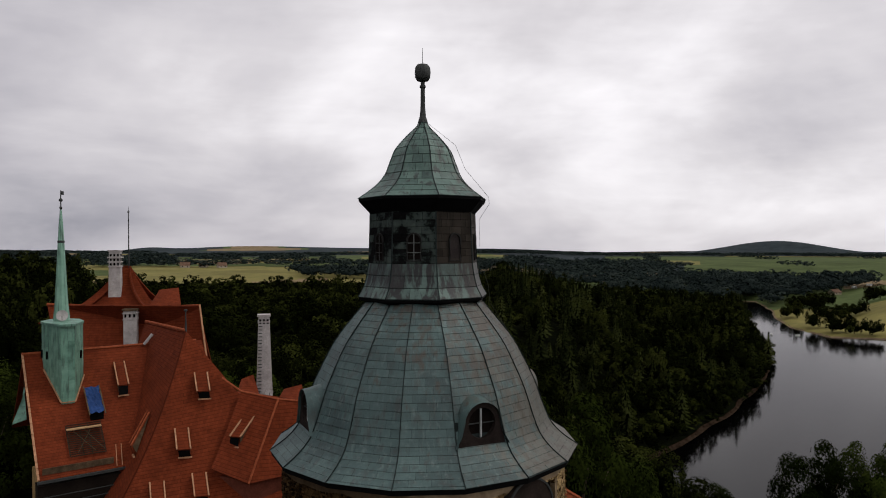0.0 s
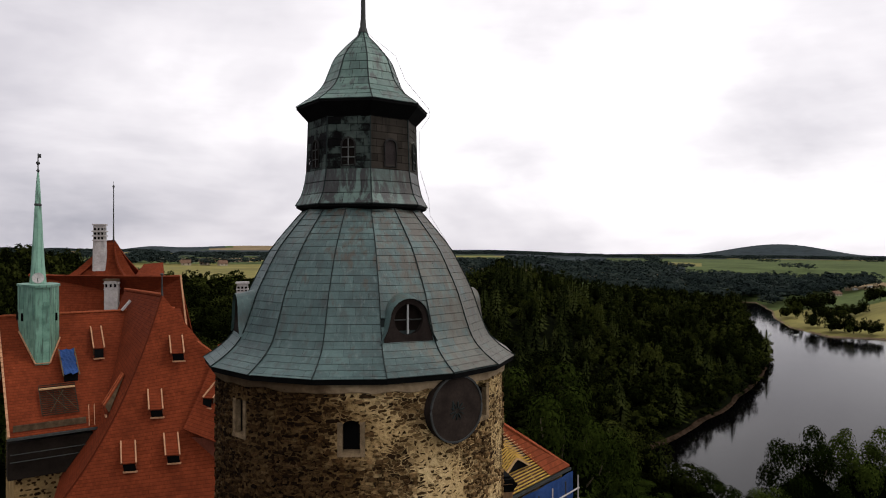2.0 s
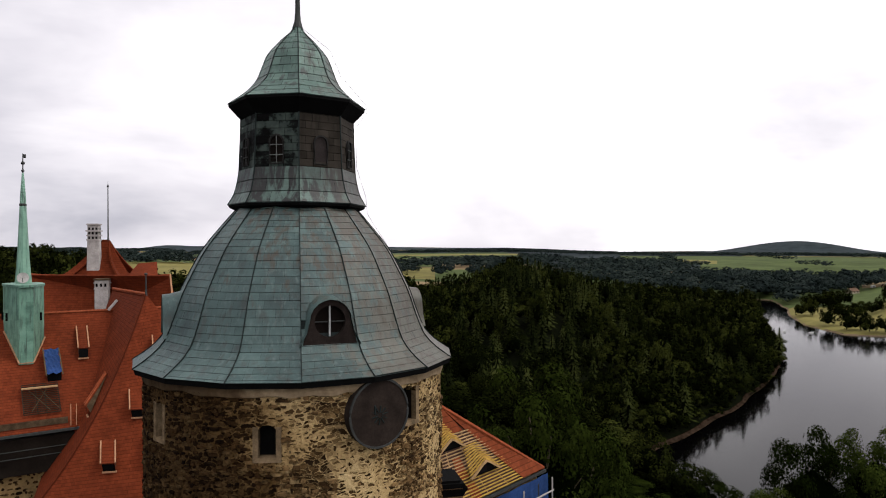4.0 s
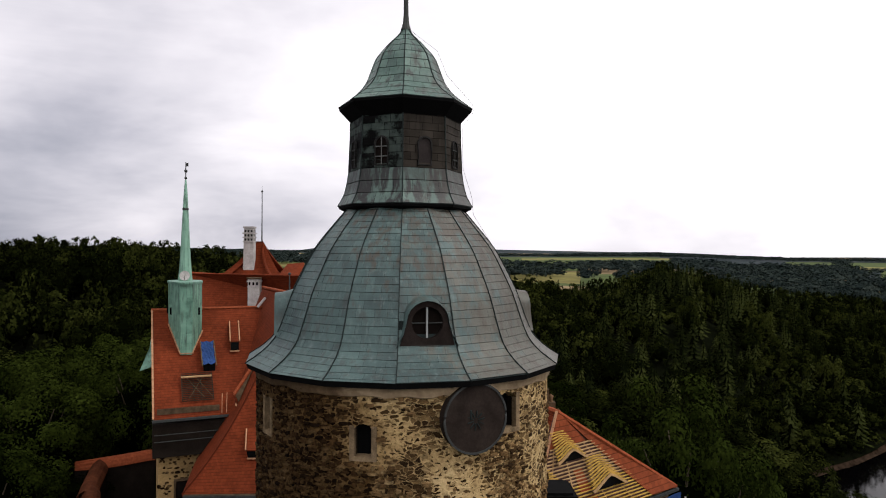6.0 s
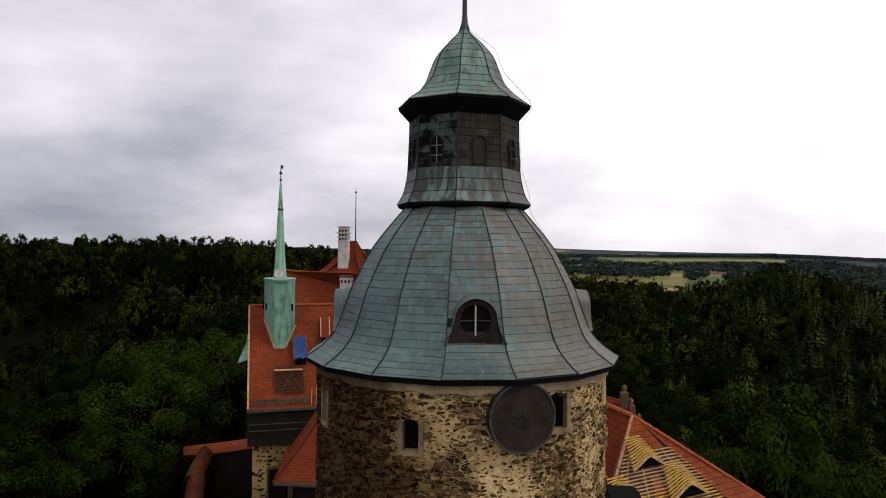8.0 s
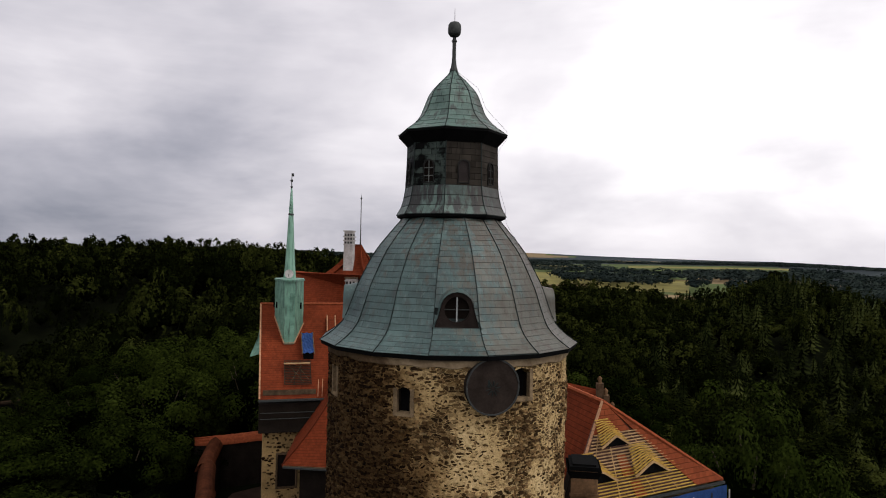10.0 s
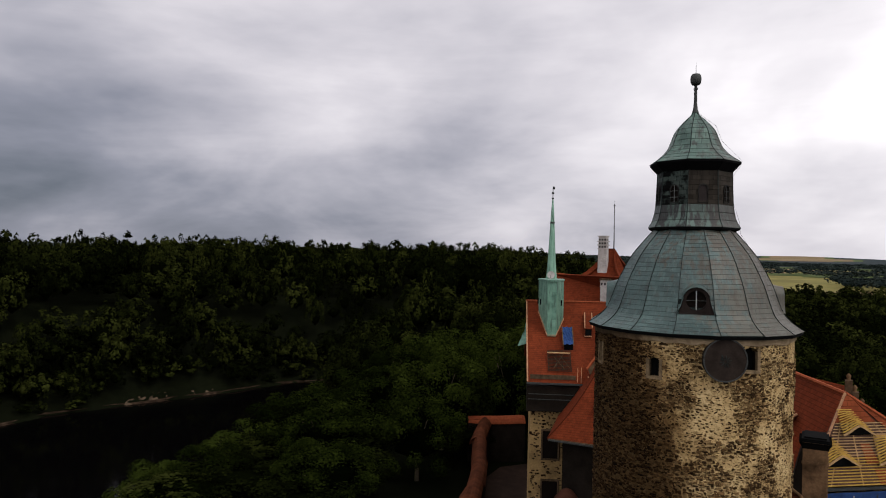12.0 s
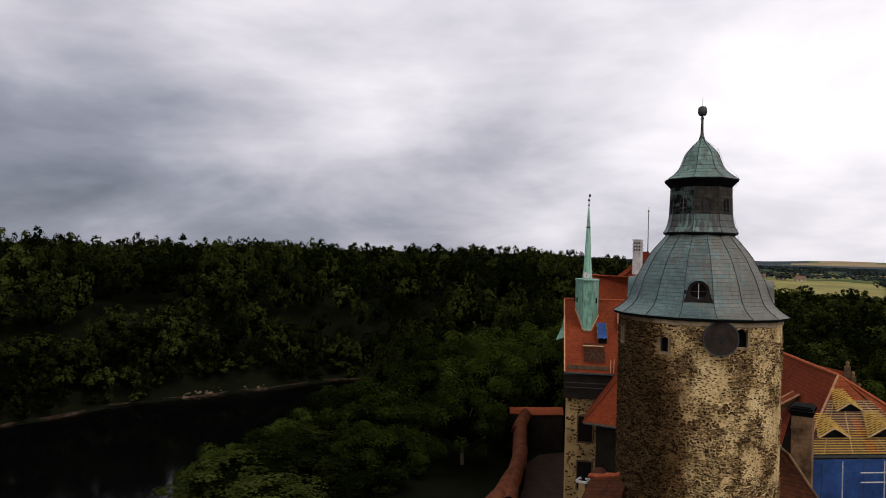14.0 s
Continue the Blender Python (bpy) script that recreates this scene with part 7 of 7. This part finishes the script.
def tree(x, y, top, spread, seed, leaves=14000, mat=None):
    """A broadleaf tree: tapered trunk, limbs, and a crown of many leaf clumps with gaps."""
    z0 = float(ground(x, y)[0]) - 0.3
    hgt = top - z0
    t_ = thing("tree", "full-crowned dark green broadleaf tree", "tree", "trees round the castle", at=(x, y, z0))
    g_ = random.Random(seed)
    bm_ = bmesh.new()
    fork = z0 + hgt * 0.42
    limb(bm_, (x, y, z0), (x, y, fork), hgt * 0.026, hgt * 0.018)
    for q in range(7):
        a = 2 * math.pi * q / 7 + g_.uniform(-0.3, 0.3)
        r_ = spread * g_.uniform(0.35, 0.6)
        limb(bm_, (x, y, fork - g_.uniform(0, 2)), (x + r_ * math.cos(a), y + r_ * math.sin(a), fork + hgt * g_.uniform(0.15, 0.4)), hgt * 0.012, 0.05)
    part("trunk", bm_, M_BARK, t_)
    tri = crown_tris(leaves, 30, 0.022, seed, -0.5, 0.92)
    hh = min((top - z0) * 0.52, spread * 1.5)
    cz = top - hh * 0.95
    tri = tri * np.array([spread, spread, hh]) + np.array([x, y, cz])
    # core triangles toned darkest: the shade between boughs is put into colour
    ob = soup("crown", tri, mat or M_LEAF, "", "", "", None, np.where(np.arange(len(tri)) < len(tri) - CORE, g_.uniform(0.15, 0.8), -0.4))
    ob.parent = t_
    ob.matrix_parent_inverse = t_.matrix_basis.inverted()
    return t_


for i, (x, y, top, spread) in enumerate((
        (20.2, 33.0, 18.6, 6.4), (25.5, 38.5, 12, 5.5), (14, 46, 12, 6), (30, 46, 8, 6), (22, 56, 9, 6.5), (38, 56, 1, 6),
        (75, 66, 1.8, 7.5), (86, 66, 2.6, 8), (65, 60, -4, 6), (54, 63, -1.5, 5.5), (97, 60, 2, 8), (46, 52, -3, 5.5), (40, 74, -4, 6),
        (-36, 66, 17, 8), (-44, 58, 15, 8.5), (-50, 72, 16, 9), (-58, 62, 11, 8.5), (-40, 80, 18, 9), (-28, 78, 17, 8), (-62, 80, 12, 9), (-52, 92, 16, 9),
        (-70, 66, 4, 8.5), (-76, 52, 1, 8), (-84, 40, -3, 8), (-82, 74, 3, 9), (-60, 46, 9, 8), (-66, 34, 3, 8), (-52, 40, 10, 8),
        (-44, 30, 8, 7.5), (-56, 22, 4, 7.5), (-40, 44, 12, 7), (-72, 96, 10, 9), (-36, 98, 17, 9), (-20, 92, 15, 8), (-8, 84, 14, 8), (4, 74, 13, 8), (16, 70, 13, 8))):
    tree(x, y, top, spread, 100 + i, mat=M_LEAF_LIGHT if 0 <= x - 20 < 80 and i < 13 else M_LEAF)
slopes = scattered(-112, 62, -60, 125, 10.5, lambda x, y, r, b, d: (d > 1) & ((np.hypot(x + 12, y - 25) > 58) | (x < -38)) & (r > 40) & ((b < 6) | (b > 60)))
slopes = slopes[(slopes[:, 0] < 30) | (slopes[:, 1] < 10)]
wood("woods", slopes, 6.0, 5.2, near_crowns, M_LEAF_FAR, "broadleaf trees on the castle's slopes")
thicket = scattered(20, 90, 60, 140, 7.0, lambda x, y, r, b, d: (d > 1) & (b >= 6) & (b < 42) & (r > 88) & (r < 150))
wood("woods", thicket, 8.0, 4.6, near_crowns, M_LEAF_FAR, "low dark thicket below the castle rock")


# ---- small far things among the fields and on the lake ----
M_FARROOF = plain("weathered_brown_tiles", (0.115, 0.070, 0.048), 0.9, 0.0, 0.35, 0.4)
M_PALEWALL = plain("pale_farm_render", (0.34, 0.29, 0.22), 0.9, 0.0, 0.25, 0.3)
M_WHITEPAINT = plain("white_paint", (0.62, 0.62, 0.60), 0.55, 0.0, 0.12, 0.8)


def farmhouse(x, y, long_, wide, eaves, ridge, turn, label):
    """A gabled house: walls with gables, two roof slopes, a chimney and dark windows."""
    z = float(ground(x, y)[0]) - 0.3
    h_ = thing("farmhouse", label, "house", "houses among the fields", at=(x, y, z))
    m = Matrix.Translation((x, y, z)) @ Matrix.Rotation(turn, 4, "Z")
    bm_ = bmesh.new()
    a_, b_ = long_ / 2, wide / 2
    ends = [[bm_.verts.new(m @ Vector((sx * a_, yy, zz))) for yy, zz in ((-b_, 0), (b_, 0), (b_, eaves), (0, ridge - 0.15), (-b_, eaves))] for sx in (-1, 1)]
    for e in ends:
        bm_.faces.new(e)
    for i in range(5):
        bm_.faces.new([ends[0][i], ends[0][(i + 1) % 5], ends[1][(i + 1) % 5], ends[1][i]])
    bmesh.ops.recalc_face_normals(bm_, faces=bm_.faces)
    part("wall", bm_, M_PALEWALL, h_)
    for sy in (-1, 1):
        drop_ = (ridge - eaves) / b_ * 0.6
        part("roof", roof_face(m @ Vector((-a_ - 0.6, 0, ridge)), m @ Vector((a_ + 0.6, 0, ridge)), m @ Vector((a_ + 0.6, sy * (b_ + 0.6), eaves - drop_)), m @ Vector((-a_ - 0.6, sy * (b_ + 0.6), eaves - drop_)), 0, 0.25, 3, 6), M_FARROOF, h_)
    part("chimney", box(a_ * 0.3, a_ * 0.3 + 0.9, -0.45, 0.45, ridge - 1.2, ridge + 1.3, m=m), M_BRICK, h_)
    for i in range(max(2, int(long_ / 5))):
        xc = -a_ + long_ * (i + 0.5) / max(2, int(long_ / 5))
        part("window", box(xc - 0.6, xc + 0.6, -b_ - 0.06, -b_ + 0.1, eaves * 0.35, eaves * 0.75, m=m), M_GLASSDARK, h_)


farmhouse(-345, 968, 34, 13, 4.0, 10.0, 0.25, "long farm barn under a weathered brown roof")
farmhouse(-120, 1016, 13, 9, 4.0, 8.5, 0.1, "pale farmhouse under a brown gabled roof")
farmhouse(-96, 1030, 11, 8, 3.5, 7.5, -0.4, "small pale farmhouse beside the trees")
farmhouse(-70, 1008, 12, 8, 3.8, 8.0, 0.5, "pale village house with a brown roof")
farmhouse(545, 560, 12, 7, 3.0, 5.5, 0.3, "low white lakeside cabin under the trees")


def trailer(x, y, turn):
    """A white camping trailer: rounded body, window band, two wheels and a hitch."""
    z = float(ground(x, y)[0])
    t_ = thing("camping_trailer", "white camping trailer parked on the lake meadow", "trailer", "trailers on the meadow", at=(x, y, z))
    m = Matrix.Translation((x, y, z)) @ Matrix.Rotation(turn, 4, "Z")
    bm_ = box(-3.2, 3.2, -1.15, 1.15, 0.5, 2.7, m=m)
    bmesh.ops.bevel(bm_, geom=bm_.edges[:], offset=0.25, segments=2, affect="EDGES")
    part("body", bm_, M_WHITEPAINT, t_)
    part("window", box(-2.2, 2.2, -1.18, -1.1, 1.5, 2.1, m=m), M_GLASSDARK, t_)
    for sy in (-1, 1):
        wheel_ = bmesh.new()
        bmesh.ops.create_cone(wheel_, cap_ends=True, segments=14, radius1=0.35, radius2=0.35, depth=0.22, matrix=m @ Matrix.Translation((0, sy * 1.0, 0.35)) @ Matrix.Rotation(math.pi / 2, 4, "X"))
        part("wheel", wheel_, M_NEARBLACK, t_)
    part("hitch", beam(m @ Vector((3.1, 0, 0.6)), m @ Vector((4.4, 0, 0.5)), 0.12), M_IRON, t_)


trailer(620, 612, 0.2)
trailer(634, 606, -0.1)


def rowing_boat(x, y, turn, long_):
    """A small open boat afloat: a pointed hull with a rim and two thwarts."""
    b_ = thing("rowing_boat", "small white boat moored near the sandy bank", "boat", "boats on the lake", at=(x, y, LAKE_Z))
    m = Matrix.Translation((x, y, LAKE_Z)) @ Matrix.Rotation(turn, 4, "Z")
    bm_ = bmesh.new()
    rings_ = []
    for i in range(9):
        s_ = i / 8
        half = 0.85 * math.sin(math.pi * min(1.0, 0.28 + 0.72 * s_)) ** 0.7 + 0.02
        rings_.append([bm_.verts.new(m @ Vector((long_ * (s_ - 0.5), yy, zz))) for yy, zz in ((-half, 0.55 + 0.25 * s_ ** 3), (-half * 0.7, -0.15), (half * 0.7, -0.15), (half, 0.55 + 0.25 * s_ ** 3))])
    for ra, rb in zip(rings_, rings_[1:]):
        for q in range(3):
            bm_.faces.new([ra[q], rb[q], rb[q + 1], ra[q + 1]])
    bm_.faces.new(rings_[0])
    part("hull", bm_, M_WHITEPAINT, b_)
    for xx in (-0.15, 0.15):
        part("thwart", box(long_ * xx - 0.15, long_ * xx + 0.15, -0.7, 0.7, 0.35, 0.40, m=m), M_TIMBER, b_)


rowing_boat(289, 338, 0.9, 5.0)
rowing_boat(301, 330, 0.3, 4.2)
